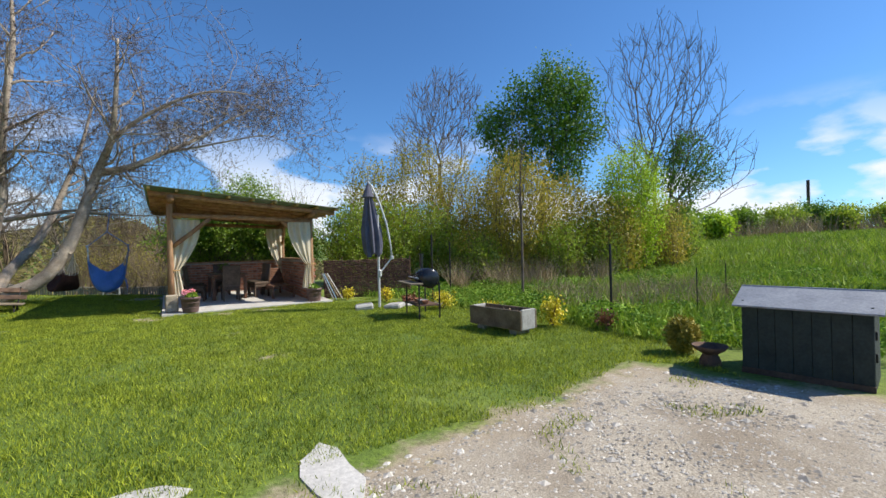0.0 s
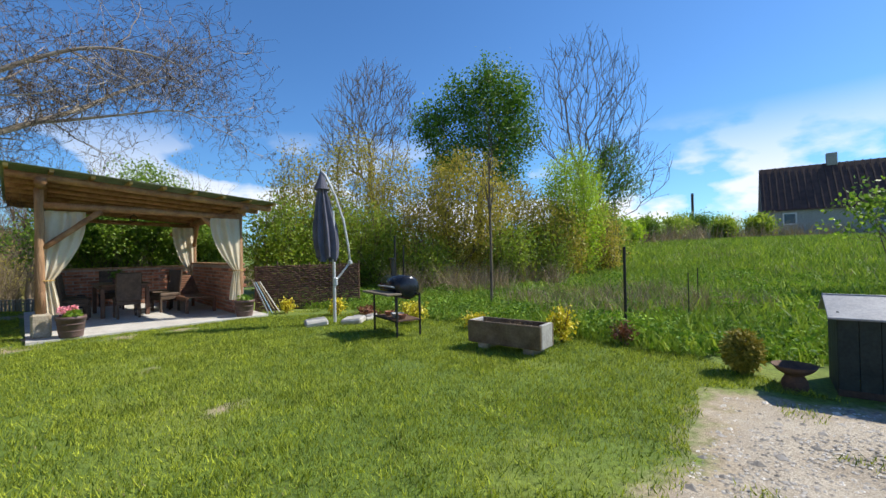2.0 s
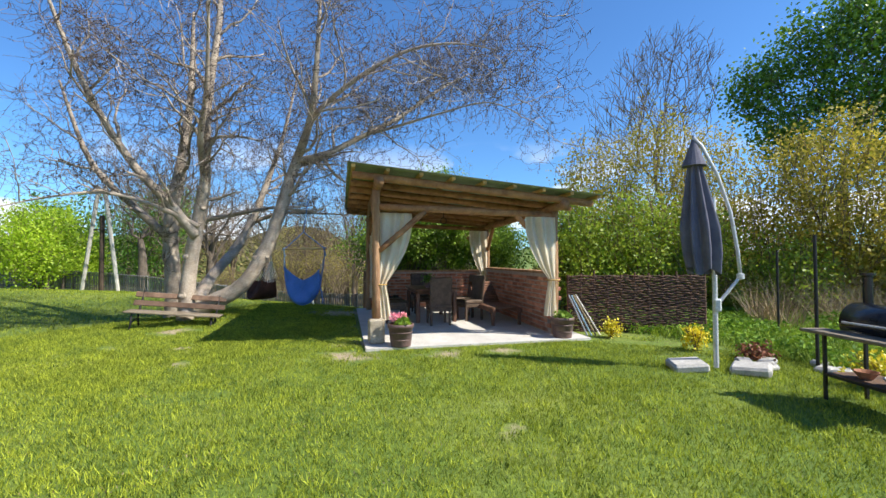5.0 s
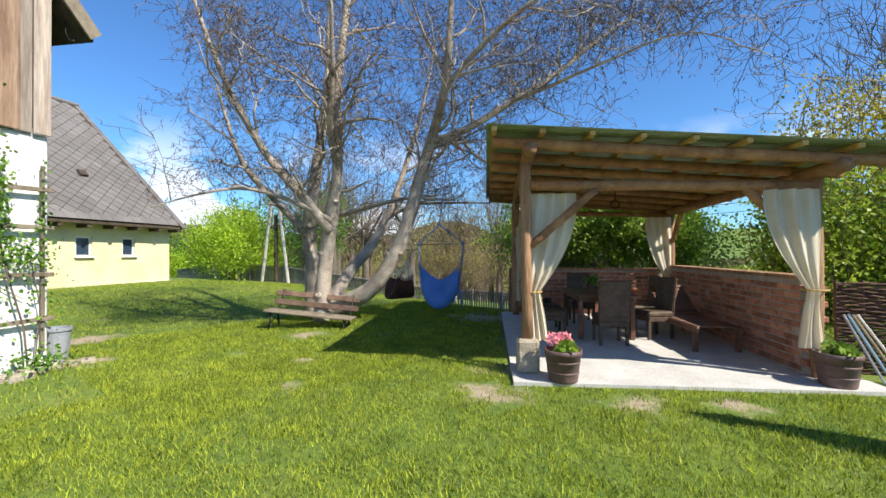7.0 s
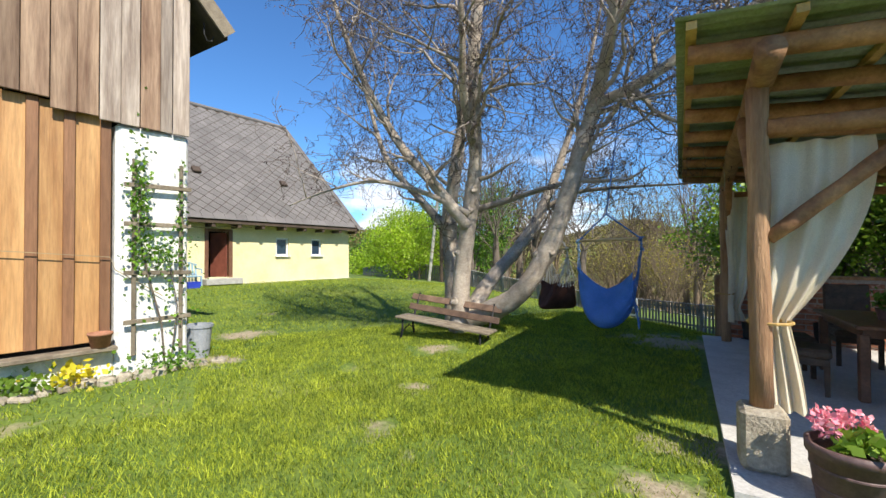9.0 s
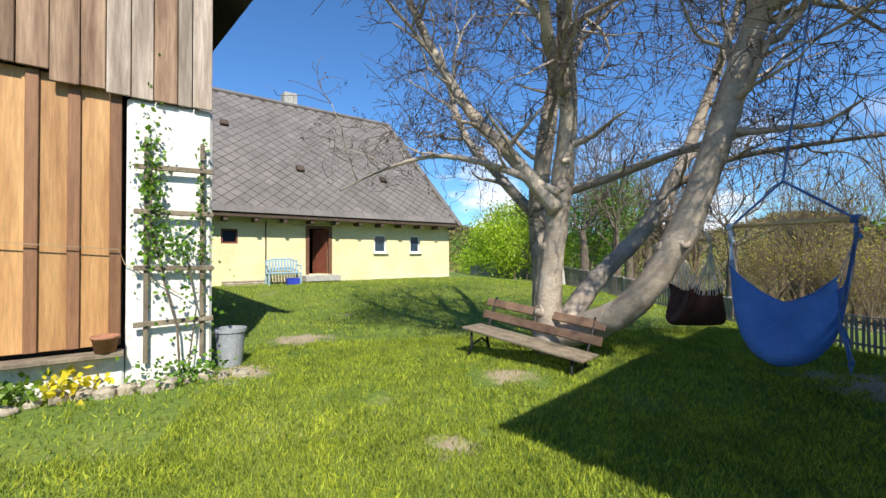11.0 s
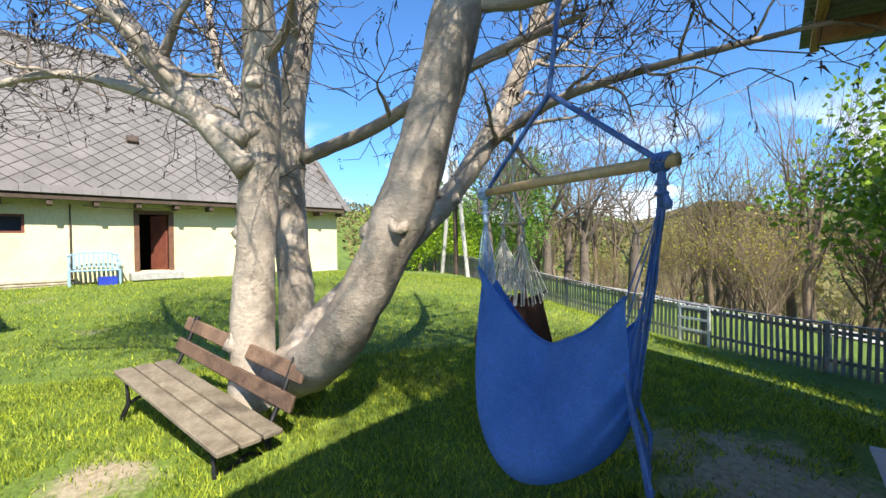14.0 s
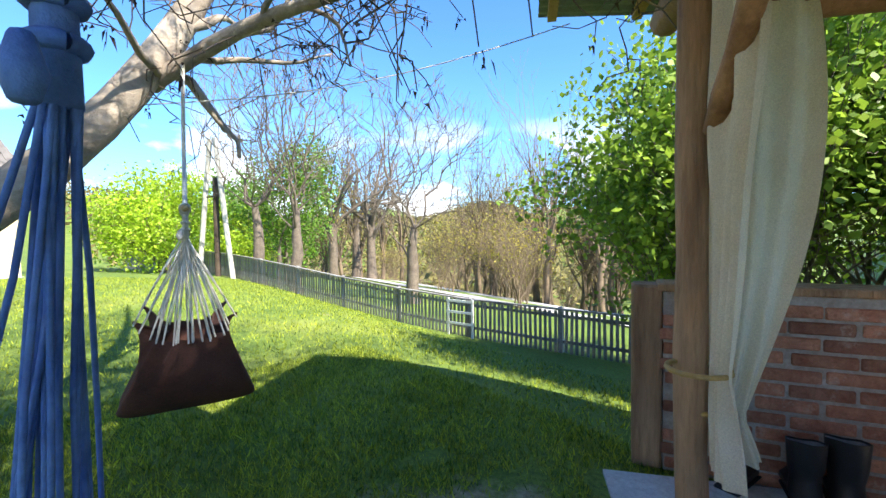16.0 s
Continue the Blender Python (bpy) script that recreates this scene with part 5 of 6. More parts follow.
# ---------------- picket fence and road below ----------------
FA, FB = Vector((-10.6, 19.7, 0)), Vector((-36.0, 15.75, 0))
pf = thing("picket_fence", (FA.x, FA.y, hz(FA.x, FA.y)), 0, "low weathered grey picket fence along the garden edge", "fence")
pk = Geo().box((0, 0, 0.42), (0.055, 0.02, 0.84)).mesh("picket", PICKET)
nf = int((FB - FA).length / 0.105)
for i in range(nf):
    p = FA.lerp(FB, i / nf)
    ob = new("picket", pk)
    ob.parent = pf
    ob.matrix_basis = pose(p.x - FA.x, p.y - FA.y, hz(p.x, p.y) - hz(FA.x, FA.y) + random.uniform(-0.02, 0.02), 0, random.uniform(-1.5, 1.5), math.degrees(math.atan2((FB - FA).y, (FB - FA).x)))
for i in range(0, 12):
    a, b = FA.lerp(FB, i / 12), FA.lerp(FB, (i + 1) / 12)
    za, zb = hz(a.x, a.y) - hz(FA.x, FA.y), hz(b.x, b.y) - hz(FA.x, FA.y)
    for z in (0.22, 0.72):
        part("rail", Geo().beam((a.x - FA.x, a.y - FA.y + 0.03, za + z), (b.x - FA.x, b.y - FA.y + 0.03, zb + z), 0.03, 0.06), PICKET, pf)
    part("cap_rail", Geo().beam((a.x - FA.x, a.y - FA.y, za + 0.86), (b.x - FA.x, b.y - FA.y, zb + 0.86), 0.09, 0.03), PICKET, pf)
    part("post", Geo().box((a.x - FA.x, a.y - FA.y + 0.07, za + 0.42), (0.09, 0.09, 0.95)), PICKET, pf)
wg = thing("white_rail_frame", (-14.9, 18.85, hz(-14.9, 18.85)), 8, "small white ladder-like frame at the fence", "frame")
for z in (0.3, 0.55, 0.8):
    part("rung", Geo().box((0, 0, z), (0.7, 0.03, 0.05)), WHITEPVC, wg)
for x in (-0.3, 0.35):
    part("upright", Geo().box((x, 0, 0.43), (0.05, 0.03, 0.86)), WHITEPVC, wg)
rd = Geo()
for i in range(40):
    x = -50 + i
    rd.add([(x, 23.2 - 0.16 * (x + 13), hz(x, 23.2 - 0.16 * (x + 13)) + 0.05), (x + 1, 23.2 - 0.16 * (x + 14), hz(x + 1, 23.2 - 0.16 * (x + 14)) + 0.05), (x + 1, 27.5 - 0.16 * (x + 14), hz(x + 1, 27.5 - 0.16 * (x + 14)) + 0.05), (x, 27.5 - 0.16 * (x + 13), hz(x, 27.5 - 0.16 * (x + 13)) + 0.05)], [(0, 1, 2, 3)])
structure("road", rd, ROADGREY, "pale narrow road below the garden fence")

# ---------------- trees ----------------


def grow(g, tips, p, d, length, r, level, spread=0.6, up=0.12, kids=(4, 4, 3), sides=6, thin=0.003, gnarl=0.25):
    """One limb and, from it, its branches."""
    n = 4 if level < len(kids) else 3
    path, rad = [p.copy()], [r]
    for i in range(n):
        d = (d + Vector((random.gauss(0, gnarl), random.gauss(0, gnarl), random.gauss(0, gnarl) + up)) * 0.5).normalized()
        p = p + d * length / n
        path.append(p.copy())
        rad.append(max(r * (1 - 0.62 * (i + 1) / n), thin))
    g.tube(path, rad, max(3, sides - 2 * level), False)
    if level >= len(kids):
        tips.append((path[-1], d))
        tips.append((path[-2], d))
        return
    for c in range(kids[level]):
        t = random.uniform(0.3, 1.0) if c else 1.0
        i = min(int(t * n), n - 1)
        q = path[i].lerp(path[i + 1], t * n - i)
        ax = d.orthogonal().normalized()
        ax.rotate(Matrix.Rotation(random.uniform(0, 6.28), 3, d))
        nd = (d + ax * random.uniform(0.5, 1.3) * spread * (0.5 if c == 0 else 1)).normalized()
        grow(g, tips, q, nd, length * random.uniform(0.5, 0.8), rad[i] * (0.75 if c == 0 else 0.55), level + 1, spread, up, kids, sides, thin, gnarl)


def tree(name, at, h, label, group, bark, leaf=None, leaf_size=0.1, per_tip=6, r=0.12, kids=(5, 4, 4, 3), spread=0.6, up=0.15, trunk=0.35, stems=1, scatter=0.25, seed=1, lean=(0, 0), category="tree", thin=0.004):
    random.seed(seed)
    x, y = at
    t = thing(name, (x, y, hz(x, y)), 0, label, category, group)
    g, tips = Geo(), []
    for s in range(stems):
        off = Vector((random.uniform(-1, 1), random.uniform(-1, 1), 0)) * (0.12 * h if stems > 1 else 0)
        d = Vector((lean[0] + random.gauss(0, 0.12) * (stems > 1), lean[1] + random.gauss(0, 0.12) * (stems > 1), 1)).normalized()
        base, top = off + Vector((0, 0, -0.15)), off + d * h * trunk
        mid = base.lerp(top, 0.5) + Vector((random.gauss(0, 0.02) * h, random.gauss(0, 0.02) * h, 0)) * 0.5
        stem = Geo().tube([base, base.lerp(mid, 0.3), mid, top], [r * 1.35, r * 1.1, r, r * 0.8], 8, False, 0.05)
        part("trunk", stem, bark, t, "", True)
        for i in range(kids[0]):
            ang = 6.28 * i / kids[0] + random.uniform(-0.4, 0.4)
            sp = spread * random.uniform(0.3, 1.1) * (0.15 if i == 0 else 1)
            nd = Vector((math.cos(ang) * sp, math.sin(ang) * sp, 1)).normalized()
            q = top if i < 2 else mid.lerp(top, random.uniform(0.1, 1.0))
            grow(g, tips, q, nd, h * (1 - trunk) * random.uniform(0.36, 0.52), r * 0.55, 1, spread, up, kids, 6, thin)
    tagged(part("branchwork", g, bark, t), "", "", "", "stuff")
    if leaf:
        pts = np.array([p + Vector((random.gauss(0, scatter), random.gauss(0, scatter), random.gauss(0, scatter))) for p, d in tips for _ in range(per_tip)])
        part("crown", quads("crown", leaf_quads(pts, leaf_size, 0.1, 0.7), leaf), None, t)
    return t


def web(roots, reach, targets, bf):
    """Joins targets one by one to the growing tree, short ways to the root first."""
    P, L, par = [np.array(p) for p in roots], list(reach), [-1] * len(roots)
    T = np.asarray(targets, float)
    R = np.array(P)
    cost = np.linalg.norm(T[:, None] - R[None], axis=2) + bf * np.array(L)[None]
    best, who = cost.min(1), cost.argmin(1)
    live = np.ones(len(T), bool)
    for _ in range(len(T)):
        i = int(np.argmin(np.where(live, best, 1e9)))
        live[i] = False
        a = P[who[i]]
        start = who[i]
        for f in (0.5, 1.0):
            q = a + (T[i] - a) * f
            if f < 1:
                q = q + RNG.normal(0, 0.045, 3) * np.linalg.norm(T[i] - a)
            L.append(L[start] + float(np.linalg.norm(q - P[start])))
            P.append(q)
            par.append(start)
            start = len(P) - 1
            d = np.linalg.norm(T - q, axis=1) + bf * L[-1]
            hit = d < best
            best[hit], who[hit] = d[hit], start
    return P, par


def web_mesh(P, par, n_root, r_of, geos, split=0.0, sides=(5, 3)):
    """Tubes along the joined tree; thicker ones go to the first mesh."""
    load = [0] * len(P)
    kids = [0] * len(P)
    for i in range(len(P) - 1, n_root - 1, -1):
        kids[par[i]] += 1
        load[i] = max(load[i], 1)
        load[par[i]] += load[i]
    for i in range(n_root, len(P)):
        r1 = r_of(load[i])
        j = par[i]
        r0 = min(r_of(load[j]), r1 * 1.35) if j >= n_root else r1 * 1.3
        g = geos[0] if r1 > split else geos[-1]
        g.tube([P[j], P[i]], [r0, r1], sides[0] if r1 > split else sides[1], False)
    return [i for i in range(n_root, len(P)) if kids[i] == 0]


def in_lobes(lobes, n):
    w = np.array([q[6] for q in lobes])
    k = RNG.choice(len(lobes), n, p=w / w.sum())
    d = RNG.normal(size=(n, 3))
    d /= np.linalg.norm(d, axis=1)[:, None]
    d *= RNG.uniform(0.12, 1.0, (n, 1)) ** 0.45
    c = np.array([q[:3] for q in lobes])[k]
    r = np.array([q[3:6] for q in lobes])[k]
    return c + d * r


def web_tree(name, at, label, group, bark, lobes, n, trunk, r, stems=1, leaf=None, leaf_size=0.1, per_tip=10, scatter=0.2, seed=1, category="tree", twigs=0, twig_len=0.5, thin=0.008, bf=0.45):
    """Tree whose crown fills the given round lobes (x, y, z, three radii, share)."""
    random.seed(seed)
    x, y = at
    t = thing(name, (x, y, hz(x, y)), 0, label, category, group)
    top = max(q[2] + q[5] for q in lobes)
    pts = in_lobes(lobes, n)
    pts = pts[pts[:, 2] > 0.25]
    roots, reach = [], []
    for s in range(stems):
        off = Vector((random.uniform(-1, 1), random.uniform(-1, 1), 0)) * (lobes[0][3] * 0.45 if stems > 1 else 0)
        h = top * trunk
        path = [off + Vector((random.gauss(0, 0.015) * h * (k > 0), random.gauss(0, 0.015) * h * (k > 0), -0.15 + (h + 0.15) * k / 4)) for k in range(5)]
        part("trunk", Geo().tube(path, [r * 1.4, r * 1.1, r, r * 0.85, r * 0.6], 8, False, 0.05), bark, t, "", True)
        roots += [np.array(p) for p in path[2:]]
        reach += [p.z for p in path[2:]]
    P, par = web(roots, reach, pts, bf)
    g = Geo()
    total = len(P)
    ends = web_mesh(P, par, len(roots), lambda k: max(thin, r * 0.8 * min(1.0, k * stems / total) ** 0.46), [g])
    for i in ends if twigs else []:
        out = Vector(P[i]) - Vector(P[par[i]])
        for _ in range(twigs):
            d = (out.normalized() + Vector((random.gauss(0, 0.5), random.gauss(0, 0.5), random.gauss(0.35, 0.4)))).normalized() * twig_len * random.uniform(0.4, 1.2)
            a = Vector(P[i])
            g.tube([a, a + d * 0.5 + Vector((random.gauss(0, 0.04), random.gauss(0, 0.04), 0)), a + d], [thin * 0.9, thin * 0.75, thin * 0.5], 3, False)
    tagged(part("branchwork", g, bark, t), "", "", "", "stuff")
    if leaf:
        c = np.repeat(np.array([P[i] for i in range(len(roots), total)])[::2], max(1, per_tip), axis=0)
        part("crown", quads("crown", leaf_quads(c + RNG.normal(0, scatter, c.shape), leaf_size, 0.1, 0.65), leaf), None, t)
    return t


# the old tree with several trunks
random.seed(5)
old = thing("old_tree", (-11.3, 10.5, 0.05), 0, "old many-stemmed bare ash tree with pale bark and dry seed clusters", "tree")
OB = Vector((-11.3, 10.5, 0.05))


def limb(pts, rads, n=6, sides=12):
    """Smooth limb through the given places."""
    pts = [Vector(p) - OB for p in pts]
    path, rr = [], []
    for i in range(len(pts) - 1):
        a, b, c, d = pts[max(i - 1, 0)], pts[i], pts[i + 1], pts[min(i + 2, len(pts) - 1)]
        for k in range(n):
            t = k / n
            path.append(0.5 * ((2 * b) + (c - a) * t + (2 * a - 5 * b + 4 * c - d) * t * t + (3 * b - a - 3 * c + d) * t ** 3))
            rr.append((rads[i] * (1 - t) + rads[i + 1] * t) * random.uniform(0.96, 1.05))
    path.append(pts[-1])
    rr.append(rads[-1])
    part("trunk", Geo().tube(path, rr, sides, True, 0.055), BARK, old, "", True)
    return path, rr


limbs = [
    limb([(-11.34, 10.42, -0.15), (-11.33, 10.4, 0.5), (-11.3, 10.42, 1.2), (-11.15, 10.5, 2.3), (-10.95, 10.5, 3.3), (-10.73, 10.34, 4.8), (-10.6, 10.5, 6.6), (-10.7, 10.6, 8.2)], [0.25, 0.17, 0.15, 0.14, 0.105, 0.09, 0.06, 0.025]),
    limb([(-11.12, 10.42, 2.0), (-11.25, 9.9, 2.65), (-11.6, 9.3, 3.5), (-12.0, 8.7, 4.9), (-12.3, 8.2, 6.6)], [0.11, 0.09, 0.07, 0.05, 0.02]),
    limb([(-12.2, 10.75, -0.15), (-12.15, 10.7, 1.0), (-12.2, 10.65, 2.2), (-12.1, 10.8, 3.6), (-12.3, 11.2, 5.5), (-12.6, 11.5, 7.8)], [0.22, 0.17, 0.15, 0.12, 0.08, 0.03]),
    limb([(-11.4, 10.5, 0.34), (-10.95, 10.8, 0.56), (-10.55, 10.96, 0.8), (-10.3, 11.1, 1.1), (-10.08, 11.34, 1.68), (-9.93, 11.5, 2.3), (-9.76, 11.66, 3.1), (-9.6, 11.8, 3.8), (-8.9, 11.4, 4.6), (-8.6, 11.2, 5.6), (-8.5, 11.2, 7.2)], [0.2, 0.18, 0.165, 0.155, 0.15, 0.14, 0.125, 0.115, 0.075, 0.06, 0.025]),
    limb([(-9.6, 11.8, 3.8), (-8.9, 12.0, 3.95), (-8.2, 12.6, 4.5), (-7.6, 13.3, 5.1), (-6.9, 14.0, 5.9), (-6.2, 14.6, 6.5)], [0.09, 0.075, 0.06, 0.05, 0.035, 0.015]),
    limb([(-11.3, 10.5, 0.1), (-11.42, 10.75, 0.6), (-11.58, 11.3, 1.15), (-11.66, 11.95, 1.7), (-11.7, 12.5, 2.4), (-11.7, 13.0, 3.4), (-11.4, 13.4, 5.0), (-11.2, 13.8, 7.0)], [0.2, 0.15, 0.125, 0.115, 0.105, 0.08, 0.05, 0.02]),
    limb([(-8.9, 11.4, 4.6), (-7.9, 11.5, 5.3), (-6.8, 11.8, 5.9), (-5.8, 12.0, 6.0), (-4.9, 12.2, 5.8)], [0.06, 0.05, 0.035, 0.02, 0.008]),
    limb([(-8.2, 12.6, 4.5), (-7.4, 12.6, 4.6), (-6.4, 12.7, 4.8), (-5.3, 12.9, 5.0), (-4.6, 13.0, 4.7)], [0.045, 0.035, 0.025, 0.015, 0.007]),
    limb([(-10.9, 10.4, 3.4), (-10.5, 10.0, 4.0), (-10.0, 9.7, 4.8), (-9.5, 9.3, 6.2)], [0.07, 0.06, 0.045, 0.02]),
    limb([(-12.15, 10.68, 1.9), (-12.9, 10.3, 2.7), (-13.6, 9.8, 3.7), (-14.2, 9.5, 5.5)], [0.09, 0.08, 0.06, 0.02]),
    limb([(-11.75, 12.6, 2.45), (-11.2, 13.0, 2.75), (-10.3, 13.3, 2.75), (-9.4, 13.7, 2.7)], [0.06, 0.045, 0.03, 0.012]),
    limb([(-12.1, 10.8, 2.3), (-11.6, 11.4, 2.5), (-10.6, 12.0, 2.75), (-9.9, 12.4, 2.8)], [0.07, 0.06, 0.04, 0.015]),
    limb([(-11.05, 10.42, 2.2), (-11.3, 9.7, 2.55), (-11.7, 9.0, 2.75), (-12.0, 8.3, 2.6), (-12.4, 7.7, 2.35)], [0.06, 0.045, 0.03, 0.02, 0.008]),
]
for li, k0, k1, cnt in ((0, 5, 22, 9), (3, 22, 40, 6), (5, 14, 28, 4)):
    path, rr = limbs[li]
    for _ in range(cnt):
        i = random.randrange(k0, k1)
        d = (path[i + 1] - path[i]).normalized()
        side = d.orthogonal().normalized()
        side.rotate(Matrix.Rotation(random.uniform(0, 6.28), 3, d))
        w = rr[i] * random.uniform(0.25, 0.45)
        part("knot", Geo().tube([path[i] + side * rr[i] * 0.6, path[i] + side * (rr[i] * 0.98), path[i] + side * (rr[i] + 0.014) + d * 0.005, path[i] + side * (rr[i] + 0.006) + d * 0.006], [w * 1.5, w * 1.2, w * 0.8, w * 0.4], 9, True, 0.12), BARK, old, "", True)
roots, reach, goals = [], [], []
thick, tw, spots = Geo(), Geo(), []


def offshoot(p, d, length, r, level):
    """Crooked pale side branch; its joints carry the twigs."""
    n = 7
    path, rad = [p.copy()], [r]
    for i in range(n):
        d = (d + Vector((random.gauss(0, 0.24), random.gauss(0, 0.24), random.gauss(0.07, 0.2)))).normalized()
        p = p + d * length / n
        path.append(p.copy())
        rad.append(max(0.006, r * (1 - 0.72 * (i + 1) / n)))
    thick.tube(path, rad, 7 if r > 0.02 else 5, True)
    for i, q in enumerate(path[1:]):
        if q.z + OB.z > 2.3:
            far, cnt = (0.62, 3) if q.z + OB.z > 3.2 else (0.4, 2)
            roots.append(np.array(q))
            reach.append(0.0)
            v = RNG.normal(size=(cnt, 3)) + np.array(d) * 0.7
            v /= np.linalg.norm(v, axis=1)[:, None]
            goals.append(np.array(q) + v * far * RNG.uniform(0.3, 1.3, (cnt, 1)))
        if level < 1 and i in (1, 3, 5):
            ax = d.orthogonal().normalized()
            ax.rotate(Matrix.Rotation(random.uniform(0, 6.28), 3, d))
            offshoot(q, (d * 0.6 + ax * random.uniform(0.6, 1.1)).normalized(), length * random.uniform(0.45, 0.7), rad[i] * 0.6, level + 1)


for li, (path, rr) in enumerate(limbs):
    m = len(path)
    for i in range(1, m, 2):
        z = path[i].z + OB.z
        if z < 2.4 or rr[i] > 0.135:
            continue
        for _ in range(1):
            d = (path[min(i + 1, m - 1)] - path[i - 1]).normalized()
            ax = d.orthogonal().normalized()
            ax.rotate(Matrix.Rotation(random.uniform(0, 6.28), 3, d))
            nd = (d * random.uniform(0.5, 1.0) + ax * random.uniform(0.6, 1.1)).normalized()
            if z < 3.0:
                nd.z = abs(nd.z) * 0.4
            offshoot(path[i], nd, random.uniform(0.9, 1.9) * (0.6 if z < 3.2 else 1.0), min(0.045, max(0.012, rr[i] * 0.5)), 0 if z > 2.9 else 1)
    if not goals:
        continue
    near = np.concatenate(goals)
    near = near[near[:, 2] + OB.z > 2.15]
    P, par = web(roots, reach, near, 0.5)
    ends = web_mesh(P, par, len(roots), lambda k: 0.004 * k ** 0.42, [thick, tw], 0.0085, (5, 3))
    for i in ends:
        out = (Vector(P[i]) - Vector(P[par[i]])).normalized()
        for c in range(2):
            a = Vector(P[i]) if c else Vector(P[i]).lerp(Vector(P[par[i]]), 0.6)
            d = (out * 0.7 + Vector((random.gauss(0, 0.55), random.gauss(0, 0.55), random.gauss(0.1, 0.5)))).normalized() * random.uniform(0.12, 0.42)
            b = a + d * 0.5 + Vector((random.gauss(0, 0.035), random.gauss(0, 0.035), random.gauss(0, 0.03)))
            e = a + d
            tw.tube([a, b, e], [0.0042, 0.0038, 0.003], 3, False)
            spots.append(e)
    roots.clear()
    reach.clear()
    goals.clear()
tagged(part("branch_mass", thick, BARK, old, "pale crooked branches", True), "pale crooked branches", "", "", "stuff")
tagged(part("twig_mass", tw, TWIG, old), "", "", "", "stuff")
seeds = np.array([tuple(p) for p in spots if random.random() < 0.4])
sp = np.repeat(seeds, 6, axis=0) + RNG.normal(0, 0.014, (len(seeds) * 6, 3)) - np.abs(RNG.normal(0, 0.035, (len(seeds) * 6, 1))) * (0, 0, 1)
sd = leaf_quads(sp, 0.04, 0, 0.35)
sd[:, 2, 2] -= 0.035
tagged(part("seed_mass", quads("seed_mass", sd, SEED), None, old, "dark dry hanging seed clusters"), "", "", "", "stuff")
tuft = Geo()
for (cx, cy, cz), cnt in (((-12.1, 10.6, 2.0), 30), ((-12.15, 10.55, 1.4), 20), ((-11.2, 10.3, 3.0), 14)):
    for _ in range(cnt):
        p = Vector((cx + random.gauss(0, 0.1), cy - 0.1 + random.gauss(0, 0.1), cz + random.gauss(0, 0.2))) - OB
        q = p + Vector((random.gauss(0, 0.2), random.gauss(0, 0.2), random.uniform(-0.1, 0.35)))
        tuft.tube([p, p.lerp(q, 0.5) + Vector((0, 0, 0.04)), q], [0.008, 0.006, 0.003], 3, False)
tagged(part("water_shoot_mass", tuft, TWIG_BROWN, old), "", "", "", "stuff")

# wood behind the hedge
web_tree("green_tree", (5.6, 23.6), "tall leafy green tree above the hedge", "", BARK_DARK, [(0.7, 0, 10.4, 0.95, 1.1, 1.3, 0.5), (-1.0, 0.2, 9.4, 1.1, 1.2, 1.3, 0.6), (2.1, -0.3, 9.6, 0.8, 1.0, 1.5, 0.4), (-2.5, 0.3, 8.0, 1.0, 1.1, 1.1, 0.4), (2.6, 0.1, 7.6, 1.0, 1.1, 1.3, 0.4), (0.4, -0.2, 8.0, 1.8, 1.5, 1.5, 0.9), (-1.4, 0, 6.2, 1.3, 1.4, 1.3, 0.5), (1.3, 0, 5.8, 1.4, 1.3, 1.4, 0.5)], 620, 0.35, 0.24, leaf=LEAF_DARK, leaf_size=0.15, per_tip=40, scatter=0.36, seed=11)
web_tree("bare_tree", (12.3, 25.0), "tall bare tree with fine upright twigs", "bare trees behind the hedge", BARK_DARK, [(0.9, 0, 9.2, 3.6, 3.2, 5.0, 1.0), (2.9, -0.3, 5.2, 2.6, 2.4, 2.3, 0.35)], 520, 0.2, 0.26, seed=12, twigs=3, twig_len=1.0, thin=0.013, bf=0.75, stems=2)
web_tree("bare_tree", (0.3, 28.2), "tall bare tree with fine brownish twigs", "bare trees behind the hedge", TWIG_BROWN, [(0.1, 0, 9.9, 2.7, 2.6, 3.2, 1.0), (-2.2, 0, 8.4, 1.4, 1.4, 2.0, 0.25)], 480, 0.3, 0.24, seed=13, twigs=4, twig_len=0.8, thin=0.013, bf=0.7)
web_tree("half_leafed_tree", (13.2, 23.8), "dark olive half-leafed tree beside the bare tree", "", BARK_DARK, [(0.7, 0, 6.0, 1.2, 1.2, 1.2, 1.0), (-0.7, 0.2, 5.0, 1.0, 1.0, 1.3, 0.7), (1.7, 0, 4.6, 1.1, 1.1, 0.9, 0.6), (0.2, 0, 3.6, 1.2, 1.2, 1.2, 0.5)], 320, 0.3, 0.16, leaf=LEAF_DARK, leaf_size=0.11, per_tip=22, scatter=0.22, seed=14)
tree("sapling", (2.1, 11.3), 5.0, "slender bare young tree in front of the hedge", "", BARK_DARK, LEAF_OLIVE, 0.06, 1, 0.032, (6, 3, 2), 0.4, 0.3, 0.62, 1, 0.1, 15)
tree("young_tree", (12.0, 9.4), 3.2, "small young tree with fresh green leaves in the meadow", "", BARK_DARK, LEAF_LILAC, 0.12, 5, 0.04, (5, 4, 3), 0.8, 0.1, 0.3, 1, 0.12, 16, (-0.15, 0))
OLIVE, GREENISH, FRESH = "tall shrub with sparse yellow-olive young leaves", "leafy mid-green hedge shrub", "bright fresh green shrub in the hedge"
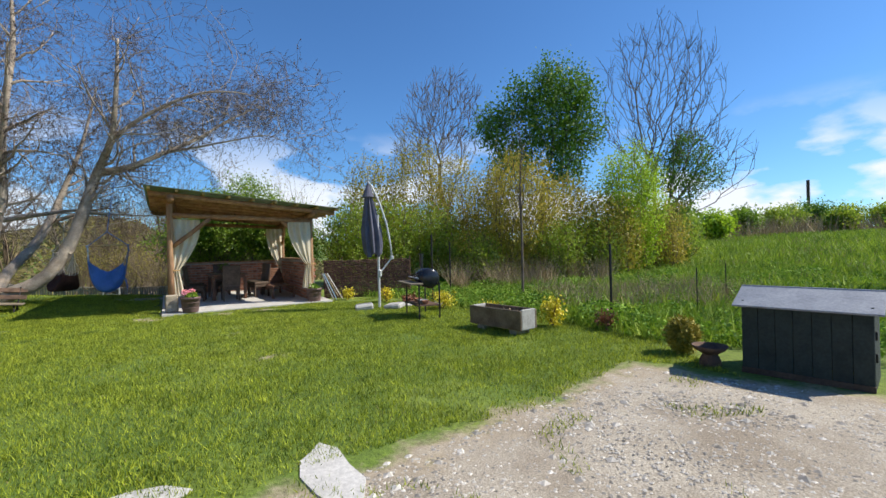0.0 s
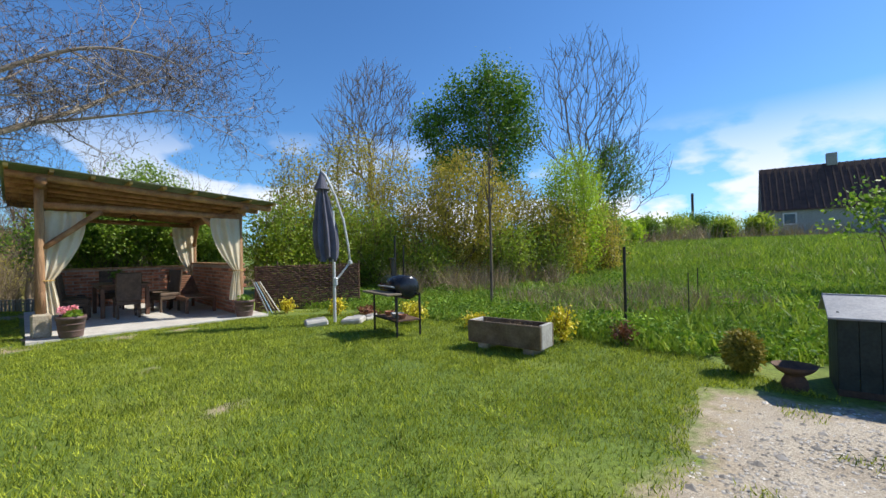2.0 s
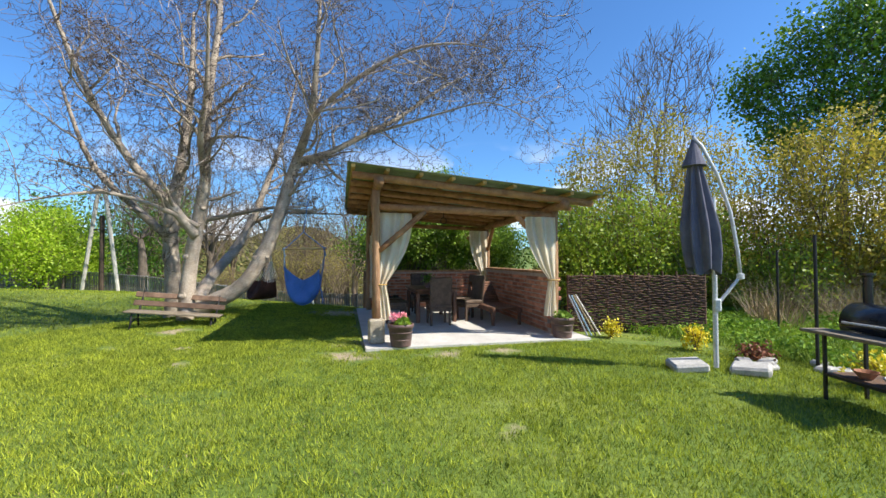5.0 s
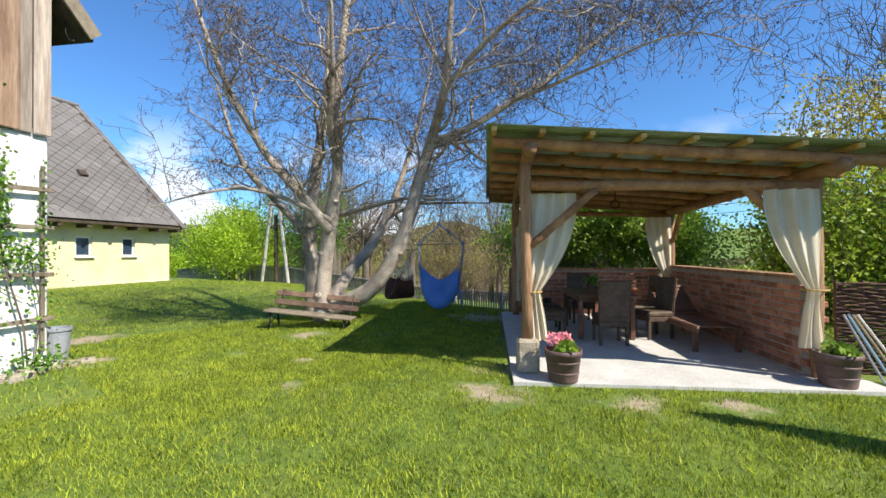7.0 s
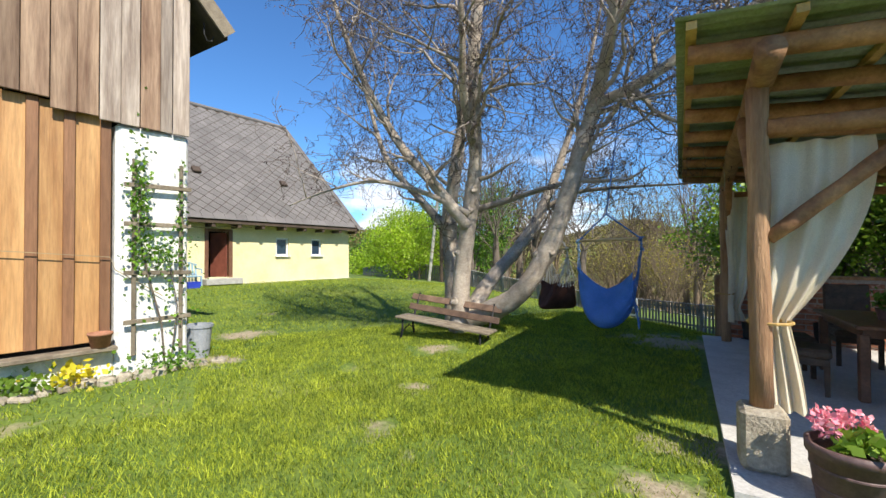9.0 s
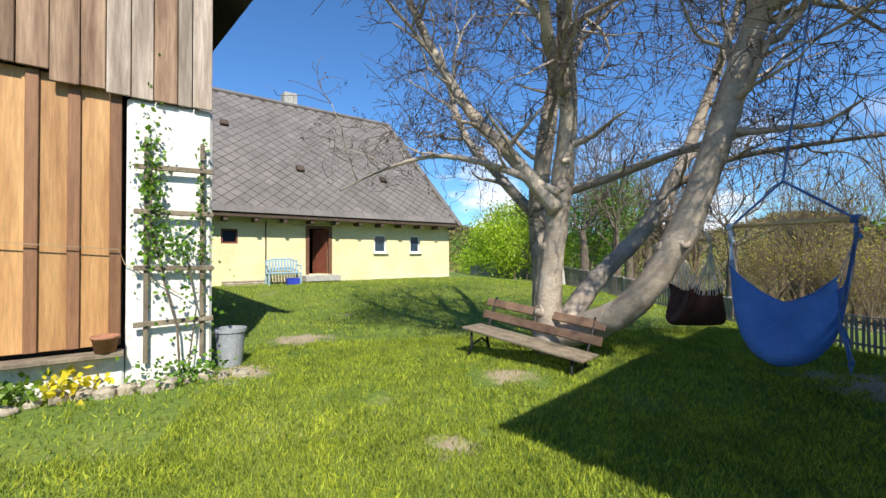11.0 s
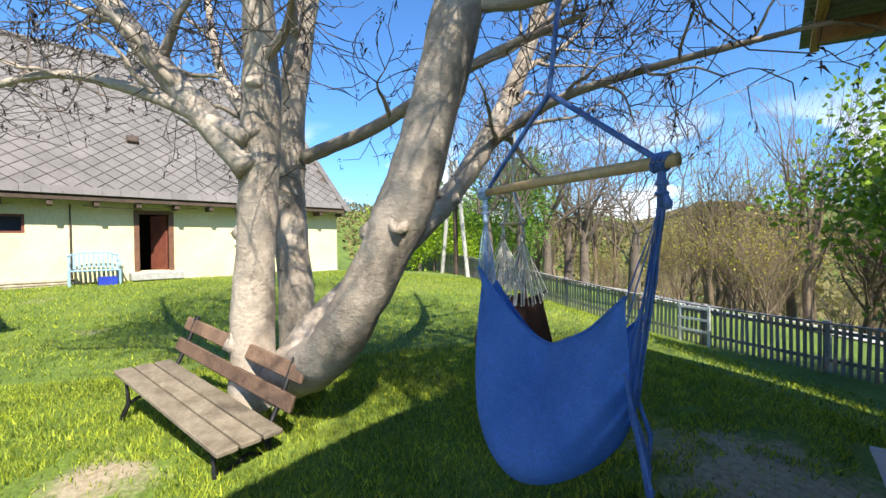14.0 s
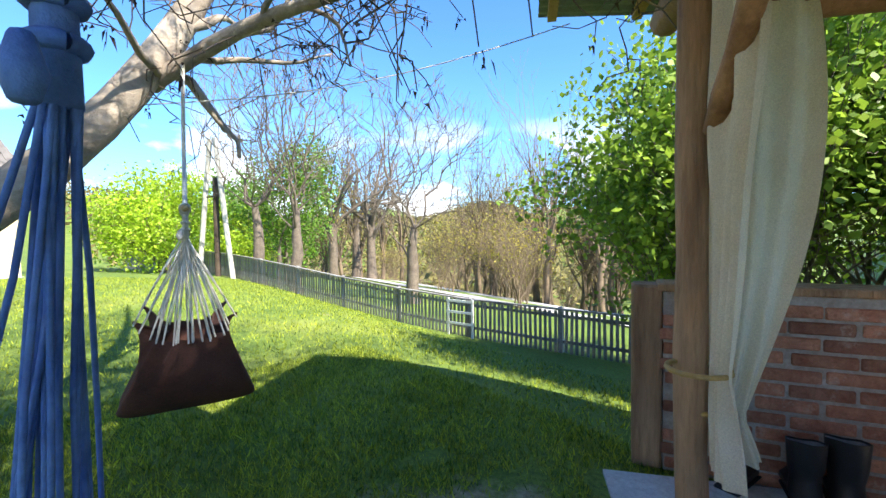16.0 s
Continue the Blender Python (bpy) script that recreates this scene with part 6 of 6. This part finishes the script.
hedge = [
    (-3.1, 18.5, 6.1, 1.35, LEAF_OLIVE, OLIVE, 380, 34), (-1.15, 19.3, 7.0, 1.5, LEAF_OLIVE, OLIVE, 420, 36), (0.6, 20.2, 6.3, 1.3, LEAF_OLIVE, OLIVE, 320, 36),
    (3.1, 17.3, 5.6, 1.7, LEAF_OLIVE, OLIVE, 480, 42), (2.0, 18.9, 5.2, 1.2, LEAF_OLIVE, OLIVE, 320, 30), (5.4, 18.1, 4.6, 1.3, LEAF_OLIVE, OLIVE, 380, 36),
    (8.15, 18.3, 5.8, 1.4, LEAF_BRIGHT, FRESH, 460, 56), (9.9, 19.0, 3.4, 1.2, LEAF_OLIVE, OLIVE, 260, 24), (7.0, 17.4, 3.6, 1.2, LEAF_OLIVE, OLIVE, 300, 36),
    (-3.7, 16.6, 3.6, 1.0, LEAF_BUSH, GREENISH, 300, 38), (-2.0, 17.2, 3.6, 1.2, LEAF_BUSH, GREENISH, 300, 38), (-0.3, 17.4, 3.4, 1.1, LEAF_BUSH, GREENISH, 280, 34),
    (1.4, 16.6, 2.2, 1.0, LEAF_BUSH, GREENISH, 200, 28), (4.6, 16.6, 2.4, 1.2, LEAF_BUSH, GREENISH, 240, 30), (6.2, 17.0, 2.6, 1.2, LEAF_BUSH, GREENISH, 240, 30), (11.4, 20.6, 2.6, 1.3, LEAF_BUSH, GREENISH, 220, 30),
]
for i, (x, y, top, rad, lf, lab, n, per) in enumerate(hedge):
    c = top * 0.53
    web_tree("hedge_shrub", (x, y), lab, "hedge behind the meadow", TWIG_BROWN, [(0, 0, c, rad, rad, top * 0.47, 1.0), (0, 0, top * 0.3, rad * 0.8, rad * 0.8, top * 0.28, 0.45)], n, 0.1, 0.06, stems=5, leaf=lf, leaf_size=0.09, per_tip=per, scatter=0.24, seed=30 + i, category="shrub", bf=0.9)
for i, (x, y, h) in enumerate(((-9.2, 17.7, 4.7), (-8.0, 18.6, 4.2), (-10.3, 18.6, 4.0), (-6.7, 18.9, 2.8))):
    tree("lilac_shrub", (x, y), h, "leafy fresh green shrub behind the pavilion", "shrubs behind the pavilion", BARK_DARK, LEAF_LILAC, 0.09, 20, 0.05, (5, 4, 3, 2), 0.6, 0.15, 0.15, 4, 0.16, 60 + i, category="shrub")
for i, (x, y, h, lf) in enumerate(((22, 34, 2.2, LEAF_BRIGHT), (27, 38, 2.4, LEAF_LILAC), (33, 42, 2.6, LEAF_BUSH), (38, 46, 3.2, LEAF_BUSH), (17, 30, 2.5, LEAF_LILAC), (34, 36, 1.8, LEAF_BUSH), (44, 50, 4.0, LEAF_DARK), (50, 52, 3.6, LEAF_BUSH), (39, 37, 2.5, LEAF_BUSH), (13, 24, 2.6, LEAF_LILAC))):
    tree("field_shrub", (x, y), h, "green shrub along the far edge of the meadow", "far meadow shrubs", TWIG_BROWN, lf, 0.22, 10, 0.06, (5, 4, 3), 0.7, 0.1, 0.1, 4, 0.3, 80 + i, category="shrub")

# valley wood beyond the fence
for i, (x, y, top) in enumerate(((-22.9, 18.9, 8.6), (-23.9, 18.0, 8.0), (-19.5, 21.5, 7.5))):
    web_tree("dark_tree", (x, y), "dark gnarled bare tree just beyond the garden fence", "dark trees by the fence", BARK_DARK, [(0.3, 0, top * 0.68, 2.6, 2.4, top * 0.32, 1.0), (-1.2, 0.4, top * 0.5, 1.6, 1.6, 1.4, 0.3)], 300, 0.34, 0.2, seed=120 + i, twigs=4, twig_len=0.6, thin=0.009, bf=0.6)
web_tree("bright_bush", (-28.3, 15.8), "broad fresh yellow-green leafy bush beyond the lawn", "", BARK_DARK, [(0, 0, 2.3, 2.4, 2.2, 1.9, 1.0), (1.3, -1.0, 1.7, 1.5, 1.5, 1.5, 0.4), (-1.0, 1.0, 3.2, 1.3, 1.3, 1.2, 0.4)], 420, 0.2, 0.07, stems=4, leaf=LEAF_BRIGHT, leaf_size=0.13, per_tip=34, scatter=0.28, seed=124, category="shrub")
web_tree("wood_shrub", (-27.5, 20.5), "dark green leafy tree below the garden fence", "valley thicket", BARK_DARK, [(0, 0, 3.6, 2.4, 2.4, 2.6, 1.0), (1.2, 0.8, 5.2, 1.4, 1.4, 1.6, 0.4)], 320, 0.25, 0.12, stems=2, leaf=LEAF_DARK, leaf_size=0.14, per_tip=30, scatter=0.3, seed=125, category="shrub")
w1 = tree("wood_tree", (-20, 30), 11, "bare brown tree in the valley wood", "valley wood", TWIG_BROWN, None, 0, 0, 0.16, (6, 4, 4, 3), 0.6, 0.18, 0.3, 1, 0.3, 101)
w2 = tree("wood_tree", (-26, 33), 10, "bare brown tree in the valley wood", "valley wood", TWIG_BROWN, LEAF_OLIVE, 0.12, 1, 0.15, (6, 4, 4, 3), 0.7, 0.15, 0.25, 2, 0.3, 102)
w3 = tree("wood_tree", (-33, 28), 12, "dark bare tree with crooked limbs in the valley wood", "valley wood", BARK_DARK, None, 0, 0, 0.28, (6, 5, 4, 3), 0.75, 0.08, 0.3, 1, 0.3, 103)
w4 = tree("wood_tree", (-38, 22), 5.0, "fresh yellow-green leafy tree in the valley wood", "valley wood", BARK_DARK, LEAF_BRIGHT, 0.2, 8, 0.14, (7, 4, 4, 2), 0.65, 0.15, 0.15, 2, 0.35, 104)
w5 = tree("wood_tree", (-44, 26), 8, "dark green tree in the valley wood", "valley wood", BARK_DARK, LEAF_DARK, 0.22, 8, 0.16, (7, 4, 4, 2), 0.6, 0.15, 0.15, 1, 0.35, 105)
w6 = tree("wood_shrub", (-17, 24), 3.2, "bare brown thicket below the fence", "valley thicket", TWIG_BROWN, LEAF_OLIVE, 0.07, 1, 0.03, (5, 4, 3, 2), 0.6, 0.2, 0.1, 6, 0.15, 106, category="shrub")
random.seed(77)


def scatter_trees(src, n, x0, x1, y0, y1, s0, s1):
    for _ in range(n):
        x, y = random.uniform(x0, x1), random.uniform(y0, y1)
        s = random.uniform(s0, s1)
        c = copy_thing(src, pose(x, y, hz(x, y) - 0.05, 0, 0, random.uniform(0, 360)))
        c.scale = (s, s, s * random.uniform(0.9, 1.1))


scatter_trees(w1, 16, -62, -9, 29, 60, 0.8, 1.15)
scatter_trees(w2, 14, -60, -8, 28, 55, 0.8, 1.2)
scatter_trees(w3, 2, -34, -29, 24, 30, 0.9, 1.1)
scatter_trees(w4, 3, -48, -36, 17, 26, 0.6, 0.9)
scatter_trees(w1, 12, -38, -10, 26, 38, 0.7, 1.0)
scatter_trees(w2, 8, -36, -9, 26, 36, 0.6, 0.9)
scatter_trees(w5, 4, -60, -36, 20, 34, 0.8, 1.2)
scatter_trees(w6, 5, -36, -8.5, 24.0, 32, 0.7, 1.25)
scatter_trees(w1, 8, -110, -40, 50, 110, 0.9, 1.3)
scatter_trees(w2, 8, -110, -20, 50, 110, 0.9, 1.3)
far = np.stack([RNG.uniform(-420, -30, 60000), RNG.uniform(25, 420, 60000) + 40 * (RNG.random(60000) < 0.5)], 1)
far = far[np.hypot(far[:, 0] + 5, far[:, 1] - 8) > 75]
fz = height(far[:, 0], far[:, 1])
tagged(new("far_woods", quads("far_woods", leaf_quads(np.stack([far[:, 0], far[:, 1], fz + RNG.uniform(0, 7, len(far))], 1), 2.3, 0.3, 0.6), FARWOOD)), "distant olive and brown wooded hillside", "woods", "", "stuff")
fx, fy = RNG.uniform(-160, 160, 9000), RNG.uniform(230, 300, 9000)
ok = fx > -70
tagged(new("far_treeline", quads("far_treeline", leaf_quads(np.stack([fx[ok], fy[ok], height(fx[ok], fy[ok]) + RNG.uniform(0, 3, ok.sum())], 1), 2.2, 0.2, 0.8), LEAF_BUSH)), "distant tree line beyond the fields", "woods", "", "stuff")

# ---------------- small shrubs of the border ----------------


def small_shrub(name, at, rad, h, mat, label, size=0.05, n=500, ball=False):
    x, y = at
    t = thing(name, (x, y, hz(x, y)), 0, label, "shrub")
    c = RNG.normal(0, 1, (n, 3))
    c = c / np.linalg.norm(c, axis=1)[:, None] * RNG.uniform(0.6 if ball else 0.15, 1.0, (n, 1))
    c = c * (rad, rad, h / 2) + (0, 0, h / 2)
    if not ball:
        c += RNG.normal(0, rad * 0.18, (n, 3)) * (1, 1, 0.6)
        c[:, 2] = np.abs(c[:, 2])
    part("leaves", quads("leaves", leaf_quads(c, size, 0, 0.7 if not ball else 0.35), mat), None, t)
    g = Geo()
    for _ in range(14):
        a = random.uniform(0, 6.28)
        g.tube([(0, 0, -0.02), (math.cos(a) * rad * 0.4, math.sin(a) * rad * 0.4, h * 0.5), (math.cos(a) * rad * 0.8, math.sin(a) * rad * 0.8, h * random.uniform(0.6, 1.0))], [0.008, 0.006, 0.003], 4, False)
    part("stems", g, TWIG_BROWN, t)


small_shrub("yellow_shrub", (-1.55, 11.3), 0.2, 0.42, LEAF_YELLOW, "small bright yellow flowering shrub behind the parasol")
small_shrub("yellow_shrub", (-0.05, 9.75), 0.33, 0.45, LEAF_YELLOW, "bright yellow flowering shrub behind the barbecue", 0.05, 700)
small_shrub("yellow_shrub", (0.95, 8.75), 0.25, 0.3, LEAF_YELLOW, "low bright yellow shrub near the trough")
small_shrub("yellow_shrub", (1.85, 7.25), 0.2, 0.55, LEAF_YELLOW, "bright yellow flowering shrub behind the trough", 0.06, 600)
small_shrub("yellow_shrub", (-2.75, 12.05), 0.18, 0.35, LEAF_YELLOW, "small yellow-green shrub beside the wattle fence")
small_shrub("red_shrub", (2.6, 6.85), 0.2, 0.35, LEAF_RED, "small reddish brown shrub at the fence pole", 0.05, 260)
small_shrub("red_shrub", (-0.9, 10.9), 0.25, 0.25, LEAF_RED, "low dark red ground plant", 0.06, 300)
small_shrub("thuja", (2.97, 5.3), 0.19, 0.46, LEAF_THUJA, "small round bronze-green conifer", 0.06, 3500, True)
stn = random.Random(4)
for i in range(7):
    x, y = -0.8 + stn.uniform(-0.4, 0.8), 10.6 + stn.uniform(-0.3, 0.3)
    t = thing("border_stone", (x, y, hz(x, y)), stn.uniform(0, 90), "grey border stone beside the parasol", "stone", "border stones")
    part("stone", Geo().box((0, 0, 0.03), (stn.uniform(0.15, 0.4), 0.2, 0.09), None, 0.03), GREYSTONE, t)

# ---------------- hanging seats ----------------


def rope(g, a, b, r, sag=0.0, n=6):
    a, b = Vector(a), Vector(b)
    g.tube([a.lerp(b, i / n) + Vector((0, 0, -sag * math.sin(math.pi * i / n))) for i in range(n + 1)], r, 5, False)


def hammock_chair(name, at, label, BL, BR, TOP, cloth, rope_mat, cord_l, cord_r, rim, low, ends, half, belly_shift, rod, tie, wide=(0.05, 0.06), thin=0.0028, bulge=0.2, full=2.4, tassels=4):
    """Cotton hammock chair: BL, BR ends of the bar, TOP the ring, all from the place on the ground."""
    t = thing(name, at, 0, label, "hammock chair")
    span = BR - BL
    ax = Vector((span.x, span.y, 0)).normalized()
    fr = Vector((ax.y, -ax.x, 0))
    part("spreader_bar", Geo().tube([BL - span * 0.03, BL + span * 0.35 + Vector((0, 0, 0.006)), BR + span * 0.06], [rod * 0.9, rod, rod * 1.05], 12), BAMBOO, t, "pale wooden spreader bar", True)
    g = Geo()
    for q in (BL, BR):
        rope(g, q, TOP, 0.0125, 0.0)
    rope(g, TOP, tie, 0.012)
    part("suspension_rope", g, rope_mat, t, "twisted cotton rope", True)
    for q, m in ((BL, cord_l), (BR, cord_r)):
        g = Geo()
        for w in range(3):
            ring = [q + ax * (0.018 * (w - 1)) + fr * (math.cos(k) * (rod + 0.006)) + Vector((0, 0, math.sin(k) * (rod + 0.006))) + ax * 0.01 * math.sin(k) for k in np.linspace(0, 2 * math.pi, 13)]
            g.tube(ring, 0.009, 7, False)
        for w in range(2):
            ring = [q + Vector((0, 0, -0.075 - 0.035 * w)) + ax * (math.cos(k) * 0.017) + fr * (math.sin(k) * 0.017) for k in np.linspace(0, 2 * math.pi, 13)]
            g.tube(ring, 0.008, 7, False)
        g.tube([q + Vector((0, 0, 0.03)), q + Vector((0, 0, -0.06)), q + Vector((0, 0, -0.16))], [0.01, 0.015, 0.017], 10)
        bx = q + ax * 0.03 + fr * 0.03 + Vector((0, 0, -0.12))
        g.tube([bx, bx + Vector((0.01, 0.0, -0.03)), bx + Vector((0.014, 0, -0.05))], [0.008, 0.015, 0.009], 8)
        part("knot", g, m, t, "wound cotton rope knot", True)
    mid = (BL + BR) / 2

    def seat(a, b):
        """Cloth: a from end to end of the bar, b from the far rim to the near rim."""
        s = (a - 0.5) * 2
        e = abs(s)
        z_end, drop = ends[0 if s < 0 else 1]
        w = half[0 if s < 0 else 1]
        z = rim[0] + (rim[1] - rim[0]) * b + (z_end - rim[1]) * e ** 1.55
        u = 2 * b - 1
        dip = 1 - abs(u) ** full
        z -= dip * ((rim[1] - low) * (1 - e ** 2.6) + drop * e ** 2.6)
        y = u * (wide[0] * (1 - e ** 2) + wide[1] * e ** 2) + bulge * math.sin(math.pi * u) * (1 - e ** 2.4) + belly_shift * (1 - e ** 2) * dip
        fold = 0.016 * math.sin(b * 34 + 2 * noise.noise((a * 3, b * 2, 1))) * e ** 3 + 0.012 * noise.noise((a * 7, b * 7, 4))
        x = w * s * (1 + 0.3 * dip * (1 - e))
        return mid + ax * (x + fold * 0.4) + fr * (y + fold) + Vector((0, 0, z - mid.z + fold * 0.5))
    part("cloth_seat", Geo().sheet(seat, 72, 48), cloth, t, "woven cotton seat", True)
    hem = Geo()
    for b in (0.0, 1.0):
        hem.tube([seat(k / 30, b) for k in range(31)], 0.008, 6, False)
    part("hem", hem, cloth, t, "", True)
    for q, a, m in ((BL, 0.0, cord_l), (BR, 1.0, cord_r)):
        for k in range(20):
            end = seat(a, k / 19)
            root = q + Vector((0, 0, -0.15)) + ax * random.uniform(-0.012, 0.012) + fr * random.uniform(-0.012, 0.012)
            g = Geo()
            bow = Vector((random.gauss(0, 0.008), random.gauss(0, 0.008), 0))
            g.tube([root, root.lerp(end, 0.35) + bow, root.lerp(end, 0.7) + bow * 0.6, end + Vector((0, 0, -0.02))], thin, 6, False)
            part("cord", g, m, t, "", True)
    for k in range(tassels):
        p = seat(0.985, 0.3 + 0.17 * k)
        n = 0.24 + 0.05 * k
        g = Geo().tube([p, p + ax * 0.05 + Vector((0, 0, -n * 0.5)), p + ax * (0.04 + 0.02 * k) + Vector((0, 0, -n))], [0.008, 0.009, 0.007], 6)
        g.tube([p + ax * (0.04 + 0.02 * k) + Vector((0, 0, -n)), p + ax * (0.045 + 0.02 * k) + Vector((0, 0, -n - 0.05))], [0.013, 0.006], 6)
        part("tassel", g, m, t)
    return t


hm_at = Vector((-9.42, 11.88, 0.06))
hammock_chair("hanging_hammock_chair", hm_at, "royal blue cotton hammock chair hanging from the old tree", Vector((-0.47, -0.14, 1.66)), Vector((0.46, 0.135, 1.67)), Vector((-0.02, -0.02, 2.06)), BLUECLOTH, BLUEROPE, PALEBLUE, BLUEROPE, (0.86, 0.94), 0.4, ((1.26, 0.14), (1.18, 0.36)), (0.47, 0.38), 0.1, 0.023, Vector((-9.2, 11.95, 3.95)) - hm_at)
hc_at = Vector((-11.45, 12.7, 0.0))
hammock_chair("hanging_chair", hc_at, "dark brown cotton hammock chair on white cords under the tree", Vector((-0.38, 0.09, 1.64)), Vector((0.38, -0.09, 1.62)), Vector((0.02, 0.0, 1.95)), BROWNCLOTH, WHITEROPE, WHITEROPE, WHITEROPE, (0.9, 0.9), 0.42, ((1.02, 0.12), (1.02, 0.12)), (0.32, 0.32), 0.0, 0.016, Vector((0.06, 0.0, 2.5)), (0.12, 0.24), 0.0055, 0.3, 4.0, 0)
g = thing("clothes_line", (-11.7, 12.55, 2.3), 0, "thin pale line stretched from the tree to the pavilion", "line")
gl = Geo()
rope(gl, (0, 0, 0), Vector((-9.9, 14.6, 2.85)) - Vector((-11.7, 12.55, 2.3)), 0.004, 0.12, 10)
part("line", gl, WHITEROPE, g)
